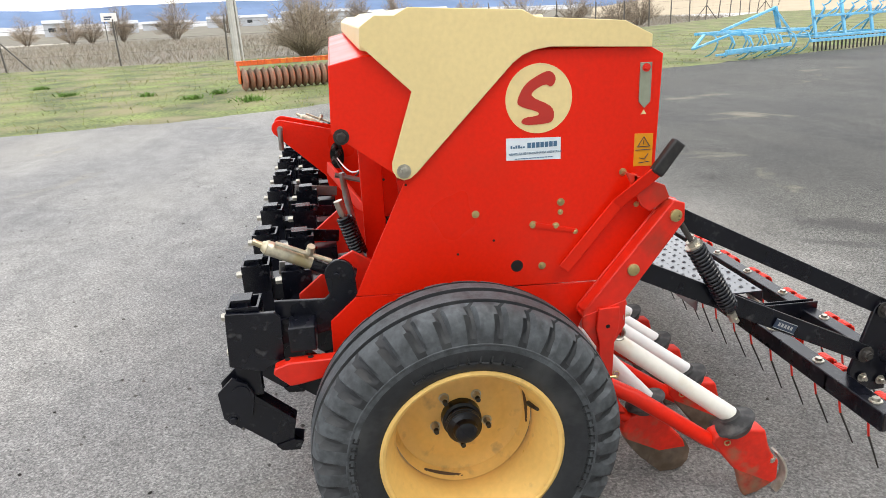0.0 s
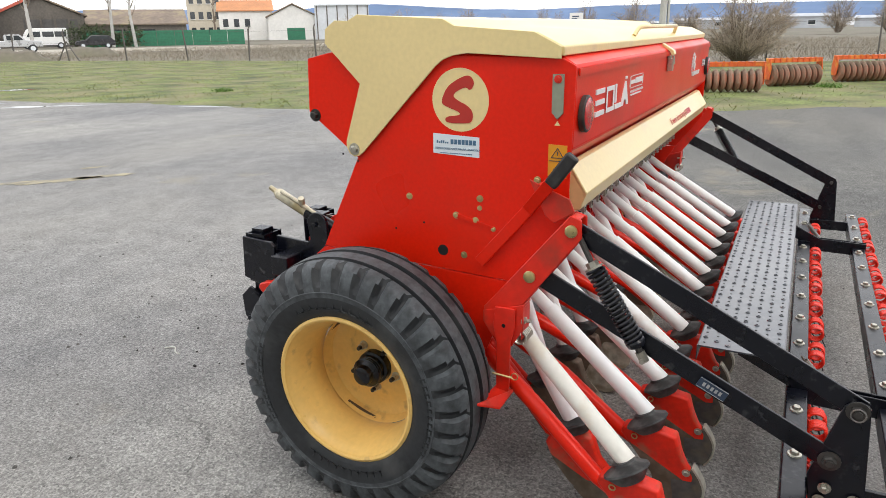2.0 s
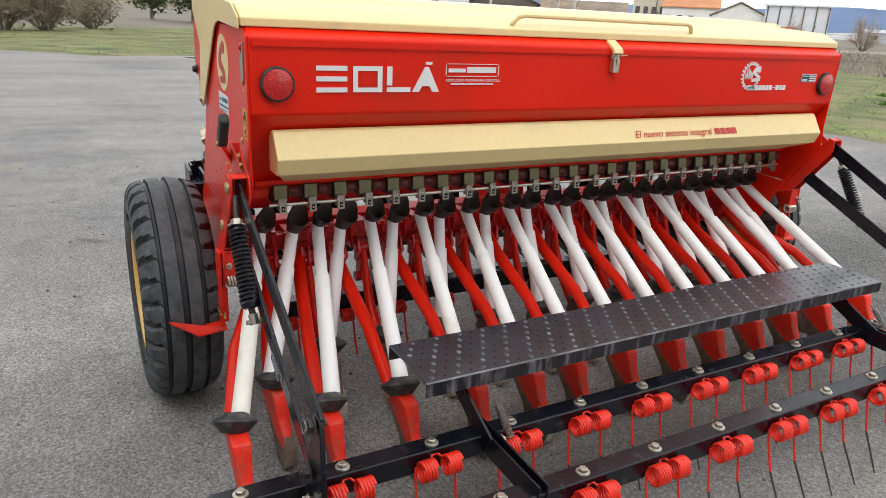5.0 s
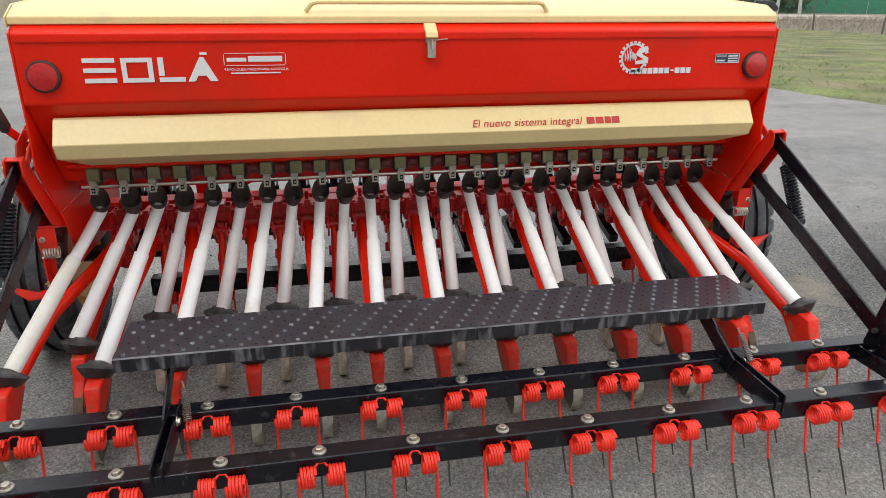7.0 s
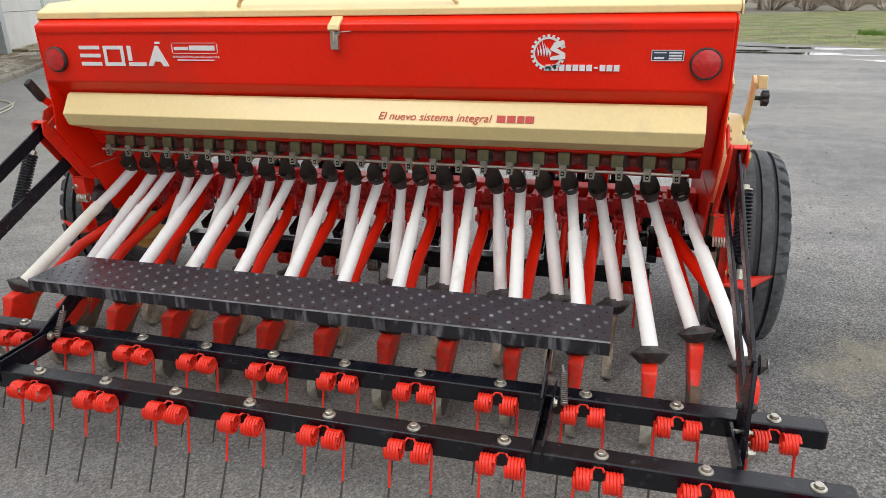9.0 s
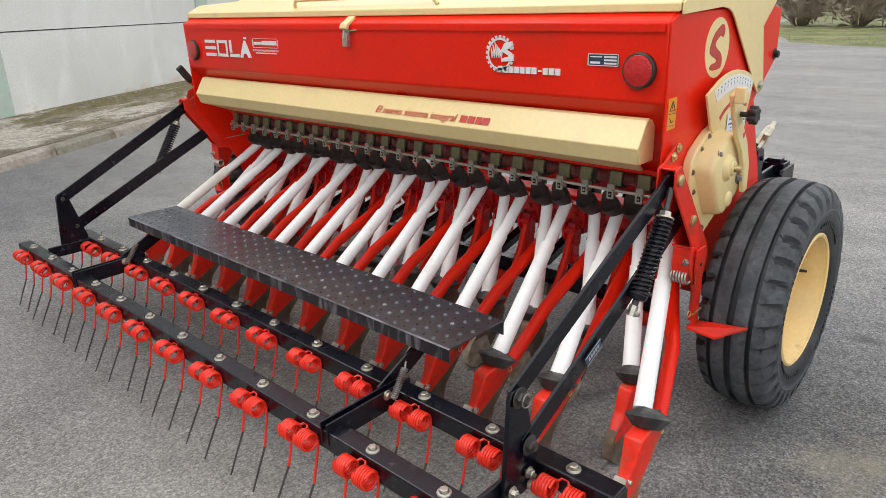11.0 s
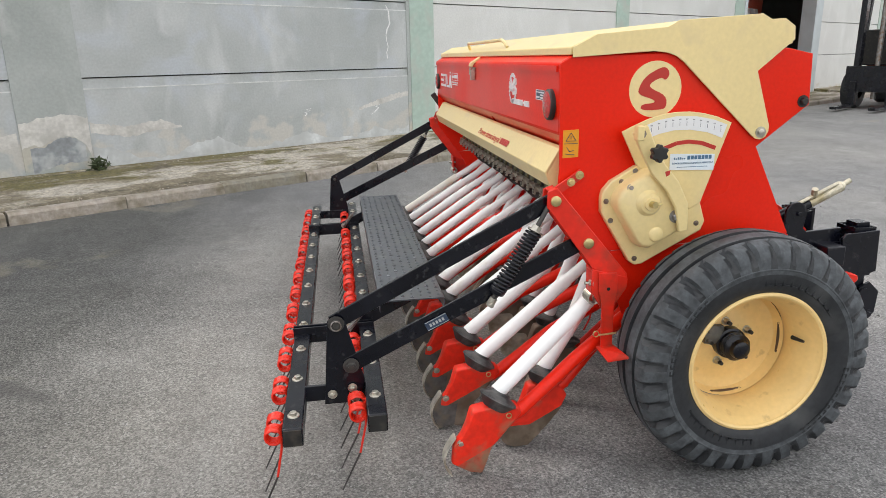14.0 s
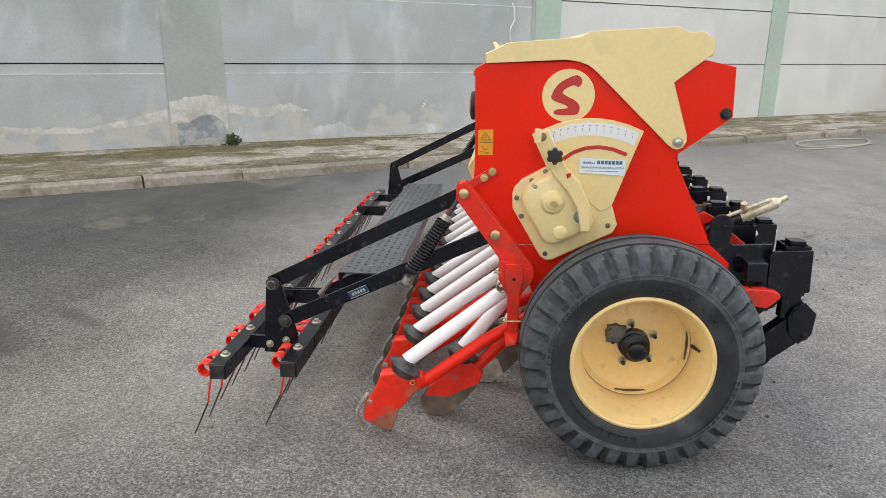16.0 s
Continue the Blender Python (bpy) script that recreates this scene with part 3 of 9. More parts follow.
class Shape:
    """Vertices and faces gathered for one mesh; faces carry a material slot."""

    def __init__(self):
        self.v, self.f, self.m = [], [], []

    def add(self, verts, faces, slot=0):
        o = len(self.v)
        self.v += [tuple(p) for p in verts]
        self.f += [tuple(i + o for i in f) for f in faces]
        self.m += [slot] * len(faces)
        return self

    def box(self, x0, x1, y0, y1, z0, z1, slot=0, m=None):
        p = [Vector((x, y, z)) for x in (x0, x1) for y in (y0, y1) for z in (z0, z1)]
        if m is not None:
            p = [m @ q for q in p]
        return self.add(p, [(0, 1, 3, 2), (4, 6, 7, 5), (0, 4, 5, 1), (2, 3, 7, 6), (0, 2, 6, 4), (1, 5, 7, 3)], slot)

    def prism(self, pts, a, b, axis="x", slot=0):
        """A polygon of (y, z), (x, z) or (x, y) pushed from a to b along the axis."""
        def at(p, k):
            return {"x": (k, p[0], p[1]), "y": (p[0], k, p[1]), "z": (p[0], p[1], k)}[axis]
        n = len(pts)
        faces = [tuple(range(n - 1, -1, -1)), tuple(range(n, 2 * n))] + [(i, (i + 1) % n, n + (i + 1) % n, n + i) for i in range(n)]
        return self.add([at(p, a) for p in pts] + [at(p, b) for p in pts], faces, slot)

    def tube(self, path, r, seg=10, slot=0, caps=True, squash=1.0):
        """A round bar along a path; r is one radius or one a point."""
        path = [Vector(p) for p in path]
        radii = r if isinstance(r, (list, tuple)) else [r] * len(path)
        side, rings = None, []
        for i, p in enumerate(path):
            d = (path[min(i + 1, len(path) - 1)] - path[max(i - 1, 0)]).normalized()
            if side is None:
                side = d.orthogonal().normalized()
            side = (side - d * side.dot(d)).normalized()
            up = d.cross(side)
            rings.append([p + (side * math.cos(2 * math.pi * k / seg) + up * math.sin(2 * math.pi * k / seg) * squash) * radii[i] for k in range(seg)])
        n = len(path)
        faces = [(i * seg + k, i * seg + (k + 1) % seg, (i + 1) * seg + (k + 1) % seg, (i + 1) * seg + k) for i in range(n - 1) for k in range(seg)]
        if caps:
            faces += [tuple(range(seg - 1, -1, -1)), tuple((n - 1) * seg + k for k in range(seg))]
        return self.add([p for ring in rings for p in ring], faces, slot)

    def bar(self, p, q, w, h, up=(0, 0, 1), slot=0):
        """A rectangular bar from p to q: w across, h along up."""
        p, q = Vector(p), Vector(q)
        d = (q - p).normalized()
        s = d.cross(Vector(up)).normalized()
        u = s.cross(d).normalized()
        pts = [e + s * a * w / 2 + u * b * h / 2 for e in (p, q) for a, b in ((-1, -1), (1, -1), (1, 1), (-1, 1))]
        return self.add(pts, [(3, 2, 1, 0), (4, 5, 6, 7), (0, 1, 5, 4), (1, 2, 6, 5), (2, 3, 7, 6), (3, 0, 4, 7)], slot)

    def lathe(self, profile, at=(0, 0, 0), axis=(1, 0, 0), seg=32, slot=0):
        """Pairs (along, radius) turned round an axis through at."""
        axis, at = Vector(axis).normalized(), Vector(at)
        a = axis.orthogonal().normalized()
        b = axis.cross(a)
        verts = [at + axis * h + (a * math.cos(2 * math.pi * k / seg) + b * math.sin(2 * math.pi * k / seg)) * max(r, 1e-4) for h, r in profile for k in range(seg)]
        faces = [(i * seg + k, i * seg + (k + 1) % seg, (i + 1) * seg + (k + 1) % seg, (i + 1) * seg + k) for i in range(len(profile) - 1) for k in range(seg)]
        return self.add(verts, faces, slot)

    def coil(self, p, q, radius, wire, turns, seg=12, sides=6, slot=0, start=0.0):
        p, q = Vector(p), Vector(q)
        d = (q - p).normalized()
        a = d.orthogonal().normalized()
        b = d.cross(a)
        n = int(turns * seg)
        path = [p + (q - p) * (i / n) + (a * math.cos(start + 2 * math.pi * i / seg) + b * math.sin(start + 2 * math.pi * i / seg)) * radius for i in range(n + 1)]
        return self.tube(path, wire, sides, slot)

    def hexbolt(self, at, axis, r=0.011, h=0.008, washer=True, slot=0):
        axis = Vector(axis).normalized()
        at = Vector(at)
        if washer:
            self.lathe([(0, 0), (0, r * 1.55), (0.002, r * 1.55), (0.0025, 0)], at, axis, 14, slot)
        return self.lathe([(0.0, r), (h * 0.85, r), (h, r * 0.82), (h, 0)], at, axis, 6, slot)

    def moved(self, m):
        out = Shape()
        out.v, out.f, out.m = [tuple(m @ Vector(p)) for p in self.v], list(self.f), list(self.m)
        return out

    def join(self, other, slot=None):
        return self.add(other.v, other.f, 0) if slot is None else self.add(other.v, other.f, slot)

    def mesh(self, name, *materials, smooth=35):
        me = bpy.data.meshes.new(name)
        me.from_pydata(self.v, [], self.f)
        for x in materials:
            me.materials.append(x)
        if any(self.m):
            me.polygons.foreach_set("material_index", self.m)
        bm = bmesh.new()
        bm.from_mesh(me)
        bmesh.ops.recalc_face_normals(bm, faces=bm.faces)
        bm.to_mesh(me)
        bm.free()
        if smooth:
            me.polygons.foreach_set("use_smooth", [True] * len(me.polygons))
            me.set_sharp_from_angle(angle=radians(smooth))
        me.update()
        return me


def raw_mesh(name, verts, faces, *materials):
    """A plain mesh from arrays, for grass, leaves and grit."""
    me = bpy.data.meshes.new(name)
    me.from_pydata(verts, [], faces)
    for x in materials:
        me.materials.append(x)
    me.update()
    return me


def place(name, mesh, parent=None, m=None, label="", bevel=0.0):
    ob = new(name, mesh)
    if parent is not None:
        ob.parent = parent
    if m is not None:
        ob.matrix_basis = m
    if label:
        ob["label"] = label
    if bevel:
        mod = ob.modifiers.new("edges", "BEVEL")
        mod.width, mod.segments, mod.limit_method, mod.angle_limit = bevel, 2, "ANGLE", radians(40)
    return ob


def part(name, shape, material, parent, label="", m=None, bevel=0.0, smooth=35):
    mats = material if isinstance(material, (list, tuple)) else (material,)
    return place(name, shape.mesh(name, *mats, smooth=smooth), parent, m, label, bevel)


def thing(name, label, category, group="", kind="", at=None):
    ob = new(name)
    ob.empty_display_size = 0.2
    if at is not None:
        ob.matrix_basis = at
    return tagged(ob, label, category, group, kind)


def shift(x=0.0, y=0.0, z=0.0):
    return Matrix.Translation((x, y, z))


def lettering(name, text, size, m, material, parent, shear=0.0):
    """Words in the built-in font as a thin mesh."""
    cu = bpy.data.curves.new(name, "FONT")
    cu.body, cu.size, cu.shear, cu.extrude, cu.align_x = text, size, shear, 0.0004, "LEFT"
    tmp = bpy.data.objects.new(name, cu)
    scene.collection.objects.link(tmp)
    me = bpy.data.meshes.new_from_object(tmp.evaluated_get(bpy.context.evaluated_depsgraph_get()))
    bpy.data.objects.remove(tmp)
    me.materials.clear()
    me.materials.append(material)
    return place(name, me, parent, m)


def leaf_cloud(n, centre, size, leaf, rng, upright=0.3, shell=0.5):
    """Many small leaf triangles in a loose, uneven crown."""
    d = rng.normal(size=(n, 3))
    d /= np.linalg.norm(d, axis=1, keepdims=True)
    lump = 1 + 0.28 * np.sin(d[:, 0] * 5 + centre[0]) * np.cos(d[:, 1] * 4 + centre[1]) + 0.2 * np.sin(d[:, 2] * 7)
    r = (shell + (1 - shell) * rng.random(n)) * lump
    p = np.array(centre) + d * r[:, None] * np.array(size)
    a, b = rng.normal(size=(n, 3)) * leaf, rng.normal(size=(n, 3)) * leaf
    a[:, 2] *= upright + 0.5
    v = np.stack([p, p + a, p + b], 1).reshape(-1, 3)
    return v, np.arange(3 * n).reshape(-1, 3)


def blades(points, height, width, rng, lean=0.35):
    """One thin upright triangle a point."""
    n = len(points)
    a = rng.random(n) * 2 * np.pi
    side = np.stack([np.cos(a), np.sin(a), np.zeros(n)], 1) * width * (0.6 + 0.8 * rng.random((n, 1)))
    tip = np.concatenate([rng.normal(size=(n, 2)) * lean, np.ones((n, 1))], 1) * (height * (0.5 + rng.random((n, 1))))
    v = np.stack([points - side, points + side, points + tip], 1).reshape(-1, 3)
    return v, np.arange(3 * n).reshape(-1, 3)


def bare_bush(name, at, width, height, stems, seed, label, category="bush", group="", leaves=0, leaf_mat=None):
    """A leafless shrub: stems from the ground that fork twice into fine twigs."""
    rng = random.Random(seed)
    ob = thing(name, label, category, group, at=shift(*at))
    wood, twig = Shape(), Shape()
    for s in range(int(stems * 1.5)):
        a, lift = rng.random() * 6.283, math.asin(rng.uniform(0.10, 1.0))
        out, reach = math.cos(lift), rng.uniform(0.72, 1.0)
        tip = Vector((math.cos(a) * out * width / 2 * reach, math.sin(a) * out * width / 2 * reach, height * math.sin(lift) * reach))
        foot = Vector((math.cos(a) * 0.06 * width, math.sin(a) * 0.06 * width, 0))
        mid = foot.lerp(tip, 0.5) + Vector((0, 0, height * 0.08))
        wood.tube([foot, mid, tip], [0.007 * height, 0.0045 * height, 0.0015 * height], 4, caps=False)
        for k in range(16):
            f = rng.uniform(0.15, 1.0)
            base = foot.lerp(mid, f * 2) if f < 0.5 else mid.lerp(tip, f * 2 - 1)
            d = Vector((rng.gauss(0, 0.5) + math.cos(a) * out * 0.5, rng.gauss(0, 0.5) + math.sin(a) * out * 0.5, rng.uniform(0.3, 1.0))).normalized()
            end = base + d * height * rng.uniform(0.10, 0.26)
            twig.tube([base, end], [0.0030 * height, 0.0011 * height], 3, caps=False)
            for j in range(3):
                b2 = base.lerp(end, rng.uniform(0.3, 0.9))
                d2 = (d + Vector((rng.gauss(0, 0.6), rng.gauss(0, 0.6), rng.gauss(0, 0.4)))).normalized()
                twig.tube([b2, b2 + d2 * height * rng.uniform(0.05, 0.16)], [0.0021 * height, 0.0008 * height], 3, caps=False)
    part("stem", wood, BARK, ob)
    part("twig_crown", twig, TWIG, ob, "fine brown leafless twigs")
    if leaves:
        v, f = leaf_cloud(leaves, (0, 0, height * 0.5), (width * 0.5, width * 0.5, height * 0.5), 0.05 * height, np.random.default_rng(seed))
        place("foliage", raw_mesh("foliage", v.tolist(), f.tolist(), leaf_mat), ob)
    return ob

# ---- ground ----
rs = np.random.default_rng(5)
EDGE = [(24, -34), (15.6, -16.2), (12.5, -8), (11.7, -4.5), (11.0, -1.6), (9.5, 0.4), (8.7, 2.2), (8.2, 4.2), (7.6, 7), (7.4, 10), (7.0, 13), (6.4, 17.5), (3.8, 19.8), (-1, 18.6), (-5, 21.5), (-9, 30), (-12, 44), (-26, 68), (-60, 110)]
FENCE = [(75, -52), (50, -29), (33, -12), (28, 0), (27, 12), (25.6, 30), (22.5, 48)]


def ragged(line, step, amount):
    """A polyline cut into short pieces, with an uneven edge."""
    out = []
    for (x0, y0), (x1, y1) in zip(line, line[1:]):
        k = max(1, int(math.hypot(x1 - x0, y1 - y0) / step))
        for i in range(k):
            t = i / k
            x, y = x0 + (x1 - x0) * t, y0 + (y1 - y0) * t
            q = noise.noise(Vector((x * 0.9, y * 0.9, 1.0))) + 0.5 * noise.noise(Vector((x * 3, y * 3, 4.0)))
            out.append((x + q * amount, y + q * amount * 0.4))
    return out + [line[-1]]


def sheet(name, outline, z, material, label, category):
    me = bpy.data.meshes.new(name)
    me.from_pydata([(x, y, z) for x, y in outline], [], [tuple(range(len(outline)))])
    bm = bmesh.new()
    bm.from_mesh(me)
    bmesh.ops.triangulate(bm, faces=bm.faces)
    for f in bm.faces:
        if f.normal.z < 0:
            f.normal_flip()
    bm.to_mesh(me)
    bm.free()
    me.materials.append(material)
    return tagged(new(name, me), label, category, kind="structure")


edge = ragged(EDGE, 0.12, 0.22)
ground = tagged(new("ground", raw_mesh("ground", [(-2500, -2500, -0.016), (2500, -2500, -0.016), (2500, 2500, -0.016), (-2500, 2500, -0.016)], [(0, 1, 2, 3)], GROUND)), "dry brown field soil out to the hills", "ground", kind="structure")
sheet("yard", edge + [(-60, 60), (-60, -60), (24, -60)], 0.0, ASPHALT, "worn grey asphalt yard with cracks and stains", "yard")
sheet("verge", [(24, -40), (75, -52)] + FENCE[1:] + [(14, 52), (2, 44), (-6, 42), (-20, 84), (-54, 112)] + edge[::-1], -0.004, TURF, "short patchy grass verge along the asphalt", "grass")
TRACK = surface("pale_dirt_track", (0.40, 0.37, 0.31), 0.95, vary=0.12, grain=2, large=0.2, bump=0.2)
sheet("dirt_track", [(20, 66), (34, 52), (58, 44), (90, 30), (96, 38), (66, 58), (48, 74), (26, 84)], -0.010, TRACK, "pale dirt track beyond the fence", "road")
ROADSIDE = surface("far_pale_road", (0.46, 0.44, 0.41), 0.9, vary=0.08, grain=1, large=0.2, bump=0.1)
sheet("far_road", [(46, -48), (90, -46), (90, -42), (40, -30), (37, -32)], -0.009, ROADSIDE, "pale road beyond the fence", "road")


def inside(points, poly):
    px, py = points[:, 0], points[:, 1]
    hit = np.zeros(len(points), bool)
    q = np.array(poly)
    for (x0, y0), (x1, y1) in zip(q, np.roll(q, -1, 0)):
        cross = (y0 > py) != (y1 > py)
        hit ^= cross & (px < (x1 - x0) * (py - y0) / (y1 - y0 + 1e-12) + x0)
    return hit


TURF_AREA = [(24, -34), (33, -14), (28, 0), (27, 12), (25.6, 30), (22.5, 46), (12, 48), (-4, 40), (-8, 30)] + [(x + 0.05, y) for x, y in edge[::-1] if -34 < y < 31]
p = rs.random((150000, 2)) * [42, 82] + [-9, -34]
p = p[inside(p, TURF_AREA)]
clump = np.array([noise.noise(Vector((x * 0.55, y * 0.55, 0))) for x, y in p])
p = p[clump + rs.normal(size=len(p)) * 0.30 > 0.0][:60000]
pts = np.concatenate([p, np.full((len(p), 1), -0.006)], 1)
v, f = blades(pts, 0.045, 0.010, rs, 1.1)
tagged(new("grass", raw_mesh("grass", v.tolist(), f.tolist(), BLADE)), "short mixed green and straw-coloured grass blades", "grass", kind="stuff")
# fresh tussocks
tus = []
for cx, cy, r, k in ((9.0, 23.0, 0.7, 700), (9.9, 22.7, 0.4, 260), (8.2, 23.3, 0.3, 200), (14.5, 6.5, 0.22, 160), (12.0, 3.2, 0.20, 140), (11.0, 1.9, 0.30, 240), (13.2, 4.4, 0.16, 110), (12.8, 2.8, 0.14, 110), (17.0, 8.0, 0.20, 150),
                     (15.6, -1.6, 0.3, 220), (15.9, -3.2, 0.35, 240), (17.8, -4.4, 0.4, 260), (14.4, 0.4, 0.2, 160), (19.5, -6, 0.5, 260), (12, 7.4, 0.2, 130), (10.3, 12.2, 0.25, 160), (14.2, -4.5, 0.25, 150), (20.5, 2.0, 0.4, 240), (16.2, 11, 0.3, 160)):
    q = rs.normal(size=(k, 2)) * r * 0.5 + [cx, cy]
    tus.append(np.concatenate([q, np.zeros((k, 1))], 1))
v, f = blades(np.concatenate(tus[:3]), 0.15, 0.014, rs, 0.7)
v2, f2 = blades(np.concatenate(tus[3:]), 0.085, 0.012, rs, 1.2)
v, f = np.concatenate([v, v2]), np.concatenate([f, f2 + len(v)])
tagged(new("grass_tussocks", raw_mesh("grass_tussocks", v.tolist(), f.tolist(), GREEN_BLADE)), "fresh green grass tussocks on the verge", "grass", kind="stuff")
# tall dry weeds along and beyond the fence
q = rs.random((90000, 2)) * [60, 92] + [22, -36]
fx = np.interp(q[:, 1], [y for _, y in FENCE], [x for x, _ in FENCE])
q = q[(q[:, 0] > fx - 0.3) & (rs.random(len(q)) < np.clip(1.25 - (q[:, 0] - fx) / 55, 0.1, 1))]
v, f = blades(np.concatenate([q, np.full((len(q), 1), -0.016)], 1), 0.26, 0.012, rs, 0.8)
tagged(new("dry_weeds", raw_mesh("dry_weeds", v.tolist(), f.tolist(), STRAW)), "tall straw-coloured dry weeds in the field", "weeds", kind="stuff")
# loose grit on the asphalt
gv, gf = [], []
gr = random.Random(8)
for k in range(900):
    x, y = gr.uniform(-3.5, 4.0), gr.uniform(-3.2, 4.0)
    if gr.random() < 0.35:
        x, y = gr.gauss(-1.6, 1.0), gr.gauss(1.2, 0.9)
    r = gr.uniform(0.002, 0.0055)
    o = len(gv)
    gv += [(x + r * gr.uniform(0.7, 1.2) * dx, y + r * gr.uniform(0.7, 1.2) * dy, max(0.0005, r * dz)) for dx, dy, dz in ((1, 0, 0), (0, 1, 0), (-1, 0, 0), (0, -1, 0), (0.1, 0.1, 0.9))]
    gf += [(o, o + 1, o + 4), (o + 1, o + 2, o + 4), (o + 2, o + 3, o + 4), (o + 3, o, o + 4)]
for k in range(420):
    x, y = gr.uniform(-2.6, 4.5), abs(gr.gauss(0, 3.4)) - 0.3
    if k % 4 == 0:
        x, y = gr.uniform(-4, 4), gr.uniform(-4, 4)
    r = gr.uniform(0.004, 0.011)
    o = len(gv)
    gv += [(x + r * gr.uniform(0.7, 1.4) * dx, y + r * gr.uniform(0.7, 1.4) * dy, max(0.0005, r * dz)) for dx, dy, dz in ((1, 0, 0), (0, 1, 0), (-1, 0, 0), (0, -1, 0), (0.1, 0.1, 0.9))]
    gf += [(o, o + 1, o + 4), (o + 1, o + 2, o + 4), (o + 2, o + 3, o + 4), (o + 3, o, o + 4)]
GRIT = surface("loose_grit", (0.11, 0.105, 0.10), 0.9, vary=0.2, grain=60, large=5, bump=0.0, per="island")
tagged(new("grit", raw_mesh("grit", gv, gf, GRIT)), "loose grey grit scattered on the asphalt", "gravel", kind="stuff")


def puddle(cx, cy, a, b, seed, turn):
    r = random.Random(seed)
    pts = []
    for k in range(40):
        t = 2 * math.pi * k / 40
        w = 1 + 0.35 * math.sin(3 * t + seed) + 0.2 * math.sin(7 * t + seed * 2) + r.uniform(-0.06, 0.06)
        x, y = a * w * math.cos(t), b * w * math.sin(t)
        pts.append((cx + x * math.cos(turn) - y * math.sin(turn), cy + x * math.sin(turn) + y * math.cos(turn), 0.004))
    ob = new("puddle", raw_mesh("puddle", pts, [tuple(range(40))], WATER))
    return tagged(ob, "shallow rain puddle mirroring the bright sky", "puddle", "puddles by the verge", "structure")


for args in ((4.6, 15.4, 1.6, 0.30, 1, 2.9), (3.0, 16.4, 1.3, 0.28, 2, 2.9), (5.2, 17.2, 1.5, 0.35, 3, 2.8), (2.2, 18.2, 1.0, 0.25, 4, 3.0), (6.1, 13.2, 0.9, 0.14, 5, 2.2), (7.3, 9.6, 0.7, 0.08, 6, 1.8), (8.6, 18.6, 0.8, 0.15, 7, 2.6)):
    puddle(*args)

SANDY = surface("sandy_moss", (0.34, 0.30, 0.20), 0.95, vary=0.3, grain=60, large=5, dirt=(0.20, 0.19, 0.17), dirt_amount=0.6, dirt_scale=9, bump=0.6)


def ground_mark(name, cx, cy, a, b, seed, turn, material, label, category):
    r = random.Random(seed)
    pts = []
    for k in range(64):
        t = 2 * math.pi * k / 64
        w = 1 + 0.4 * noise.noise(Vector((2.2 * math.cos(t), 2.2 * math.sin(t), seed))) + 0.35 * noise.noise(Vector((6 * math.cos(t), 6 * math.sin(t), seed + 3))) + r.uniform(-0.08, 0.08)
        x, y = a * w * math.cos(t), b * w * math.sin(t)
        pts.append((cx + x * math.cos(turn) - y * math.sin(turn), cy + x * math.sin(turn) + y * math.cos(turn), 0.003))
    return tagged(new(name, raw_mesh(name, pts, [tuple(range(64))], material)), label, category, kind="structure")


for args in ((1.25, 5.60, 0.42, 0.10, 41, -0.7), (1.60, 5.35, 0.30, 0.07, 42, -0.7), (0.95, 5.95, 0.25, 0.05, 43, -0.6), (1.9, 5.9, 0.16, 0.04, 44, -0.6)):
    ground_mark("sand_patch", *args, SANDY, "sandy mossy patch on the asphalt", "patch")

# loose clods and a bit of string on the yard
CLOD = surface("dark_earth_clod", (0.028, 0.026, 0.024), 0.95, vary=0.3, grain=80, large=20, bump=0.4)
spread = random.Random(77)
SPOTS = [(-0.24, 1.99, 0.010), (-0.37, 1.89, 0.009), (-0.44, 1.50, 0.008), (-0.72, 1.73, 0.008), (-0.82, 1.63, 0.008), (-0.85, 1.47, 0.010), (-1.05, 1.27, 0.010), (-1.16, 1.17, 0.014), (-1.05, 0.99, 0.010), (-1.11, 1.49, 0.006), (-1.16, 1.54, 0.009), (-1.09, 1.09, 0.006)]
for cx, cy, size in SPOTS:
    size = size * 0.7
    lump = Shape()
    for z, r in ((0.0, 1.0), (0.45, 1.05), (0.9, 0.5)):
        lump.v += [(size * r * math.cos(math.pi * k / 3) * spread.uniform(0.7, 1.3), size * r * 0.7 * math.sin(math.pi * k / 3) * spread.uniform(0.7, 1.3), size * z) for k in range(6)]
    faces = [(a + k, a + (k + 1) % 6, a + 6 + (k + 1) % 6, a + 6 + k) for a in (0, 6) for k in range(6)] + [tuple(range(5, -1, -1)), tuple(range(12, 18))]
    ob = tagged(new("clod", raw_mesh("clod", lump.v, faces, CLOD)), "small dark clod of earth on the asphalt", "clod", group="clods on the yard")
    ob.matrix_world = Matrix.Translation((cx, cy, 0.0)) @ Matrix.Rotation(spread.uniform(0, 6), 4, "Z")
cord = Shape().tube([(-1.088, 1.440, 0.004), (-1.075, 1.420, 0.006), (-1.062, 1.401, 0.005), (-1.070, 1.388, 0.004), (-1.083, 1.376, 0.004), (-1.099, 1.358, 0.005), (-1.104, 1.342, 0.004), (-1.101, 1.326, 0.004)], 0.0035, 6)
tagged(new("string", cord.mesh("string", surface("pale_cord", (0.55, 0.55, 0.50), 0.8, vary=0.1, grain=60, large=10, bump=0.2))), "short pale curled piece of string on asphalt", "string")

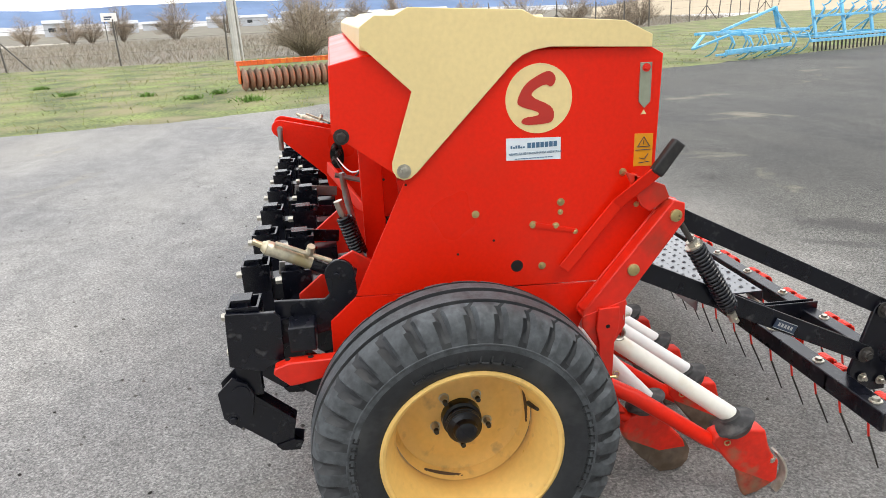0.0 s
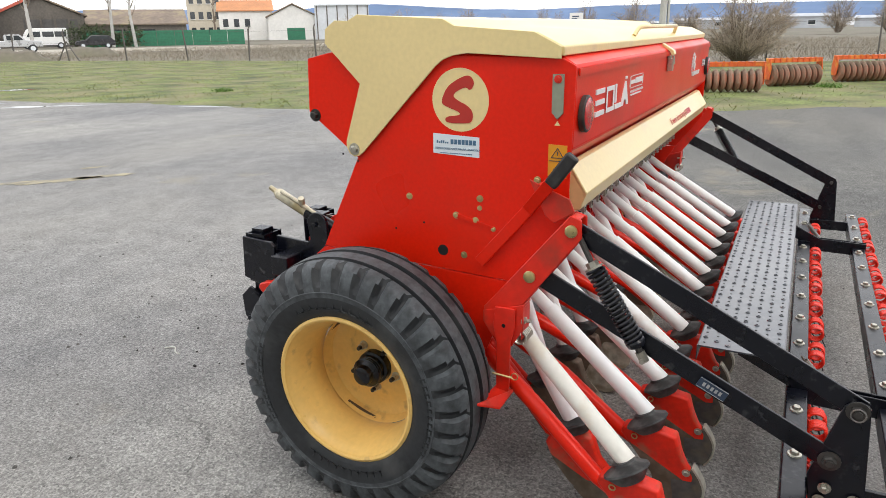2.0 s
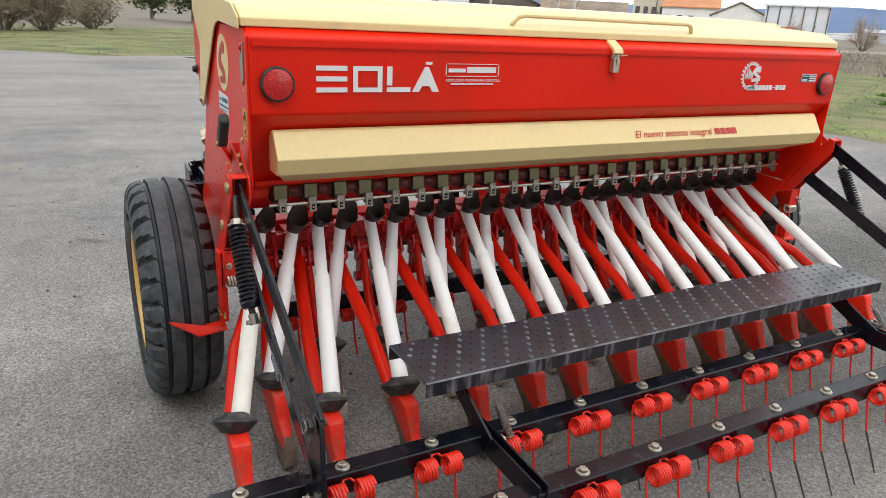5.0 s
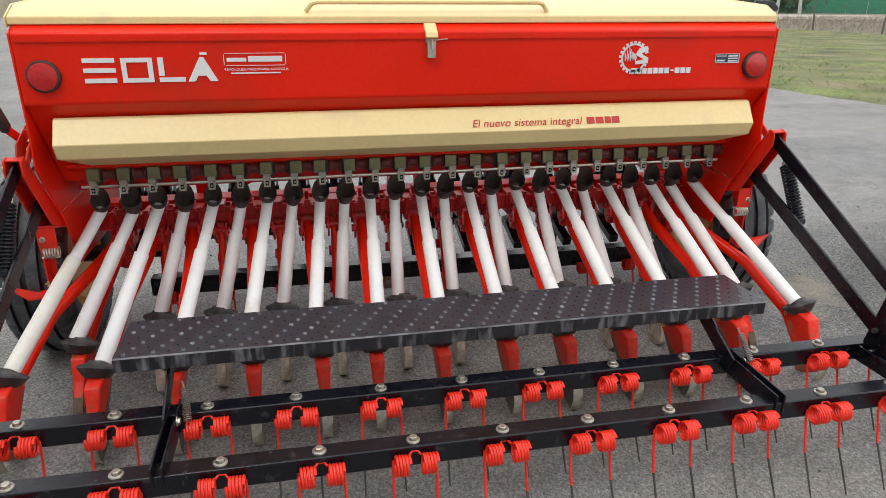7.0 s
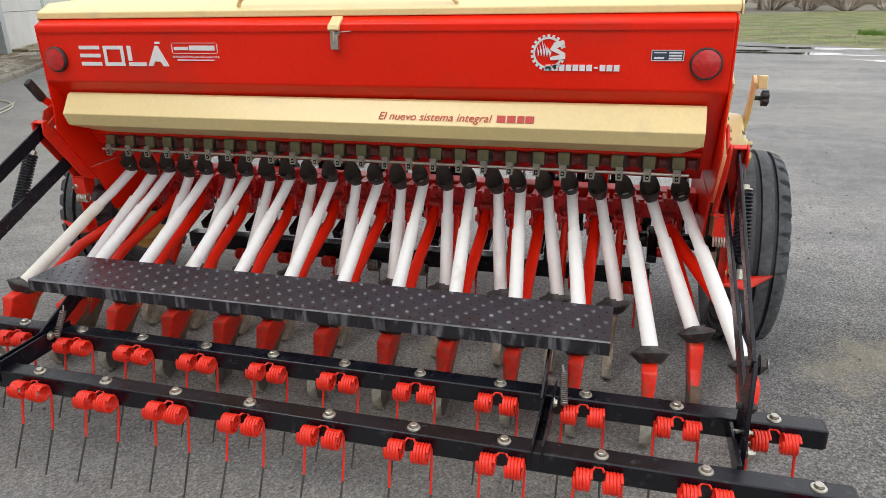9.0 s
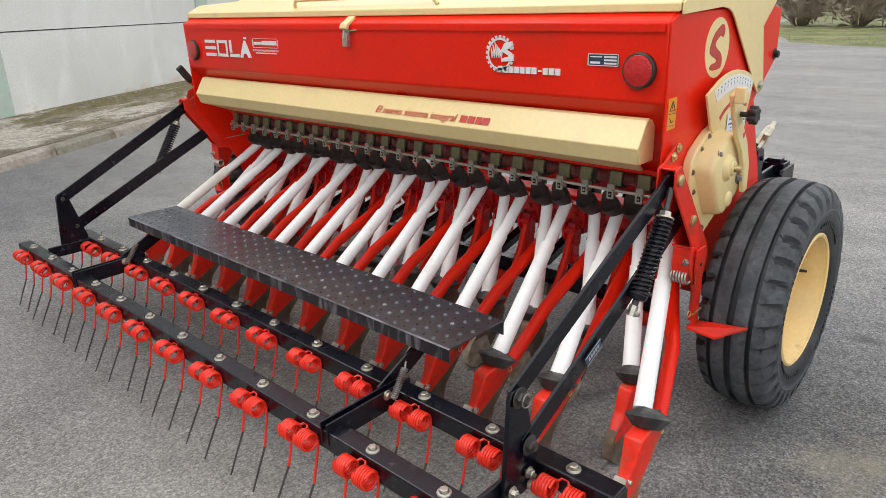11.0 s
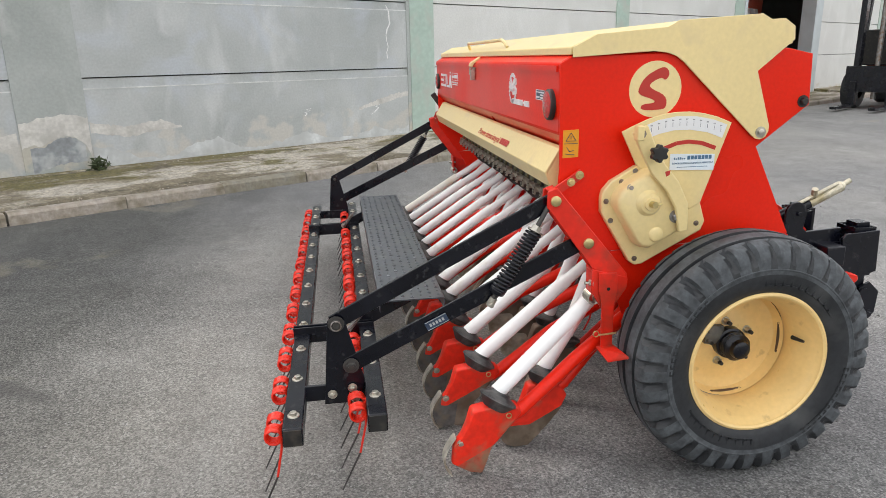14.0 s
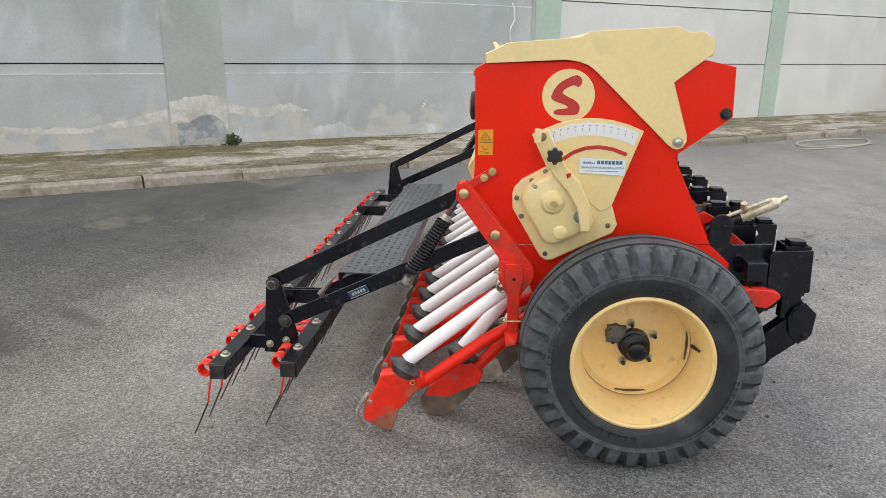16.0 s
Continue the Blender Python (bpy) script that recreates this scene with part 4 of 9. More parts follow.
# ---- warehouse ----
U = Vector((-0.546, 0.838, 0)).normalized()
WALL = Matrix(((U.x, -U.y, 0, -7.5), (U.y, U.x, 0, -0.02), (0, 0, 1, 0), (0, 0, 0, 1)))  # local x along the wall, local y into the building
warehouse = thing("wall_west", "weathered precast concrete warehouse wall with green piers", "wall", kind="structure", at=WALL)
LEVELS = [(0.10, 1.195), (1.210, 2.150), (2.165, 3.120), (3.135, 4.120), (4.135, 5.100), (5.115, 6.100)]

# pale strip that paints the light caught along each ledge's top edge
LIP = surface("lit_edge_paint", (0.62, 0.63, 0.61), 0.95, vary=0.2, grain=14, large=3, dirt=(0.47, 0.49, 0.48), dirt_amount=0.5, dirt_scale=4, bump=0.4)


def panel_run(s0, s1, material, ledge, top=0):
    for z0, z1 in LEVELS[top:]:
        sh = Shape()
        if ledge:
            sh.box(s0, s1, 0.0, 0.18, z0, z1 - 0.105).box(s0, s1, 0.016, 0.18, z1 - 0.105, z1)
        else:
            sh.box(s0, s1, 0.0, 0.18, z0, z1 - 0.090).box(s0, s1, 0.008, 0.18, z1 - 0.090, z1)
        panel = part("wall_panel", sh, material, warehouse, smooth=0)
        if ledge:
            part("ledge_lip", Shape().box(s0, s1, -0.0035, 0.012, z1 - 0.118, z1 - 0.103), LIP, panel, "lip painted pale for the ledge's lit edge", smooth=0)


panel_run(-11.5, -5.50, GREY_WALL, True)
panel_run(-4.80, -0.10, GREY_WALL, True)
panel_run(-18.0, -12.2, GREY_WALL, True)
for s0, s1 in ((-5.50, -4.80), (-12.2, -11.5)):
    part("pier", Shape().box(s0, s1, -0.012, 0.20, 0.10, 6.10), GREY_PIER, warehouse, smooth=0)
for s0, s1 in ((0.38, 5.28), (5.72, 10.30), (15.85, 20.8), (21.2, 26.0), (26.4, 31.2)):
    panel_run(s0, s1, WHITE_WALL, False)
panel_run(10.30, 15.85, WHITE_WALL, False, 5)
for s0, s1 in ((31.6, 36.4), (36.8, 41.4)):
    panel_run(s0, s1, WHITE_WALL, False)
    part("shutter", Shape().box(s0 + 0.3, s1 - 0.3, -0.03, 0.0, 2.55, 4.6), surface("grey_green_shutter", (0.20, 0.31, 0.30), 0.6, vary=0.1, grain=4, large=0.6, bump=0.1), warehouse, "grey-green high shutter", smooth=0)
part("end_wall", Shape().box(41.42, 41.78, 0.2, 13.0, 0.0, 6.1), WHITE_WALL, warehouse, smooth=0)
for s0, s1 in ((-0.10, 0.38), (5.28, 5.72), (10.30, 10.78), (20.8, 21.2), (26.0, 26.4), (31.2, 31.6), (36.4, 36.8), (41.4, 41.8)):
    part("pier", Shape().box(s0, s1, -0.020, 0.20, 0.10, 6.10 if s0 != 10.30 else 5.10), GREEN_PIER, warehouse, smooth=0)
part("backing", Shape().box(-18, 10.5, 0.181, 0.24, 0.0, 6.1).box(15.6, 41.4, 0.181, 0.24, 0.0, 6.1), JOINT, warehouse, smooth=0)
part("joint_cover", Shape().box(-0.16, -0.10, -0.010, 0.1, 0.2, 6.1), GREY_PIER, warehouse, smooth=0)
crack = Shape()
cr = random.Random(4)
for z0, z1, s in ((1.35, 2.10, -0.50), (0.55, 0.75, -0.85), (0.60, 0.70, -2.0)):
    pts = [(s + cr.uniform(-0.05, 0.05) + (0.9 * (z - z0) if z1 < 1 else 0), z) for z in [z0 + (z1 - z0) * i / 9 for i in range(10)]]
    left = [(x - cr.uniform(0.008, 0.030), z) for x, z in pts]
    crack.add([(x, -0.0022, z) for x, z in pts] + [(x, -0.0022, z) for x, z in left], [(i, i + 1, 11 + i, 10 + i) for i in range(9)])
part("lime_run", crack, surface("white_lime_streak", (0.78, 0.78, 0.76), 0.9, bump=0.1), warehouse, "white lime streak on the concrete", smooth=0)
part("door_jamb", Shape().box(10.78, 10.92, -0.03, 0.30, 0.12, 5.1).box(15.20, 15.50, -0.05, 0.35, 0.12, 5.1).box(15.52, 15.85, 0.0, 0.25, 0.12, 5.1), surface("pale_steel_jamb", (0.50, 0.55, 0.56), 0.5, metal=0.3), warehouse, smooth=0)
part("lintel", Shape().box(10.78, 15.85, -0.02, 0.25, 4.6, 5.1), WHITE_WALL, warehouse, smooth=0)
room = Shape().box(8.0, 20.0, 11.9, 12.1, 0, 6).box(7.9, 8.1, 0.25, 12, 0, 6).box(19.9, 20.1, 0.25, 12, 0, 6).box(8, 20, 0.25, 12, 0.05, 0.12)
part("inner_wall", room, INTERIOR, warehouse, smooth=0)
roof = tagged(part("roof", Shape().box(-18.2, 42.0, -0.2, 13, 6.1, 6.3), SHEET, None, smooth=0), "pale sheet-metal warehouse roof", "roof", kind="structure")
roof.matrix_basis = WALL
pave = Shape().prism([(-1.50, -0.05), (-1.50, 0.112), (-0.02, 0.205), (0.18, 0.205), (0.18, -0.05)], -18, 10.6).prism([(-1.50, -0.05), (-1.50, 0.108), (0.3, 0.125), (0.3, -0.05)], 10.6, 15.9).prism([(-1.50, -0.05), (-1.50, 0.112), (-0.02, 0.205), (0.18, 0.205), (0.18, -0.05)], 15.9, 42)
pavement = tagged(part("pavement", pave, PAVING, None, smooth=0), "dirty mossy concrete pavement beside the wall", "pavement", kind="structure")
pavement.matrix_basis = WALL
stone_mesh = Shape().prism([(-1.625, -0.05), (-1.620, 0.085), (-1.600, 0.110), (-1.504, 0.116), (-1.504, -0.05)], 0.006, 0.994).mesh("kerb_stone", KERB, smooth=0)
ks = random.Random(6)
for k in range(60):
    place("kerb_stone", stone_mesh, pavement, Matrix.Translation((-18 + k, ks.uniform(-0.008, 0.008), ks.uniform(-0.012, 0.004))) @ Matrix.Rotation(ks.uniform(-0.008, 0.008), 4, "Z"))


# crumbled concrete and earth along the kerb and the wall's foot
crumbs, cs = Shape(), random.Random(17)
for k in range(1500):
    s = cs.uniform(-9.5, 6.0)
    near_kerb = cs.random() < 0.6
    y = -1.50 + abs(cs.gauss(0, 0.16)) if near_kerb else -0.03 - abs(cs.gauss(0, 0.10))
    y = min(-0.03, y)
    z = 0.112 + (y + 1.50) * (0.205 - 0.112) / 1.48
    r = cs.uniform(0.003, 0.009) if cs.random() < 0.9 else cs.uniform(0.010, 0.020)
    p = [(s + r * cs.uniform(0.6, 1.3) * math.cos(a), y + r * cs.uniform(0.6, 1.3) * math.sin(a)) for a in (0.4, 1.9, 3.4, 5.1)]
    h = r * cs.uniform(0.5, 1.0)
    crumbs.add([(a, b, z - 0.002) for a, b in p] + [(s + (a - s) * 0.55, y + (b - y) * 0.55, z + h) for a, b in p], [(0, 1, 5, 4), (1, 2, 6, 5), (2, 3, 7, 6), (3, 0, 4, 7), (4, 5, 6, 7)])
rubble = tagged(part("rubble", crumbs, surface("crumbled_concrete", (0.36, 0.325, 0.26), 0.95, vary=0.3, grain=60, large=9, bump=0.3, per="island"), None, smooth=0), "crumbled concrete and earth on the pavement", "rubble", kind="stuff")
rubble.matrix_basis = WALL

# ---- far hills ----


def ridge(name, az0, az1, dist, heights, material, label, seed, depth=0.0, rough=0.25):
    """A long hill seen along a range of bearings; heights in metres, evenly spread over the range."""
    n = 160
    low, top, back_row = [], [], []
    for i in range(n + 1):
        t = i / n
        a = radians(az0 + (az1 - az0) * t)
        h = float(np.interp(t, np.linspace(0, 1, len(heights)), heights))
        h *= 1 + rough * (noise.noise(Vector((t * 18 + seed, 0, 0))) + 0.5 * noise.noise(Vector((t * 60 + seed, 3, 0))))
        c, s = math.cos(a), math.sin(a)
        low.append((dist * c, dist * s, -0.5))
        top.append(((dist + depth) * c, (dist + depth) * s, h))
        back_row.append(((dist + depth) * 1.3 * c, (dist + depth) * 1.3 * s, -1))
    m = n + 1
    faces = [(i, i + 1, m + i + 1, m + i) for i in range(n)] + [(m + i, m + i + 1, 2 * m + i + 1, 2 * m + i) for i in range(n)]
    me = raw_mesh(name, low + top + back_row, faces, material)
    return tagged(new(name, me), label, "hill", kind="structure")


ridge("backdrop", -75, 128, 1700, [60, 40, 24, 20, 30, 44, 54, 50, 62, 58, 62, 50, 40, 44, 30, 20], HILL_BLUE, "mountain range on the horizon, blue haze painted in", 2, 200, 0.22)
# pale grey here is haze put into the slopes' colour
ridge("backdrop", -20, 45, 620, [3, 5, 6, 4, 5, 7, 5, 4, 3], surface("haze_painted_slope", (0.42, 0.42, 0.42), 1.0, vary=0.15, grain=0.2, large=0.02, bump=0, spec=0), "lower slopes with pale haze painted in", 7, 60, 0.3)
ridge("backdrop", 64, 150, 360, [3, 7, 10, 9, 11, 9, 12, 14, 16, 14], HILL_BROWN, "scrubby brown hillside", 9, 90, 0.2)
ridge("backdrop", -80, -21, 75, [9, 9, 8, 7, 6, 4, 1.0], HILL_TAN, "tan field rising behind the fence", 12, 80, 0.1)
ridge("bank", 100, 150, 62, [1.2, 2.6, 3.2, 3.4, 4.5, 5.0], HILL_BROWN, "low brown earth bank beyond the yard", 15, 14, 0.4)


# ---- flaked render on the wall ----
FLAKE = surface("bare_flaked_render", (0.60, 0.585, 0.545), 0.95, vary=0.15, grain=30, large=4, dirt=(0.42, 0.41, 0.37), dirt_amount=0.35, dirt_scale=6, bump=0.5)
FLAKE_GREY = surface("exposed_grey_concrete", (0.31, 0.33, 0.34), 0.95, vary=0.2, grain=20, large=5, dirt=(0.52, 0.53, 0.52), dirt_amount=0.4, dirt_scale=5, bump=0.5)


def wall_patch(top, bottom, y, material, label, seed):
    """A thin ragged patch on the wall between two outlines given as (along, height)."""
    def worn(line, seed, amount):
        out = []
        for (s0, z0), (s1, z1) in zip(line, line[1:]):
            for i in range(14):
                t = i / 14
                s, z = s0 + (s1 - s0) * t, z0 + (z1 - z0) * t
                out.append((s, z + amount * (noise.noise(Vector((s * 9, seed, 0))) + 0.6 * noise.noise(Vector((s * 31, seed, 2))))))
        return out + [line[-1]]
    a, b = worn(top, seed, 0.03), worn(bottom, seed + 5, 0.025)
    n = len(a)
    low = [(s, float(np.interp(s, [q[0] for q in b], [q[1] for q in b]))) for s, _ in a]
    s = Shape().add([(x, y, z) for x, z in a] + [(x, y, min(z, t[1])) for (x, z), t in zip(low, a)], [(i, n + i, n + i + 1, i + 1) for i in range(n - 1)])
    return part("flaked_patch", s, material, warehouse, label, smooth=0)


wall_patch([(-5.495, 0.74), (-5.30, 0.80), (-5.05, 0.82), (-4.805, 0.79)], [(-5.495, 0.50), (-5.30, 0.50), (-5.15, 0.58), (-4.98, 0.58), (-4.86, 0.48), (-4.805, 0.30)], -0.0150, FLAKE, "pale flaked render on the pier", 1)
wall_patch([(-5.42, 0.48), (-5.28, 0.49), (-5.15, 0.57), (-4.98, 0.57), (-4.87, 0.47)], [(-5.42, 0.22), (-5.15, 0.28), (-4.87, 0.30)], -0.0146, FLAKE_GREY, "exposed grey concrete on the pier", 2)
wall_patch([(-4.79, 0.72), (-4.4, 0.64), (-4.0, 0.70), (-3.75, 0.60)], [(-4.79, 0.60), (-4.4, 0.52), (-4.0, 0.58), (-3.75, 0.585)], -0.0030, FLAKE, "pale flaked render along the wall", 3)
wall_patch([(-1.1, 0.66), (-0.75, 0.76), (-0.35, 0.84), (-0.12, 0.86)], [(-1.1, 0.63), (-0.75, 0.68), (-0.35, 0.76), (-0.12, 0.80)], -0.0030, FLAKE, "pale flaked render along the wall", 4)
wall_patch([(-4.79, 0.45), (-4.55, 0.40), (-4.3, 0.27), (-3.9, 0.24), (-3.6, 0.38), (-3.3, 0.42), (-3.0, 0.27), (-2.7, 0.24), (-2.4, 0.30), (-2.0, 0.39), (-1.7, 0.28), (-1.2, 0.25), (-0.8, 0.36), (-0.5, 0.27), (-0.12, 0.33)], [(-4.79, 0.20), (-2.4, 0.21), (-0.12, 0.21)], -0.0026, surface("pale_splash_band", (0.60, 0.62, 0.615), 0.95, vary=0.16, grain=20, large=4, dirt=(0.46, 0.475, 0.465), dirt_amount=0.75, dirt_scale=3.5, bump=0.4), "pale splash marks at the wall's foot", 6)
wall_patch([(-7.9, 0.60), (-7.2, 0.50), (-6.4, 0.46), (-5.52, 0.66)], [(-7.9, 0.54), (-7.2, 0.42), (-6.4, 0.40), (-5.52, 0.52)], -0.0030, FLAKE, "pale flaked render along the wall", 7)

# ---- seed drill ----
drill = thing("seed_drill", "red seed drill with cream lid, white tubes, black harrow", "seed drill")
FACE = 1.332  # outer face of the end panels

# hopper and lid
HOPPER = [(-0.538, 1.350), (-0.577, 1.325), (-0.573, 1.108), (-0.500, 1.030), (-0.345, 0.800), (-0.16, 0.80), (0.095, 1.045), (0.282, 1.185), (0.278, 1.340), (0.19, 1.360)]
hopper = part("hopper", Shape().prism(HOPPER, -1.326, 1.326), RED, drill, "glossy red sheet-steel seed hopper", bevel=0.006)
part("rim_strip", Shape().prism([(-0.579, 1.300), (-0.583, 1.300), (-0.583, 1.318), (-0.579, 1.318)], -1.315, 1.315), RED, hopper)
LID = [(-0.545, 1.349), (-0.545, 1.374), (-0.470, 1.410), (-0.240, 1.427), (-0.200, 1.446), (0.080, 1.463), (0.112, 1.446), (0.160, 1.448), (0.196, 1.425), (0.200, 1.372), (0.180, 1.368), (-0.535, 1.352)]
lid = part("lid", Shape().prism(LID, -1.336, 1.336), CREAM, drill, "cream painted sheet-metal lid", bevel=0.004)
CHEEK = [(-0.540, 1.343), (-0.540, 1.374), (-0.465, 1.411), (-0.236, 1.429), (-0.200, 1.448), (0.080, 1.465), (0.113, 1.448), (0.160, 1.450), (0.196, 1.426), (0.200, 1.385), (0.081, 1.289), (0.141, 1.114),
         (0.141, 1.095), (0.131, 1.076), (0.113, 1.068), (0.096, 1.072), (0.080, 1.084), (-0.175, 1.322), (-0.200, 1.340), (-0.230, 1.351), (-0.275, 1.357)]
for sx in (-1, 1):
    drop = 0.0 if sx > 0 else 0.020
    part("lid_cheek", Shape().prism([(y, z - drop * min(1, max(0, (y + 0.15) / 0.2)) * (z < 1.33)) for y, z in CHEEK], sx * 1.339, sx * 1.345), CREAM, lid, bevel=0.0015)
handle = Shape()
hp = [(-0.425, -0.520, 1.388), (-0.405, -0.530, 1.412), (-0.385, -0.535, 1.418), (0.385, -0.535, 1.418), (0.405, -0.530, 1.412), (0.425, -0.520, 1.388)]
handle.tube(hp, 0.008, 8)
part("lid_handle", handle, CREAM, lid, "cream bent-rod lid handle")
part("latch_hook", Shape().prism([(-0.552, 1.352), (-0.600, 1.322), (-0.606, 1.306), (-0.594, 1.300), (-0.585, 1.318), (-0.552, 1.338)], -0.030, 0.012), CREAM, lid, bevel=0.002)
latch = Shape().box(-0.024, 0.004, -0.600, -0.578, 1.238, 1.288).box(-0.028, 0.008, -0.590, -0.577, 1.285, 1.300)
latch.tube([(-0.010, -0.600, 1.30), (-0.010, -0.603, 1.265)], 0.004, 6).tube([(0.0, -0.596, 1.296), (0.05, -0.585, 1.300)], 0.0025, 5)
part("latch", latch, STEEL, hopper, "zinc-plated toggle latch", bevel=0.002)


def decal(name, x0, x1, z0, z1, material, parent, y=-0.5765, thick=0.0012):
    """A flat sticker on the rear face of the hopper."""
    return part(name, Shape().box(x0, x1, y - thick, y + 0.004, z0, z1), material, parent, smooth=0)


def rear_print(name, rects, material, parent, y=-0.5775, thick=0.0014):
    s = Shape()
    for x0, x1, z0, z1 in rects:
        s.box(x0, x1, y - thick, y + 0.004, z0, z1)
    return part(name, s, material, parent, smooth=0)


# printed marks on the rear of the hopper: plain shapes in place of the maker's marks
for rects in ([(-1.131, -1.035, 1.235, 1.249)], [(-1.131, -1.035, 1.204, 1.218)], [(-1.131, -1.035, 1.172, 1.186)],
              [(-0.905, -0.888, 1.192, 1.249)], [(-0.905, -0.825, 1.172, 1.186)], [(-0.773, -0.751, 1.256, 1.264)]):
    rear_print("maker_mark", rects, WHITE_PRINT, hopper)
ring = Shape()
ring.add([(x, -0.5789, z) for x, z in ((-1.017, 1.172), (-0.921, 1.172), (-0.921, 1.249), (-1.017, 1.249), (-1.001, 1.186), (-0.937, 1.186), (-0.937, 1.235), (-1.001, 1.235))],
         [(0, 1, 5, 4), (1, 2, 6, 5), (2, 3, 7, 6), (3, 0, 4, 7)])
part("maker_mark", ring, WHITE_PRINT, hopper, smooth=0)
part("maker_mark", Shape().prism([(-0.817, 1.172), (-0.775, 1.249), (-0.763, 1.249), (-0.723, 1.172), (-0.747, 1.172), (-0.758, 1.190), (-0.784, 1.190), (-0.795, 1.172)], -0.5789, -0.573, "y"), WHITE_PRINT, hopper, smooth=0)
badge = [(-0.695, -0.505, 1.2585, 1.2600), (-0.695, -0.505, 1.2195, 1.2210), (-0.700, -0.698, 1.224, 1.256), (-0.502, -0.500, 1.224, 1.256), (-0.690, -0.628, 1.233, 1.245), (-0.622, -0.512, 1.232, 1.250), (-0.680, -0.520, 1.194, 1.198)]
rear_print("dealer_badge", badge, WHITE_PRINT, hopper)
lettering("caption", "REMOLQUES-MAQUINARIA AGRICOLA", 0.0118, Matrix.Translation((-0.700, -0.5785, 1.204)) @ Matrix.Rotation(math.pi / 2, 4, "X"), WHITE_PRINT, hopper)
gear = Shape()
arc = [2 * math.pi * k / 44 for k in range(-30, 10)]
gear.add([(0.750 + r * math.sin(a), -0.5789, 1.228 + r * math.cos(a)) for a in arc for r in (0.044, 0.051)], [(2 * k, 2 * k + 2, 2 * k + 3, 2 * k + 1) for k in range(len(arc) - 1)])
for k in range(-14, 5):
    gear.box(-0.0045, 0.0045, -0.5789, -0.576, 0.049, 0.0585, m=shift(0.750, 0, 1.228) @ Matrix.Rotation(2 * math.pi * k / 21, 4, "Y"))
for k in range(5):
    gear.prism([(0.716 + 0.010 * k, 1.215), (0.712 + 0.008 * k, 1.268 - abs(k - 2) * 0.010), (0.720 + 0.010 * k, 1.230)], -0.5793 - 0.0002 * k, -0.574, "y")
gear.prism([(0.800, 1.268), (0.770, 1.262), (0.755, 1.238), (0.790, 1.222), (0.756, 1.214), (0.758, 1.204), (0.806, 1.208), (0.806, 1.226), (0.778, 1.242), (0.804, 1.256)], -0.5805, -0.574, "y")
part("model_badge", gear, WHITE_PRINT, hopper, smooth=0)
for rect in [(0.742 + 0.0225 * k, 0.760 + 0.0225 * k, 1.170, 1.190) for k in range(7)] + [(0.902, 0.914, 1.178, 1.183)] + [(0.920 + 0.0225 * k, 0.938 + 0.0225 * k, 1.170, 1.190) for k in range(3)]:
    rear_print("model_bar", [rect], WHITE_PRINT, hopper)
plate = decal("type_plate", 1.080, 1.180, 1.204, 1.238, DARK_PRINT, hopper)
rear_print("plate_bars", [(1.080, 1.180, 1.236, 1.238), (1.080, 1.180, 1.204, 1.206), (1.080, 1.082, 1.204, 1.238), (1.178, 1.180, 1.204, 1.238), (1.134, 1.174, 1.227, 1.232), (1.134, 1.174, 1.218, 1.223), (1.134, 1.174, 1.209, 1.214), (1.088, 1.126, 1.228, 1.231), (1.088, 1.120, 1.210, 1.216)], WHITE_PRINT, hopper, thick=0.0022)
for sx in (-1, 1):
    lamp = part("reflector", Shape().lathe([(0.0, 0.050), (0.012, 0.050), (0.016, 0.046), (0.016, 0.040)], (sx * 1.248, -0.576, 1.196), (0, -1, 0), 36), DARK_PLASTIC, drill, "round red reflector with black rim")
    part("lens", Shape().lathe([(0.010, 0.046), (0.017, 0.043), (0.021, 0.030), (0.022, 0.0)], (sx * 1.248, -0.576, 1.196), (0, -1, 0), 36), LENS, lamp)

# cream cover over the metering units
COVER = [(-0.535, 1.060), (-0.552, 1.054), (-0.600, 0.978), (-0.580, 0.928), (-0.440, 0.876), (-0.434, 0.882), (-0.572, 0.934), (-0.588, 0.978)]
cov = Shape()
n = len(COVER)
inset = [0.0, 0.0, 0.0, 0.006, 0.060, 0.060, 0.006, 0.0]
verts = [(-1.258 + i, y, z) for (y, z), i in zip(COVER, inset)] + [(1.270 - i, y, z) for (y, z), i in zip(COVER, inset)]
cov.add(verts, [tuple(range(n)), tuple(range(2 * n - 1, n - 1, -1))] + [(i, n + i, n + (i + 1) % n, (i + 1) % n) for i in range(n)])
cover = part("seed_cover", cov, CREAM, drill, "folded cream sheet-metal cover", bevel=0.003)
for x, i in ((-1.257, 1), (1.269, -1)):
    part("cover_end", Shape().prism([(-0.500, 1.055), (-0.552, 1.052), (-0.599, 0.978), (-0.579, 0.930), (-0.500, 0.930)], x, x + 0.004 * i), CREAM, cover)
slope = math.atan2(0.076, 0.048)
on_cover = Matrix.Translation((0.138, -0.5933, 0.9940)) @ Matrix.Rotation(slope, 4, "X")
lettering("caption", "El nuevo sistema integral", 0.042, on_cover, RED_PRINT, cover, 0.25)
bars = Shape()
for k, (a, b) in enumerate(((0.0, 0.030), (0.036, 0.066), (0.072, 0.096), (0.100, 0.130))):
    bars.box(a, b, 0.0, 0.026, 0.0, 0.0006)
part("maker_bars", bars, RED_PRINT, cover, m=Matrix.Translation((0.580, -0.5928, 0.9940)) @ Matrix.Rotation(slope, 4, "X"), smooth=0)

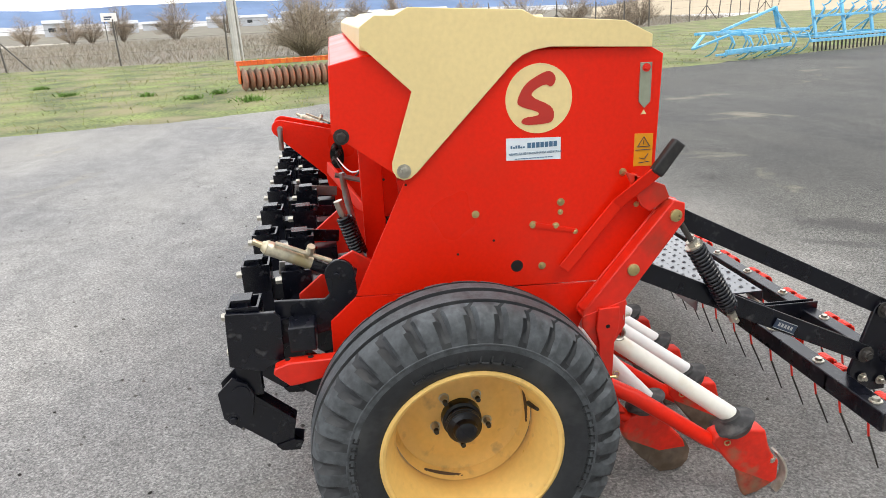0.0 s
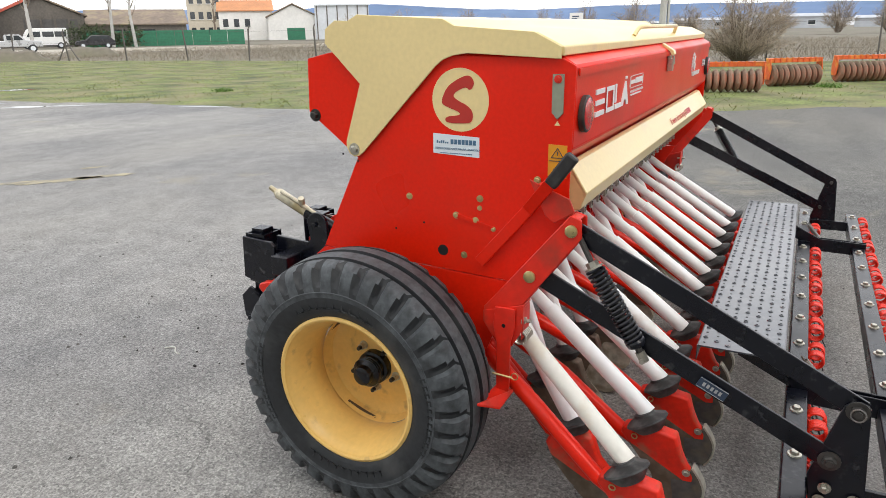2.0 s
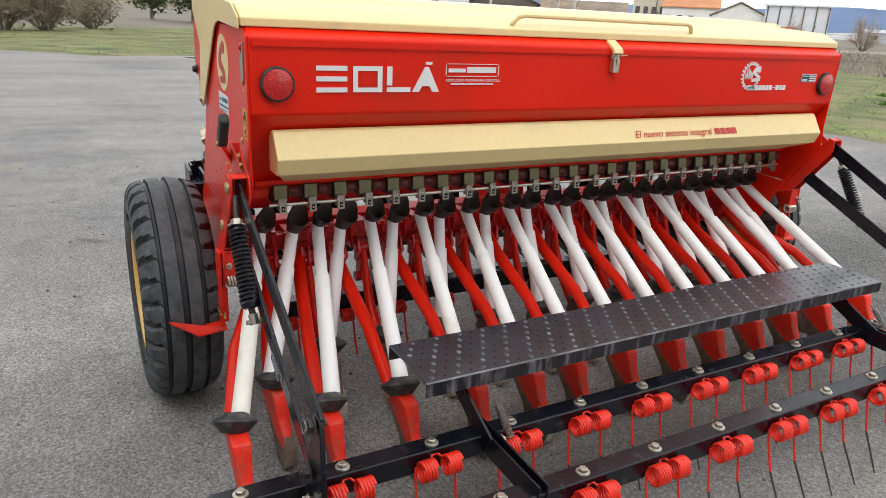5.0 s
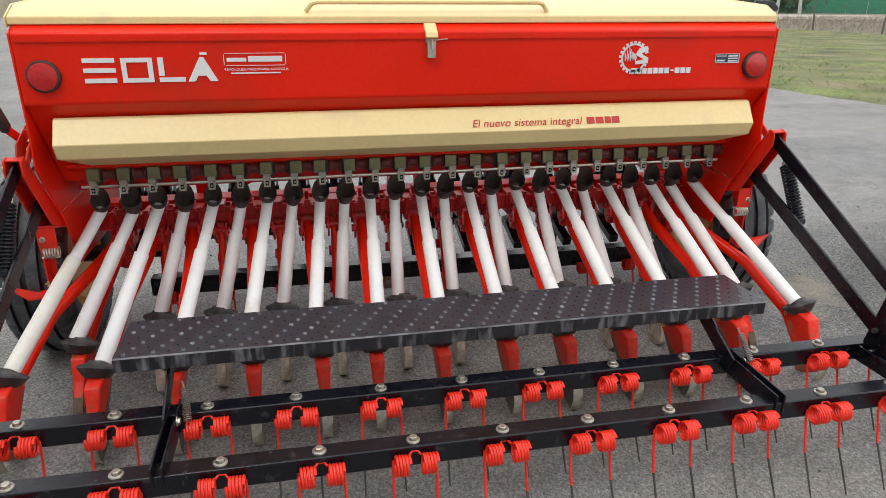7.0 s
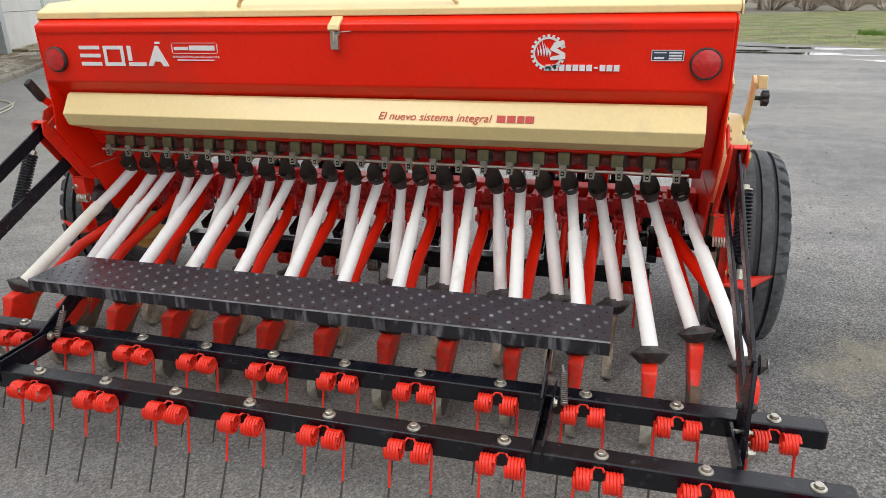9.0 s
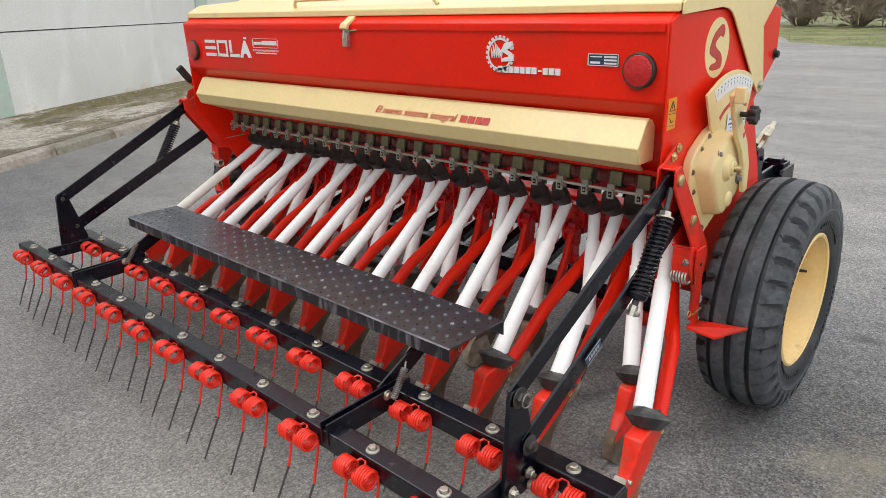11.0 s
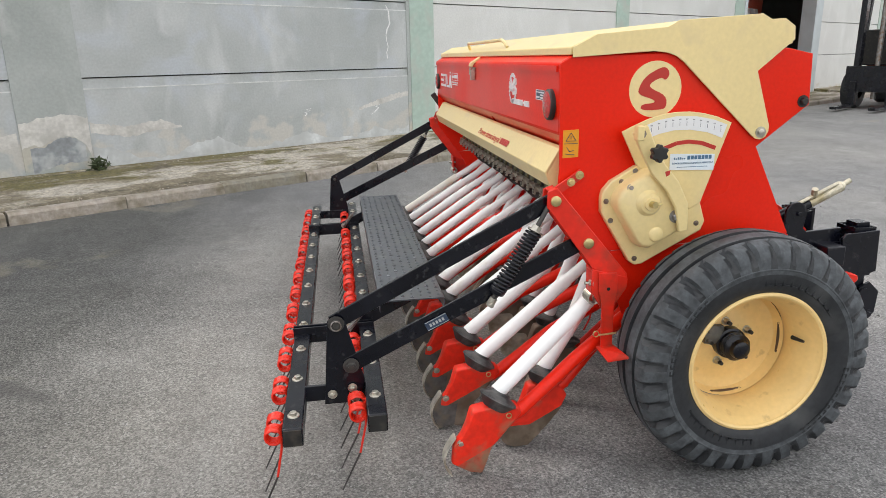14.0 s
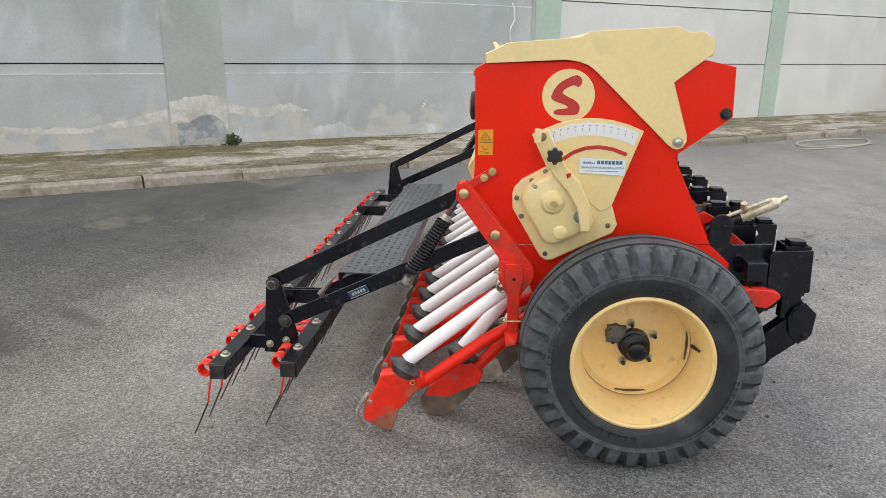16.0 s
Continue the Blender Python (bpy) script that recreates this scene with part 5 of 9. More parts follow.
# end panels
PANEL = [(-0.577, 1.325), (-0.540, 1.345), (0.195, 1.358), (0.278, 1.340), (0.286, 1.178), (0.110, 1.044), (0.262, 0.738), (-0.440, 0.711), (-0.577, 0.900), (-0.570, 1.000)]
LOWER = [(0.262, 0.735), (0.336, 0.670), (0.338, 0.570), (0.250, 0.480), (-0.330, 0.480), (-0.372, 0.590), (-0.400, 0.650), (-0.436, 0.708)]
SWIRL = [(-0.262, 1.305), (-0.230, 1.316), (-0.213, 1.293), (-0.228, 1.270), (-0.242, 1.283), (-0.278, 1.265), (-0.281, 1.250), (-0.221, 1.224), (-0.220, 1.186), (-0.244, 1.180), (-0.307, 1.180), (-0.306, 1.199), (-0.261, 1.202), (-0.260, 1.212), (-0.314, 1.229), (-0.319, 1.244), (-0.299, 1.283)]
for _ in range(2):  # round the corners of the emblem's stroke
    SWIRL = [p for a, b in zip(SWIRL, SWIRL[1:] + SWIRL[:1]) for p in ((0.75 * a[0] + 0.25 * b[0], 0.75 * a[1] + 0.25 * b[1]), (0.25 * a[0] + 0.75 * b[0], 0.25 * a[1] + 0.75 * b[1]))]
for sx in (-1, 1):
    X = sx * FACE

    def out(d):
        return X + sx * d

    panel = part("end_panel", Shape().prism(PANEL, sx * 1.326, X), RED, drill, "red sheet-steel end panel", bevel=0.0015)
    part("lower_panel", Shape().prism(LOWER, sx * 1.322, out(-0.002)), RED, panel, bevel=0.0015)
    cy, cz = (-0.260, 1.240) if sx > 0 else (-0.246, 1.230)
    part("emblem_disc", Shape().lathe([(0, 0), (0, 0.088), (0.0012, 0.088), (0.0014, 0)], (X, cy, cz), (sx, 0, 0), 56), CREAM, panel, "cream round emblem")
    swirl = [(y + 0.260 if sx > 0 else -(y + 0.260), z) for y, z in SWIRL]
    part("emblem_mark", Shape().prism([(cy + y, cz + z - 1.245) for y, z in swirl], out(0.0015), out(0.0026)), RED_PRINT, panel, smooth=0)
    dy = -0.535
    part("warning_decal", Shape().prism([(dy - 0.026, 1.032), (dy + 0.026, 1.034), (dy + 0.026, 1.122), (dy - 0.026, 1.120)], X, out(0.0012)), ORANGE, panel, "orange warning sticker")
    pict = Shape()
    for a, b in (((dy - 0.017, 1.086), (dy + 0.017, 1.086)), ((dy + 0.017, 1.086), (dy, 1.112)), ((dy, 1.112), (dy - 0.017, 1.086)), ((dy, 1.092), (dy, 1.103)), ((dy - 0.018, 1.045), (dy + 0.012, 1.042)), ((dy - 0.014, 1.066), (dy - 0.004, 1.052)), ((dy - 0.004, 1.052), (dy + 0.010, 1.056)), ((dy - 0.022, 1.0775), (dy + 0.022, 1.0775))):
        pict.bar((out(0.0014), *a), (out(0.0014), *b), 0.0016, 0.0028, (sx, 0, 0))
    part("pictogram", pict, DARK_PRINT, panel, smooth=0)
    bolts = [(0.262, 1.188 if sx > 0 else 1.168)] + ([(-0.072, 0.938), (-0.307, 0.952), (-0.306, 0.924), (-0.293, 0.885), (-0.230, 0.895), (-0.349, 0.865), (-0.255, 0.774), (-0.480, 1.021), (-0.523, 0.927)] if sx < 0 else [])
    for i, (y, z) in enumerate(bolts):
        big = i == 0
        part("bolt", Shape().hexbolt((X, y, z), (sx, 0, 0), 0.013 if big else 0.0068 if i % 3 else 0.005, 0.016 if big else 0.005), DARK_PLASTIC if big else BRASS, panel)
    part("lid_bolt", Shape().hexbolt((sx * 1.345, 0.112, 1.093 if sx > 0 else 1.072), (sx, 0, 0), 0.012, 0.008), STEEL, panel)
    if sx < 0:
        part("sight_strip", Shape().prism([(-0.515, 1.305), (-0.547, 1.305), (-0.547, 1.205), (-0.531, 1.188), (-0.515, 1.205)], X, out(0.004)), GAUGE, panel, "grey-green sight strip", bevel=0.001)
        part("sight_bolt", Shape().hexbolt((out(0.004), -0.531, 1.292), (sx, 0, 0), 0.007, 0.006), RED_FRAME, panel)
        for y, z in ((0.137, 1.091), (0.165, 1.052), (0.109, 1.033), (-0.02, 0.83), (-0.12, 0.86)):
            part("pin_hole", Shape().lathe([(0, 0), (0, 0.0035), (0.0006, 0.0035), (0.0008, 0)], (X, y, z), (sx, 0, 0), 8), HOLE, panel)
        part("sight_arrow", Shape().prism([(-0.539, 1.172), (-0.523, 1.172), (-0.531, 1.184)], X, out(0.001)), CREAM, panel, smooth=0)
        part("hole", Shape().lathe([(0, 0), (0, 0.017), (0.0008, 0.017), (0.001, 0)], (X, -0.184, 0.780), (sx, 0, 0), 24), HOLE, panel)
        part("cover_strip", Shape().prism([(-0.230, 0.902), (-0.350, 0.872), (-0.350, 0.862), (-0.230, 0.888)], X, out(0.003)), RED, panel)
    # dealer label
    ly0, ly1, lz0, lz1, lx = (-0.305, -0.158, 1.070, 1.128, X) if sx < 0 else (-0.212, -0.058, 0.985, 1.037, 1.3685)
    lab = part("dealer_label", Shape().prism([(ly0, lz0), (ly1, lz0 + 0.006 * (1 if sx < 0 else -1)), (ly1, lz1 + 0.006 * (1 if sx < 0 else -1)), (ly0, lz1)], lx, lx + sx * 0.001), BLUE_PRINT, panel, "white and pale blue label")
    w = ly1 - ly0
    lines = {}
    for a, b, c, d in [(0.08 + 0.045 * k, 0.112 + 0.045 * k, 0.62, 0.70 + 0.06 * (k in (0, 2, 3))) for k in range(6)] + [(0.385 + 0.08 * k, 0.450 + 0.08 * k, 0.60, 0.84) for k in range(7)] + [(0.16 + 0.05 * k, 0.20 + 0.05 * k, 0.12, 0.16) for k in range(14)]:
        if sx < 0:
            a, b = 1 - b, 1 - a
        lines.setdefault(round(c, 2), Shape()).box(lx + sx * 0.0009, lx + sx * 0.0016, ly0 + a * w, ly0 + b * w, lz0 + c * (lz1 - lz0), lz0 + d * (lz1 - lz0))
    for row in lines.values():
        part("print_line", row, BLUE_INK, panel, smooth=0)
    turn = Matrix(((0, 0, sx, 0), (sx, 0, 0, 0), (0, 1, 0, 0), (0, 0, 0, 1)))
    lettering("caption", "REMOLQUES-MAQUINARIA AGRICOLA", 0.0082, Matrix.Translation((lx + sx * 0.0016, (ly0 if sx > 0 else ly1) + sx * 0.05 * w, lz0 + 0.27 * (lz1 - lz0) + 0.003)) @ turn, BLUE_INK, panel)

# hopper front detail, frame and axle
part("main_beam", Shape().box(-1.32, 1.32, -0.045, 0.055, 0.535, 0.630), RED_FRAME, drill, "red box-section main beam", bevel=0.006)
part("tool_bar", Shape().box(-1.30, 1.30, -0.130, -0.070, 0.537, 0.597), RED_CAST, drill, "dark red coulter bar", bevel=0.004)
part("shaft", Shape().tube([(-1.30, -0.30, 0.845), (1.30, -0.30, 0.845)], 0.016, 10), RED_CAST, drill, "dark red metering shaft")
part("meter_rail", Shape().prism([(-0.30, 0.870), (-0.415, 0.876), (-0.415, 0.862), (-0.30, 0.800)], -1.285, 1.285), RED, drill, bevel=0.002)
part("under_tray", Shape().prism([(-0.300, 0.80), (-0.06, 0.80), (-0.06, 0.772), (-0.272, 0.748)], -1.300, 1.300), RED_CAST, drill)
part("latch_rod", Shape().tube([(-1.245, -0.428, 0.796), (1.245, -0.428, 0.796)], 0.0055, 8), STEEL, drill, "long zinc-plated rod")
for sx in (-1, 1):
    part("axle_stub", Shape().tube([(sx * 1.10, 0.008, 0.398), (sx * 1.44, 0.008, 0.398)], 0.035, 16), BLACK, drill)
    part("axle_leg", Shape().prism([(-0.06, 0.62), (0.08, 0.62), (0.06, 0.34), (-0.04, 0.34)], sx * 1.20, sx * 1.27), RED_FRAME, drill, bevel=0.004)

# wheels


def tyre_shape():
    """Three-groove implement tyre: round crown, shoulder blocks split by slanted tapering notches, ringed side walls."""
    # across the half section: (x, radius, notch depth, notch width in steps)
    half = [(0.086, 0.229, 0, 0), (0.100, 0.231, 0, 0), (0.109, 0.239, 0, 0), (0.117, 0.257, 0, 0), (0.1225, 0.283, 0, 0), (0.1245, 0.300, 0, 0), (0.1250, 0.312, 0, 0), (0.1262, 0.3135, 0, 0), (0.1262, 0.3165, 0, 0), (0.1248, 0.318, 0, 0),
            (0.1238, 0.332, 0.002, 3), (0.1228, 0.343, 0.010, 3), (0.1195, 0.358, 0.016, 3), (0.1140, 0.372, 0.017, 3), (0.1040, 0.3845, 0.016, 2), (0.0930, 0.3910, 0.013, 2), (0.0800, 0.3955, 0.008, 1), (0.0680, 0.3985, 0, 0),
            (0.0650, 0.3870, 0, 0), (0.0560, 0.3875, 0, 0), (0.0530, 0.4010, 0, 0), (0.0330, 0.4035, 0, 0), (0.0110, 0.4045, 0, 0), (0.0080, 0.3915, 0, 0), (0.0, 0.3915, 0, 0)]
    prof = [(x, r, d, w, 1) for x, r, d, w in half] + [(-x, r, d, w, -1) for x, r, d, w in reversed(half[:-1])]
    lugs, per = 33, 8
    steps = lugs * per
    jit = random.Random(21)
    skew = [jit.uniform(-0.12, 0.12) for _ in range(lugs)]
    verts, n = [], len(prof)
    for k in range(steps):
        for j, (x, r, d, w, sgn) in enumerate(prof):
            a = 2 * math.pi * (k + skew[k // per] * (k % per == 0)) / steps
            slant = sgn * (0.1262 - abs(x)) * 0.5 if d else 0.0
            phase = (k + (per // 2 if sgn < 0 else 0)) % per
            if d and phase < w:
                edge = 1.0 if w < 3 or 0 < phase < w - 1 else 0.8
                r, x = r - d * edge * 0.75, x - sgn * d * edge * 0.55
            a += slant
            verts.append((x, r * math.cos(a), max(r * math.sin(a), -0.398)))
    s = Shape()
    plain, worn = [], []
    for k in range(steps):
        for i in range(n - 1):
            f = (k * n + i, k * n + i + 1, ((k + 1) % steps) * n + i + 1, ((k + 1) % steps) * n + i)
            p, q = prof[i], prof[i + 1]
            phase = (k + (per // 2 if p[4] < 0 else 0)) % per
            notch = max(p[3], q[3]) and phase < max(p[3], q[3])
            groove = max(p[1], q[1]) > 0.38 and min(p[1], q[1]) < 0.392 and abs(p[0]) < 0.07
            (worn if min(p[1], q[1]) > 0.299 and not notch and not groove else plain).append(f)
    s.add(verts, plain)
    s.f += worn
    s.m += [1] * len(worn)
    return s


RIM = [(x, r * 0.980) for x, r in [(-0.100, 0.240), (-0.104, 0.226), (-0.085, 0.215), (-0.050, 0.196), (0.000, 0.190), (0.030, 0.196), (0.060, 0.208), (0.088, 0.216), (0.098, 0.224), (0.108, 0.226), (0.112, 0.233), (0.108, 0.241), (0.098, 0.240)]]
DISC = [(-0.049, 0.190), (-0.059, 0.187), (-0.085, 0.178), (-0.093, 0.152), (-0.087, 0.124), (-0.077, 0.104), (-0.075, 0.0)]
tyre_mesh = tyre_shape().mesh("tyre", RUBBER, WORN_RUBBER, smooth=28)
rim_mesh = Shape().lathe(RIM, seg=72).lathe(DISC, seg=72).lathe([(-0.094, 0.187), (-0.098, 0.0)], seg=48).mesh("rim", RIM_PAINT)
left_rim_mesh = rim_mesh.copy()
left_rim_mesh.materials[0] = LEFT_RIM
slot_meshes = []
slot_rust = surface("rusty_slot", (0.10, 0.06, 0.035), 0.9, bump=0.1)
for a0 in (0.35, 2.45, 4.45):
    gap = Shape()
    arc = [a0 + 0.62 * i / 10 for i in range(11)]
    w = [0.0065 * math.sin(math.pi * i / 10) + 0.0008 for i in range(11)]
    verts = [(-0.064 + 0.004, (0.185 + q * 0.8) * math.cos(a), (0.185 + q * 0.8) * math.sin(a)) for a, q in zip(arc, w)] + [(-0.064 - 0.004, (0.185 - q) * math.cos(a), (0.185 - q) * math.sin(a)) for a, q in zip(arc, w)]
    gap.add(verts, [(i, i + 1, 12 + i, 11 + i) for i in range(10)])
    slot_meshes.append(gap.mesh("rim_slot", slot_rust, smooth=0))
hub = Shape().lathe([(-0.081, 0.0), (-0.081, 0.056), (-0.052, 0.054), (-0.049, 0.046), (-0.013, 0.044), (-0.005, 0.034), (0.011, 0.030), (0.015, 0.024), (0.015, 0.0)], seg=28)
for z in (-0.039, -0.029, -0.021):
    hub.lathe([(z, 0.044), (z + 0.002, 0.0475), (z + 0.005, 0.0475), (z + 0.007, 0.044)], seg=28)
hub_mesh = hub.mesh("hub", BLACK)
nut_mesh = Shape().lathe([(0, 0.015), (0.003, 0.0145), (0.003, 0.010)], (0, 0, 0), (1, 0, 0), 14).lathe([(0.0, 0.0115), (0.018, 0.0115), (0.021, 0.0095), (0.021, 0.0072)], (0, 0, 0), (1, 0, 0), 6).lathe([(0.018, 0.0070), (0.034, 0.0066), (0.034, 0)], (0, 0, 0), (1, 0, 0), 10, 1).mesh("nut", STEEL, DARK_PLASTIC)
side_text = Shape()
rng = random.Random(3)
for a0, count, size in ((2.15, 10, 0.030), (5.35, 10, 0.030), (0.75, 12, 0.016), (3.75, 12, 0.016)):
    for i in range(count):
        a = a0 + i * (0.105 if size > 0.02 else 0.075)
        w = rng.uniform(0.6, 0.9) * (0.030 if size > 0.02 else 0.018)
        m = Matrix.Rotation(a, 4, "X") @ shift(0.1205 if size > 0.02 else 0.1240, 0, 0.278 if size > 0.02 else 0.302)
        side_text.box(-0.002, 0.0022, -w / 2, w / 2, -size / 2, -size / 2 + 0.004, m=m).box(-0.002, 0.0022, -w / 2, w / 2, size / 2 - 0.004, size / 2, m=m)
        side_text.box(-0.002, 0.0022, -w / 2, -w / 2 + 0.004, -size / 2, size / 2, m=m)
text_mesh = side_text.mesh("sidewall_relief", RUBBER, smooth=0)
for sx in (-1, 1):
    m = Matrix.Translation((sx * 1.515, 0.008, 0.398)) @ (Matrix.Identity(4) if sx > 0 else Matrix.Rotation(math.pi, 4, "Z"))
    wheel = place("wheel", rim_mesh if sx > 0 else left_rim_mesh, drill, m, "cream steel wheel with worn black tyre")
    place("tyre", tyre_mesh, wheel, None, "worn black rubber tyre with block shoulders")
    tagged(place("sidewall_relief", text_mesh, wheel, Matrix.Rotation(0.5 if sx < 0 else 0.0, 4, "X")), kind="stuff")
    for k, me in enumerate(slot_meshes):
        place("rim_slot", me, wheel, Matrix.Rotation(1.62 if sx < 0 else (-0.64, -0.44, -0.03)[k], 4, "X"))
    place("hub", hub_mesh, wheel, None, "black hub cap")
    for k in range(5):
        a = 2 * math.pi * k / 5 + (0.50 if sx > 0 else 0.94)
        place("wheel_nut", nut_mesh, wheel, Matrix.Translation((-0.077, 0.076 * math.cos(a), 0.076 * math.sin(a))))
    part("valve", Shape().tube([(0.01, 0.15, 0.10), (0.05, 0.165, 0.105)], [0.007, 0.0045], 8), DARK_PLASTIC, wheel, m=Matrix.Rotation(-0.4 if sx > 0 else -0.2, 4, "X"))
    if sx > 0:
        cast = Shape().lathe([(-0.075, 0.0), (-0.075, 0.036), (-0.053, 0.034), (-0.047, 0.020), (-0.047, 0)], (0, -0.066, 0.036), (1, 0, 0), 9)
        cast.box(-0.075, -0.055, -0.095, -0.030, 0.005, 0.065)
        cast.hexbolt((-0.055, -0.082, 0.052), (1, 0, 0), 0.009, 0.010).hexbolt((-0.055, -0.082, 0.018), (1, 0, 0), 0.009, 0.010)
        part("hub_casting", cast, GEAR_GREY, wheel, "rough grey hub casting", bevel=0.004)

# metering units, seed tubes and coulters: 25 rows
ROWS = 25
unit = Shape().box(-0.024, 0.024, -0.405, -0.335, 0.800, 0.862)
unit_mesh = unit.mesh("metering_unit", DARK_PLASTIC)
barrel_mesh = Shape().lathe([(-0.026, 0.0), (-0.026, 0.024), (-0.020, 0.027), (-0.012, 0.021), (0.012, 0.021), (0.020, 0.027), (0.026, 0.024), (0.026, 0.0)], (0.0500, -0.385, 0.832), (1, 0, 0), 14).mesh("barrel", surface("grimy_red_brown", (0.14, 0.020, 0.016), 0.5, vary=0.3, grain=60, large=12, dirt=(0.03, 0.025, 0.02), dirt_amount=0.6, dirt_scale=12, bump=0.2))
flap_mesh = Shape().prism([(-0.404, 0.862), (-0.418, 0.857), (-0.424, 0.812), (-0.418, 0.810), (-0.408, 0.845)], -0.021, 0.021).mesh("flap", OLIVE)
clip = Shape().box(-0.013, 0.013, -0.437, -0.416, 0.780, 0.812).box(-0.012, 0.012, -0.444, -0.436, 0.770, 0.802).box(-0.013, 0.013, -0.440, -0.432, 0.806, 0.818)
clip.box(-0.006, 0.006, -0.4446, -0.4435, 0.776, 0.794, 1).lathe([(0.0, 0.0042), (0.003, 0.0036), (0.003, 0.0)], (0, -0.4446, 0.785), (0, -1, 0), 6)
clip_mesh = clip.mesh("clip", STEEL, HOLE, smooth=0)
spout = Shape().lathe([(-0.006, 0.0245), (0.006, 0.0265), (0.016, 0.030), (0.032, 0.040), (0.052, 0.044), (0.058, 0.043), (0.056, 0.040)], (0, 0, 0), (0, 0, 1), 20).lathe([(0.056, 0.040), (0.034, 0.036), (0.016, 0.026), (0.008, 0.0)], (0, 0, 0), (0, 0, 1), 20, 1)
for r0, r1, z0, z1, side in ((0.0365, 0.0385, 0.034, 0.090, 1), (0.0405, 0.0425, 0.034, 0.090, 0)):  # raised back of the funnel
    ring = [(math.cos(math.pi * k / 10), math.sin(math.pi * k / 10)) for k in range(11)]
    spout.add([(r0 * c, r0 * s, z0) for c, s in ring] + [(r1 * c, r1 * s, z0 + (z1 - z0) * (0.35 + 0.65 * s)) for c, s in ring], [(k, k + 1, 12 + k, 11 + k) for k in range(10)], side)
spout_mesh = spout.mesh("spout", surface("dusty_black_rubber", (0.036, 0.032, 0.030), 0.6, vary=0.25, grain=60, large=15, dirt=(0.085, 0.074, 0.065), dirt_amount=0.4, dirt_scale=24, bump=0.1), surface("dusty_spout_lining", (0.105, 0.080, 0.068), 0.8, vary=0.2, grain=50, large=12, bump=0.1))
cap = Shape().lathe([(0.022, 0.031), (0.015, 0.034), (0.010, 0.046), (0.002, 0.064), (-0.004, 0.066), (-0.009, 0.060), (-0.030, 0.043), (-0.036, 0.036), (-0.036, 0.0)], (0, 0, 0), (0, 0, 1), 24)
cap.lathe([(0.022, 0.032), (0.020, 0.0)], (0, 0, 0), (0, 0, 1), 24)
cap_mesh = cap.mesh("rubber_cap", CAP_RUBBER)
REAR_FOOT = [(-0.892, 0.246), (-0.910, 0.190), (-0.930, 0.150), (-0.953, 0.125), (-0.960, 0.052), (-0.900, 0.014), (-0.856, 0.004), (-0.838, 0.050), (-0.826, 0.097), (-0.800, 0.128), (-0.726, 0.222), (-0.735, 0.245), (-0.790, 0.262)]


def wedge_foot(poly, top_w, low_w, z0, z1):
    """A blade whose width tapers from the top to the tip."""
    s, verts = Shape(), []
    for sgn in (-1, 1):
        for y, z in poly:
            verts.append((sgn * (low_w + (top_w - low_w) * min(1, max(0, (z - z0) / (z1 - z0)))) / 2, y, z))
    k = len(poly)
    return s.add(verts, [tuple(range(k - 1, -1, -1)), tuple(range(k, 2 * k))] + [(i, (i + 1) % k, k + (i + 1) % k, k + i) for i in range(k)])


def soiled(shape, level, low=None):
    """Cut a foot at a level: red paint above, bare soiled steel or worn paint below."""
    bm = bmesh.new()
    vs = [bm.verts.new(p) for p in shape.v]
    for f in shape.f:
        bm.faces.new([vs[k] for k in f])
    bmesh.ops.recalc_face_normals(bm, faces=bm.faces[:])
    bmesh.ops.bevel(bm, geom=bm.edges[:], offset=0.007, segments=2, affect="EDGES", profile=0.5)
    bmesh.ops.bisect_plane(bm, geom=bm.verts[:] + bm.edges[:] + bm.faces[:], plane_co=(0, -0.85, level), plane_no=(0, -0.55, 1))
    me = bpy.data.meshes.new("coulter_foot")
    me.materials.append(RED_MUD)
    me.materials.append(low or SOIL_STEEL)
    for f in bm.faces:
        m = f.calc_center_median()
        f.smooth = len(f.verts) < 8
        f.material_index = 1 if (m.z - level) - 0.55 * (m.y + 0.85) < 0 else 0
    bmesh.ops.recalc_face_normals(bm, faces=bm.faces[:])
    bm.to_mesh(me)
    bm.free()
    return me


rear_foot_mesh = soiled(wedge_foot(REAR_FOOT, 0.052, 0.022, 0.07, 0.25), 0.142)
outer_foot_mesh = soiled(wedge_foot(REAR_FOOT, 0.056, 0.024, 0.05, 0.25), 0.095, surface("paint_worn_to_soil", (0.52, 0.055, 0.025), 0.7, vary=0.3, grain=60, large=14, dirt=(0.27, 0.175, 0.105), dirt_amount=0.78, dirt_scale=20, bump=0.4))
FRONT_FOOT = [(-0.662, 0.240), (-0.690, 0.165), (-0.738, 0.115), (-0.757, 0.075), (-0.750, 0.030), (-0.705, 0.010), (-0.655, 0.014), (-0.595, 0.065), (-0.545, 0.130), (-0.520, 0.190), (-0.540, 0.225), (-0.590, 0.250)]
front_foot_mesh = soiled(wedge_foot([(y, z) for y, z in FRONT_FOOT], 0.046, 0.020, 0.02, 0.24), 0.235)
outer_front_mesh = soiled(wedge_foot(FRONT_FOOT, 0.050, 0.024, 0.02, 0.24), -0.020)
arc = [(-0.938 - 0.050 * math.sin(0.25 + 2.35 * k / 10), 0.152 - 0.0142 * k) for k in range(11)]
shoe = Shape().prism(arc + [(y + 0.006, z - 0.002) for y, z in arc[::-1]], -0.017, 0.017)
rear_shoe_mesh = shoe.mesh("wear_flap", surface("dusty_flap_steel", (0.52, 0.49, 0.42), 0.5, metal=0.3, vary=0.25, grain=40, large=18, dirt=(0.24, 0.19, 0.13), dirt_amount=0.35, dirt_scale=16, bump=0.2))
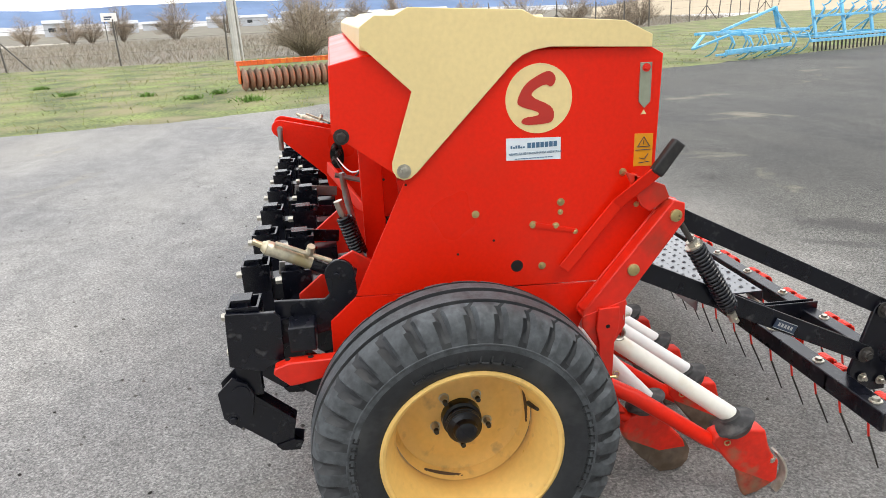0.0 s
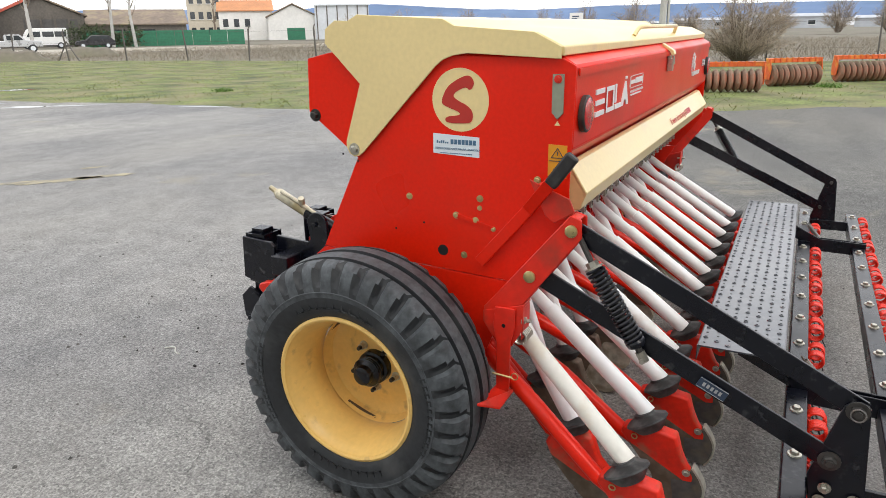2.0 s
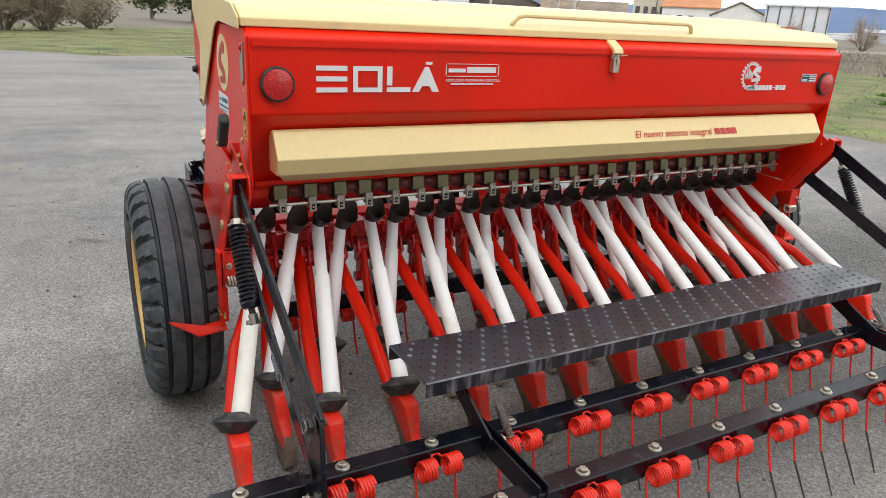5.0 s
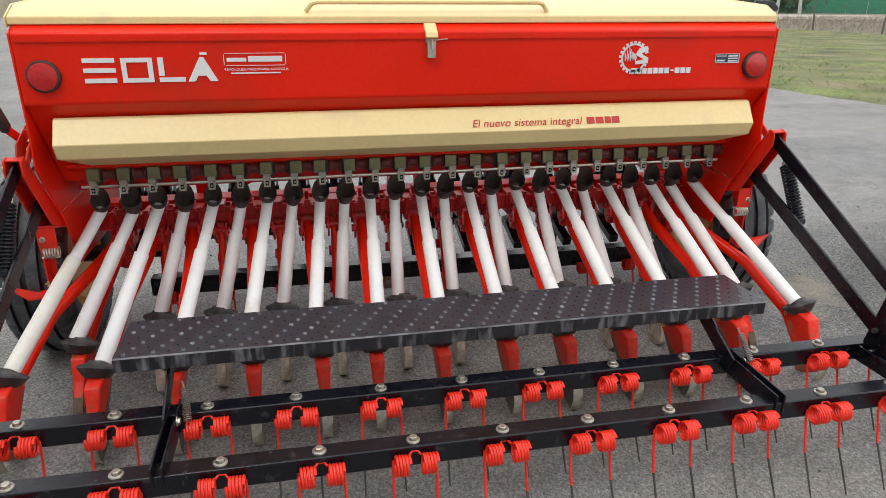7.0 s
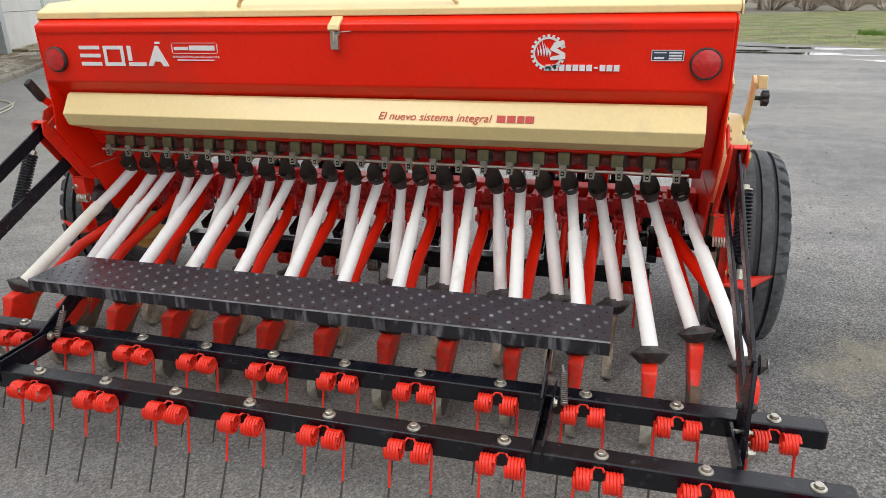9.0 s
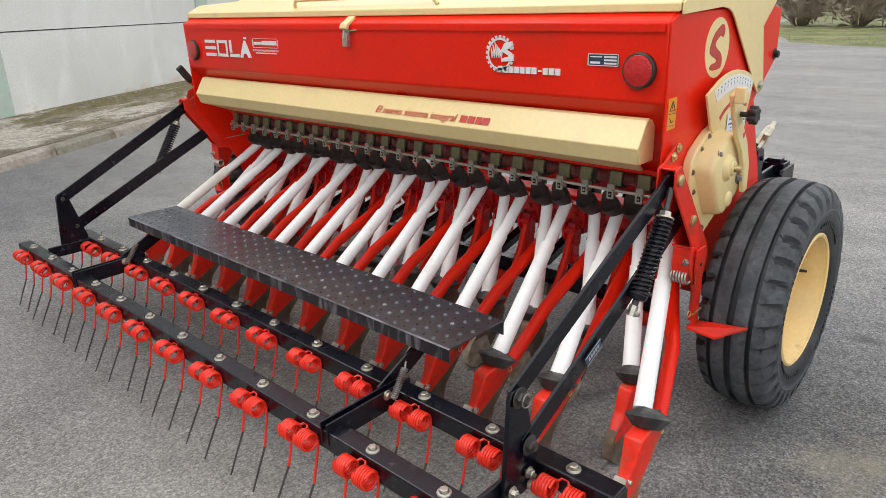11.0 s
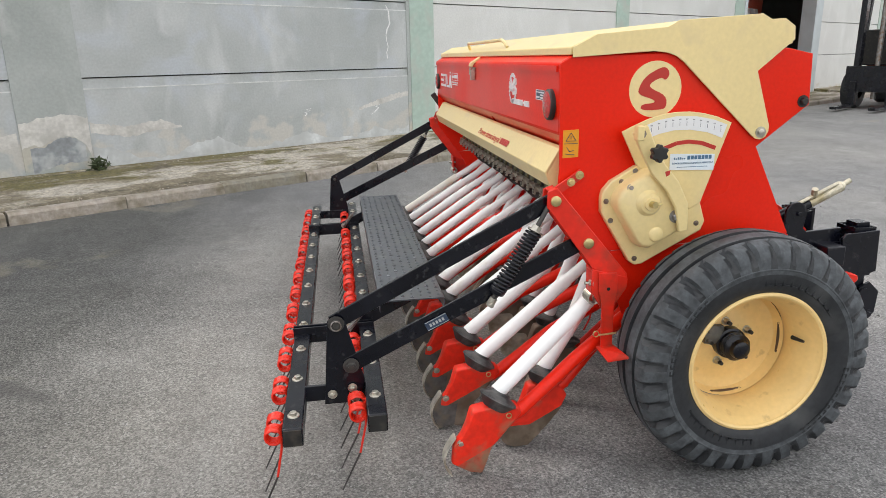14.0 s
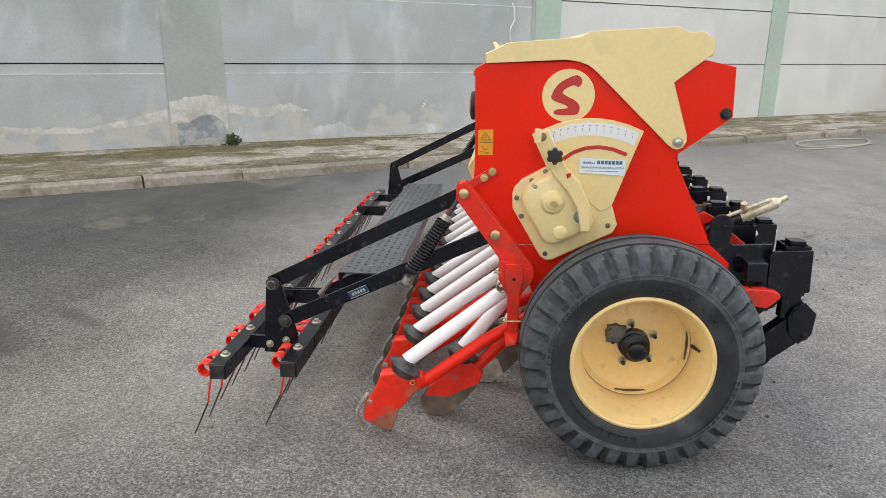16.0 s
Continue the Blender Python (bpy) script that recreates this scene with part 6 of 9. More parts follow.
boot_mesh = Shape().prism([(y + 0.008, z) for y, z in arc[1:]] + [(-0.900, 0.020), (-0.885, 0.110), (-0.915, 0.140)], -0.0145, 0.0145).mesh("seed_boot", surface("dull_grey_boot_steel", (0.115, 0.110, 0.105), 0.55, metal=0.3, vary=0.3, grain=40, large=18, dirt=(0.20, 0.16, 0.11), dirt_amount=0.35, dirt_scale=14, bump=0.3))
front_shoe = Shape().prism([(-0.702, 0.150), (-0.742, 0.112), (-0.761, 0.075), (-0.756, 0.034), (-0.738, 0.014), (-0.712, 0.004), (-0.662, 0.006), (-0.615, 0.050), (-0.640, 0.115)], -0.016, 0.016)
front_shoe_mesh = front_shoe.mesh("wear_shoe", SOIL_STEEL)
pale_shoe_mesh = front_shoe.mesh("wear_shoe", surface("dusty_shoe_steel", (0.50, 0.455, 0.37), 0.6, metal=0.15, vary=0.25, grain=40, large=18, dirt=(0.22, 0.17, 0.11), dirt_amount=0.4, dirt_scale=16, bump=0.2))
clamp = Shape().box(-0.044, 0.044, -0.238, -0.142, 0.548, 0.644).box(-0.022, 0.022, -0.275, -0.225, 0.485, 0.560).lathe([(-0.040, 0.0), (-0.040, 0.022), (0.040, 0.022), (0.040, 0.0)], (0, -0.245, 0.580), (1, 0, 0), 12)
clamp.box(-0.012, 0.012, -0.250, -0.160, 0.635, 0.662).hexbolt((0.0, -0.236, 0.615), (0, -1, 0), 0.010, 0.010)
clamp.box(-0.020, 0.020, -0.262, -0.215, 0.520, 0.575).hexbolt((0.020, -0.240, 0.548), (1, 0, 0), 0.010, 0.008)
for e in (-1, 1):  # U-bolt legs with nuts, cheeks and a pivot boss on each clamp
    clamp.tube([(e * 0.034, -0.246, 0.640), (e * 0.034, -0.246, 0.552)], 0.0065, 6).hexbolt((e * 0.034, -0.246, 0.640), (0, 0, 1), 0.012, 0.012).hexbolt((e * 0.034, -0.250, 0.590), (0, -1, 0), 0.010, 0.012)
    clamp.prism([(-0.300, 0.530), (-0.288, 0.585), (-0.240, 0.612), (-0.225, 0.540), (-0.262, 0.486)], e * 0.026, e * 0.034)
clamp.lathe([(-0.044, 0.0), (-0.044, 0.016), (0.044, 0.016), (0.044, 0.0)], (0, -0.272, 0.535), (1, 0, 0), 12).prism([(-0.250, 0.644), (-0.160, 0.644), (-0.175, 0.690), (-0.205, 0.690)], -0.007, 0.007)
clamp_mesh = clamp.mesh("clamp", RED_CAST)
front_clamp = Shape().box(-0.040, 0.040, -0.236, -0.144, 0.546, 0.646).box(-0.014, 0.014, -0.272, -0.225, 0.425, 0.590).lathe([(-0.026, 0.0), (-0.026, 0.021), (0.026, 0.021), (0.026, 0.0)], (0, -0.250, 0.432), (1, 0, 0), 12)
front_clamp.box(-0.018, 0.018, -0.250, -0.160, 0.640, 0.662).hexbolt((0.0, -0.236, 0.618), (0, -1, 0), 0.012, 0.014).lathe([(-0.034, 0.0), (-0.034, 0.019), (0.034, 0.019), (0.034, 0.0)], (0, -0.264, 0.556), (1, 0, 0), 12)
for e in (-1, 1):
    front_clamp.prism([(-0.292, 0.540), (-0.280, 0.590), (-0.238, 0.600), (-0.238, 0.500), (-0.262, 0.500)], e * 0.019, e * 0.027).hexbolt((e * 0.030, -0.240, 0.575), (0, -1, 0), 0.009, 0.012).hexbolt((e * 0.030, -0.200, 0.646), (0, 0, 1), 0.010, 0.012)
front_clamp_mesh = front_clamp.mesh("clamp", RED_CAST)
ring_mesh = Shape().coil((0, -0.772, 0.222), (0.002, -0.772, 0.222), 0.0085, 0.0020, 1.0, 12, 5).mesh("ring_pin", BRASS)
jig = random.Random(11)
for i in range(ROWS):
    xt, xc, rear = 0.1003 * (i - 12), 0.1160 * (i - 12) - 0.005, i % 2 == 0
    u = place("metering_unit", unit_mesh, drill, shift(xt), "brown-black plastic seed metering unit")
    place("flap", flap_mesh, u, Matrix.Rotation(jig.uniform(-0.02, 0.02), 4, "Z"), "greenish plated shutter")
    place("barrel", barrel_mesh, u, None, "dark red roller barrel")
    place("clip", clip_mesh, u, shift(jig.uniform(-0.002, 0.002)), "zinc-plated clip")
    if i in (0, 24):
        xc = math.copysign(1.442, xc)
    if not rear:
        xc = math.copysign(1.300, xc) if i in (1, 23) else 0.1155 * (i - 12) - 0.006
    outer_front = i in (1, 23)
    top = Vector((xt * 1.032, -0.264, 0.666)) if rear else Vector((xt * 1.022, -0.265, 0.655)) if outer_front else Vector((xt * 1.037, -0.250, 0.650))
    end = Vector((xc, -0.800 if rear else -0.602 if outer_front else -0.428, 0.284))
    back = 0.0 if rear or outer_front else 0.174
    top += Vector((jig.uniform(-0.004, 0.004), jig.uniform(-0.004, 0.004), jig.uniform(-0.004, 0.004)))
    d = (end - top).normalized()
    split = top.lerp(end, jig.uniform(0.36, 0.44))
    old = i == 0
    lower = Shape().tube([split - d * 0.05, split - d * 0.045, end - d * 0.006, end], [0.0, 0.0258, 0.0268, 0.0268], 18)
    tube = part("seed_tube", lower, OLD_PIPE if old else WHITE_PIPE, drill, "telescopic white plastic seed tube")
    sag = top.lerp(split, 0.5) + Vector((0, 0, -0.004))
    part("upper_tube", Shape().tube([top, sag, split], [0.0220, 0.0215, 0.0215], 18), WHITE_PIPE, tube)
    mouth = Vector((xt, -0.372 if rear else -0.362, 0.800)) - top
    lean = (mouth.normalized() + Vector((0, -0.12, 0))).normalized()
    q = Vector((0, 0, 1)).rotation_difference(lean).to_matrix().to_4x4()
    place("spout", spout_mesh, tube, Matrix.Translation(top - lean * 0.004) @ q @ Matrix.Diagonal((0.80, 0.80, 1.20, 1) if rear else (0.86, 0.86, 1.40, 1)), "black rubber spout")
    # coulter
    foot_mesh = (outer_foot_mesh if i in (0, 24) else rear_foot_mesh) if rear else outer_front_mesh if outer_front else front_foot_mesh
    c = place("coulter", foot_mesh, drill, shift(xc, back, 0) @ Matrix.Rotation(jig.uniform(-0.03, 0.03), 4, "Z"), "red coulter with soil-stained steel shoe")
    place("wear_flap" if rear else "wear_shoe", rear_shoe_mesh if rear else front_shoe_mesh if outer_front else pale_shoe_mesh, c, None, "soil-worn steel plate")
    if rear:
        for e in (-1, 1):
            part("foot_bolt", Shape().hexbolt((e * 0.016, -0.930, 0.132), (e, 0, 0), 0.008, 0.008), STEEL, c)
        for e in (-1, 1):
            place("ring_pin", ring_mesh, c, shift(e * 0.031, 0, 0), "brass-coloured ring pin")
        if 0 < i < 24:
            place("seed_boot", boot_mesh, c, None, "dull grey steel seed boot")
    tilt = Vector((0, 0, 1)).rotation_difference((-d * 0.75 + Vector((0, 0, 0.6))).normalized()).to_matrix().to_4x4()
    place("rubber_cap", cap_mesh, c, shift(0, end.y - back, end.z - 0.012) @ tilt, "black rubber boot cap")
    xb = max(-1.20, min(1.20, xc * 0.92 if abs(xc) > 1.1 else xc))
    y0, z0 = (-0.755, 0.205) if rear else (-0.560, 0.215)
    if rear or outer_front:
        mid = (0.0 if abs(xc) < 1.15 else (xb - xc) * 0.25, -0.520 if rear else -0.430, 0.355 if rear else 0.330)
        arm = [(0, y0 - 0.03, z0 - 0.02), (0, y0 + 0.03, z0 + 0.015), mid, ((xb - xc) * 0.75, -0.270, 0.460), (xb - xc, -0.160, 0.534)]
        width = [0.021, 0.022, 0.0235, 0.0245, 0.021]
    else:
        arm = [(0, -0.590, 0.195), (0, -0.530, 0.230), (0, -0.440, 0.320), (0, -0.385, 0.430), (0, -0.350, 0.530)]
        width = [0.021, 0.022, 0.019, 0.016, 0.014]
    part("coulter_arm", Shape().tube(arm, width, 14), RED, c, "red tubular coulter arm")
    place("clamp", clamp_mesh if rear else front_clamp_mesh, c, shift(xb - xc, 0.085 - back, -0.028))
    if rear and 0 < i < 24:
        part("pressure_link", Shape().bar((0, 0.01, 0.446), (0, -0.205, 0.384), 0.040, 0.038), BLACK, c, "black pressure link", bevel=0.005)

# harrow frame
for side, y, zt, half in (("front", -1.200, 0.327, 1.592), ("rear", -1.452, 0.312, 1.606)):
    beam = part("harrow_beam", Shape().box(-half, half, y - 0.030, y + 0.030, zt - 0.060, zt), BLACK, drill, "black square harrow beam", bevel=0.004)
    for sx in (-1, 1):
        part("beam_end", Shape().box(sx * half, sx * (half + 0.004), y - 0.026, y + 0.026, zt - 0.056, zt - 0.004), DARK_PLASTIC, beam)
    beam["span"] = half
tine = Shape()
for sgn in (-1, 1):
    a, b = (sgn * 0.0155, 0, 0), (sgn * 0.058, 0, 0)
    tine.coil(a, b, 0.0250, 0.0044, 5.0, 14, 6, 0, start=math.pi / 2)
    leg = [(sgn * 0.058, 0.0245, 0.0), (sgn * 0.059, 0.022, -0.030), (sgn * 0.059, 0.000, -0.130)]
    tine.tube(leg, 0.0038, 6, 0)
    tine.tube([(sgn * 0.059, 0.0, -0.130), (sgn * 0.060, -0.030, -0.190), (sgn * 0.061, -0.062, -0.256)], [0.0036, 0.0034, 0.0026], 6, 1)
tine.tube([(-0.0155, 0.020, 0.014), (-0.008, 0.030, 0.020), (0.008, 0.030, 0.020), (0.0155, 0.020, 0.014)], 0.0038, 6, 0)
tine_mesh = tine.mesh("spring_tine", RED_TINE, DARK_WIRE, smooth=60)
cap_bolt = Shape().lathe([(0, 0), (0, 0.019), (0.003, 0.018), (0.004, 0.012)], (0, 0, 0), (0, 0, 1), 18).hexbolt((0, 0, 0.003), (0, 0, 1), 0.0115, 0.010, False)
cap_bolt_mesh = cap_bolt.mesh("beam_bolt", STEEL)
for ob in [o for o in drill.children if o.name.startswith("harrow_beam")]:
    front = ob["span"] < 1.60
    y, zt = (-1.200, 0.327) if front else (-1.452, 0.312)
    del ob["span"]
    for k in range(13):
        x = (-0.030 if front else 0.029) + 0.2495 * (k - 6)
        place("beam_bolt", cap_bolt_mesh, ob, Matrix.Translation((x, y, zt)) @ Matrix.Rotation(jig.uniform(0, 1), 4, "Z"))
        place("spring_tine", tine_mesh, ob, Matrix.Translation((x + jig.uniform(-0.004, 0.004), y - 0.058, zt - 0.036)) @ Matrix.Rotation(jig.uniform(-0.05, 0.05), 4, "X") @ Matrix.Rotation(jig.uniform(-0.03, 0.03), 4, "Z"), "red double spring tine with worn tips")
for sx in (-1, 1):
    x = sx * 1.376
    arm = part("harrow_arm", Shape().bar((x, -0.590, 0.912), (x - sx * 0.006, -1.322, 0.540), 0.010, 0.052), BLACK, drill, "black flat-bar harrow arm", bevel=0.002)
    arm = part("harrow_arm", Shape().bar((x - sx * 0.012, -0.480, 0.768), (x, -1.280, 0.392), 0.010, 0.056), BLACK, drill, "black flat-bar harrow arm", bevel=0.002)
    part("nameplate", Shape().bar((x + sx * 0.0065, -1.022, 0.507), (x + sx * 0.0065, -0.952, 0.540), 0.002, 0.030), DARK_PRINT, arm)
    def on_arm(u, v):
        return (x + sx * 0.0078, -1.022 + 0.070 * u - 0.013 * (v - 0.5), 0.507 + 0.033 * u + 0.028 * (v - 0.5))
    bars = Shape()
    for k in range(5):
        bars.bar(on_arm(0.17 + 0.145 * k, 0.5), on_arm(0.26 + 0.145 * k, 0.5), 0.001, 0.011)
    for v in (0.06, 0.94):
        bars.bar(on_arm(0.0, v), on_arm(1.0, v), 0.001, 0.0016)
    part("nameplate_bars", bars, surface("grey_plate_print", (0.42, 0.42, 0.42), 0.5, vary=0.05, bump=0.0), arm, smooth=0)
    plate = part("harrow_bracket", Shape().prism([(-1.338, 0.548), (-1.328, 0.562), (-1.296, 0.562), (-1.282, 0.548), (-1.228, 0.340), (-1.240, 0.262), (-1.362, 0.262)], x - sx * 0.008, x + sx * 0.004), BLACK, drill, "black steel plate bracket", bevel=0.002)
    for y, z, r in ((-1.310, 0.543, 0.017), (-1.270, 0.396, 0.017), (-1.335, 0.300, 0.010), (-1.270, 0.318, 0.010), (-1.262, 0.280, 0.010)):
        part("bracket_bolt", Shape().hexbolt((x + sx * 0.010, y, z), (sx, 0, 0), r, 0.014).tube([(x - sx * 0.02, y, z), (x + sx * 0.03, y, z)], r * 0.55, 8), STEEL if r < 0.015 else DARK_WIRE, plate)
    part("pin_ring", Shape().coil((x + sx * 0.028, -1.310, 0.543), (x + sx * 0.032, -1.310, 0.543), 0.016, 0.002, 1.2, 14, 5), BARE, plate)
    part("cross_strap", Shape().box(x - sx * 0.020 - 0.006, x - sx * 0.020 + 0.006, -1.424, -1.170, 0.268, 0.322), BLACK, drill, bevel=0.002)
    # inner struts that carry the footboard
    xs = sx * 0.868
    strut = Shape().bar((xs - 0.013, -1.486, 0.306), (xs - 0.013, -1.172, 0.312), 0.006, 0.066).bar((xs + 0.013, -1.486, 0.306), (xs + 0.013, -1.172, 0.312), 0.006, 0.066)
    strut.bar((xs, -1.482, 0.277), (xs, -1.172, 0.283), 0.030, 0.006).bar((xs - 0.018, -1.262, 0.318), (xs - 0.018, -1.030, 0.432), 0.008, 0.058)
    part("board_strut", strut, BLACK, drill, "black channel strut", bevel=0.002)
    part("strut_bolt", Shape().hexbolt((xs + 0.017, -1.268, 0.330), (1, 0, 0), 0.010, 0.010), STEEL, drill)
    part("return_spring", Shape().coil((xs + 0.046, -1.272, 0.330), (xs + 0.036, -1.212, 0.400), 0.0095, 0.0022, 16, 10, 5).tube([(xs + 0.036, -1.212, 0.398), (xs + 0.030, -1.200, 0.416)], 0.003, 6), BARE, drill, "thin steel return spring")
    # spring strut between the arms
    t0, t1, t2, t3 = Vector((sx * 1.389, -0.622, 0.888)), Vector((sx * 1.398, -0.668, 0.812)), Vector((sx * 1.396, -0.786, 0.624)), Vector((sx * 1.392, -0.810, 0.576))
    damper = part("spring_strut", Shape().tube([t0, t1 + (t2 - t1) * 0.02], 0.0080, 10).tube([t1, t2], 0.0125, 12).tube([t2, t3], 0.0095, 10), DARK_WIRE, drill, "black coil-spring strut")
    part("coil_spring", Shape().coil(t1, t2, 0.0230, 0.0046, 18, 14, 7), BLACK, damper, "black compression spring")
    part("collar", Shape().tube([t1 + (t0 - t1) * 0.00, t1 + (t0 - t1) * 0.05], 0.026, 18).tube([t1 + (t0 - t1) * 0.05, t1 + (t0 - t1) * 0.22], 0.017, 6), STEEL, damper, "zinc-plated collar")
    part("spring_seat", Shape().tube([t2 + (t1 - t2) * 0.02, t2, t2 + (t3 - t2) * 0.22, t2 + (t3 - t2) * 0.30], [0.024, 0.027, 0.024, 0.016], 16), BLACK, damper)
    part("clevis", Shape().tube([t3 - (t3 - t2) * 0.42, t3 + (t3 - t2) * 0.15], 0.0135, 8).tube([t3 - Vector((0.022, 0, 0)), t3 + Vector((0.022, 0, 0))], 0.007, 8), STEEL, damper, "zinc-plated clevis")

# footboard
BX0, BX1, BY0, BY1, BZ = -1.025, 1.025, -1.152, -0.905, 0.478
prof = [(BY0, BZ - 0.044), (BY0, BZ - 0.004), (BY0 + 0.004, BZ), (BY1 - 0.004, BZ), (BY1, BZ - 0.004), (BY1, BZ - 0.050), (BY1 - 0.003, BZ - 0.050), (BY1 - 0.003, BZ - 0.005), (BY0 + 0.003, BZ - 0.005), (BY0 + 0.003, BZ - 0.044)]
sheet_steel = Shape().prism(prof, BX0, BX1)
for k, slot_k in ((2, 1), (3, 2), (5, 2)):
    sheet_steel.m[k] = slot_k
board = part("footboard", sheet_steel, BOARD, drill, "black perforated steel footboard with worn edges", smooth=0)
board.data.materials.append(FLANGE_WEAR)
board.data.materials.append(EDGE_WEAR)
for p_face, k in zip(board.data.polygons, sheet_steel.m):
    p_face.material_index = k
studs, holes = Shape(), Shape()
for r in range(7):
    for k in range(50):
        x, y = BX0 + 0.026 + 0.0405 * k + (0.020 if r % 2 else 0.0), BY0 + 0.022 + 0.0345 * r
        if x < BX1 - 0.012 and (k + r // 2) % 2:
            holes.lathe([(0.0, 0.0), (0.0, 0.0040), (0.0006, 0.0040), (0.0006, 0.0)], (x, y, BZ), (0, 0, 1), 8)
        elif x < BX1 - 0.012:
            studs.lathe([(0.0, 0.0082), (0.0024, 0.0068)], (x, y, BZ), (0, 0, 1), 10).lathe([(0.0024, 0.0068), (0.0038, 0.0054), (0.0036, 0.0040), (0.0012, 0.0030), (0.0010, 0.0)], (x, y, BZ), (0, 0, 1), 10, jig.choice((1, 1, 1, 1, 1, 1, 1, 2)))
tread = tagged(new("tread_studs", studs.mesh("tread_studs", BOARD, STUD_WEAR, STUD_BRIGHT)), kind="stuff")
tread.parent = board
tagged(part("drain_holes", holes, HOLE, board, smooth=0), kind="stuff")

# side brackets, hangers and scrapers
for sx in (-1, 1):
    def X(d):
        return sx * d

    side = [(-0.631, 0.890), (-0.629, 0.940), (-0.598, 0.950), (-0.352, 0.652), (-0.350, 0.628), (-0.472, 0.676)]
    br = Shape().prism(side, X(1.346), X(1.353)).prism(side, X(1.397), X(1.404))
    br.prism([(-0.622, 0.941), (-0.599, 0.948), (-0.354, 0.651), (-0.362, 0.646), (-0.603, 0.938), (-0.620, 0.934)], X(1.3535), X(1.3965))
    bracket = part("side_bracket", br, RED_FRAME, drill, "red folded steel side bracket", bevel=0.003)
    base = Shape().prism([(-0.474, 0.676), (-0.350, 0.640), (-0.350, 0.606), (-0.394, 0.540), (-0.440, 0.540), (-0.474, 0.600)], X(1.398), X(1.405))
    base.prism([(-0.472, 0.674), (-0.352, 0.639), (-0.352, 0.631), (-0.472, 0.666)], X(1.340), X(1.3995)).prism([(-0.472, 0.665), (-0.466, 0.663), (-0.466, 0.560), (-0.472, 0.602)], X(1.345), X(1.3995))
    part("bracket_base", base, RED_FRAME, bracket, bevel=0.002)
    for y, z in ((-0.603, 0.908), (-0.490, 0.764)):
        part("pivot_pin", Shape().lathe([(0, 0.017), (0.006, 0.017), (0.008, 0.014), (0.008, 0)], (X(1.404), y, z), (sx, 0, 0), 24), BRASS, bracket)
    ear = Shape().bar((X(1.345), -0.592, 0.922), (X(1.345), -0.498, 0.984), 0.008, 0.030, (0, 0, 1))
    part("ear", ear, RED_FRAME, bracket, bevel=0.002)
    for y, z in ((-0.536, 0.956), (-0.508, 0.978)):
        part("ear_bolt", Shape().hexbolt((X(1.350), y, z), (sx, 0, 0), 0.009, 0.008), BRASS, bracket)
    hang = Shape().prism([(-0.452, 0.662), (-0.392, 0.662), (-0.386, 0.600), (-0.396, 0.560), (-0.397, 0.395), (-0.437, 0.395), (-0.440, 0.560), (-0.452, 0.600)], X(1.408), X(1.416))
    hang.prism([(-0.450, 0.660), (-0.394, 0.660), (-0.394, 0.654), (-0.450, 0.654)], X(1.406), X(1.4095)).prism([(-0.403, 0.555), (-0.399, 0.555), (-0.399, 0.402), (-0.403, 0.402)], X(1.385), X(1.4095))
    hanger = part("scraper_hanger", hang, RED_FRAME, drill, "red wheel scraper hanger", bevel=0.002)
    sb = Shape()
    lo = [(X(1.400), -0.446, 0.392), (X(1.400), -0.392, 0.398), (X(1.500), -0.380, 0.386), (X(1.575), -0.408, 0.428), (X(1.490), -0.440, 0.380)]
    sb.add([(x, y, z) for x, y, z in lo] + [(x, y, z + 0.007) for x, y, z in lo], [(0, 1, 2, 3, 4), (9, 8, 7, 6, 5)] + [(k, (k + 1) % 5, 5 + (k + 1) % 5, 5 + k) for k in range(5)])
    part("scraper_blade", sb, RED_FRAME, hanger, "red pointed scraper blade", smooth=0)
    part("scraper_spring", Shape().coil((X(1.345), -0.461, 0.570), (X(1.400), -0.461, 0.570), 0.019, 0.0036, 6, 14, 6), STEEL, hanger, "zinc-plated coil spring")
    part("adjuster_bolt", Shape().tube([(X(1.390), -0.445, 0.624), (X(1.390), -0.492, 0.624)], 0.006, 8).hexbolt((X(1.390), -0.468, 0.624), (0, -1, 0), 0.011, 0.010), STEEL, hanger, "zinc-plated adjuster bolt")
    part("cotter", Shape().coil((X(1.406), -0.452, 0.447), (X(1.409), -0.452, 0.447), 0.010, 0.002, 1.0, 12, 5).tube([(X(1.4175), -0.448, 0.447), (X(1.4175), -0.386, 0.450)], 0.0035, 6), BRASS, hanger)
    part("hole", Shape().lathe([(0, 0), (0, 0.006), (0.0008, 0.006), (0.001, 0)], (X(1.416), -0.419, 0.607), (sx, 0, 0), 12), HOLE, hanger)

# adjusting lever on one end
lev = Shape().bar((-1.350, -0.312, 0.764), (-1.350, -0.462, 0.940), 0.006, 0.034, (0, 0.7, 0.6)).bar((-1.350, -0.458, 0.936), (-1.405, -0.540, 1.030), 0.006, 0.034, (0, 0.7, 0.6))
lever = part("depth_lever", lev, RED, drill, "red lever with black rubber grip", bevel=0.002)
part("grip", Shape().bar((-1.402, -0.540, 1.026), (-1.404, -0.600, 1.108), 0.026, 0.036, (0, 0.7, 0.6)), BOOT, lever, "black rubber grip", bevel=0.006)
quad = Shape().prism([(-0.470, 1.030), (-0.585, 0.985), (-0.600, 0.950), (-0.545, 0.915), (-0.520, 0.930)], -1.372, -1.366).bar((-1.345, -0.500, 0.990), (-1.372, -0.500, 0.990), 0.010, 0.06)
part("lever_plate", quad, RED_FRAME, lever, bevel=0.002)

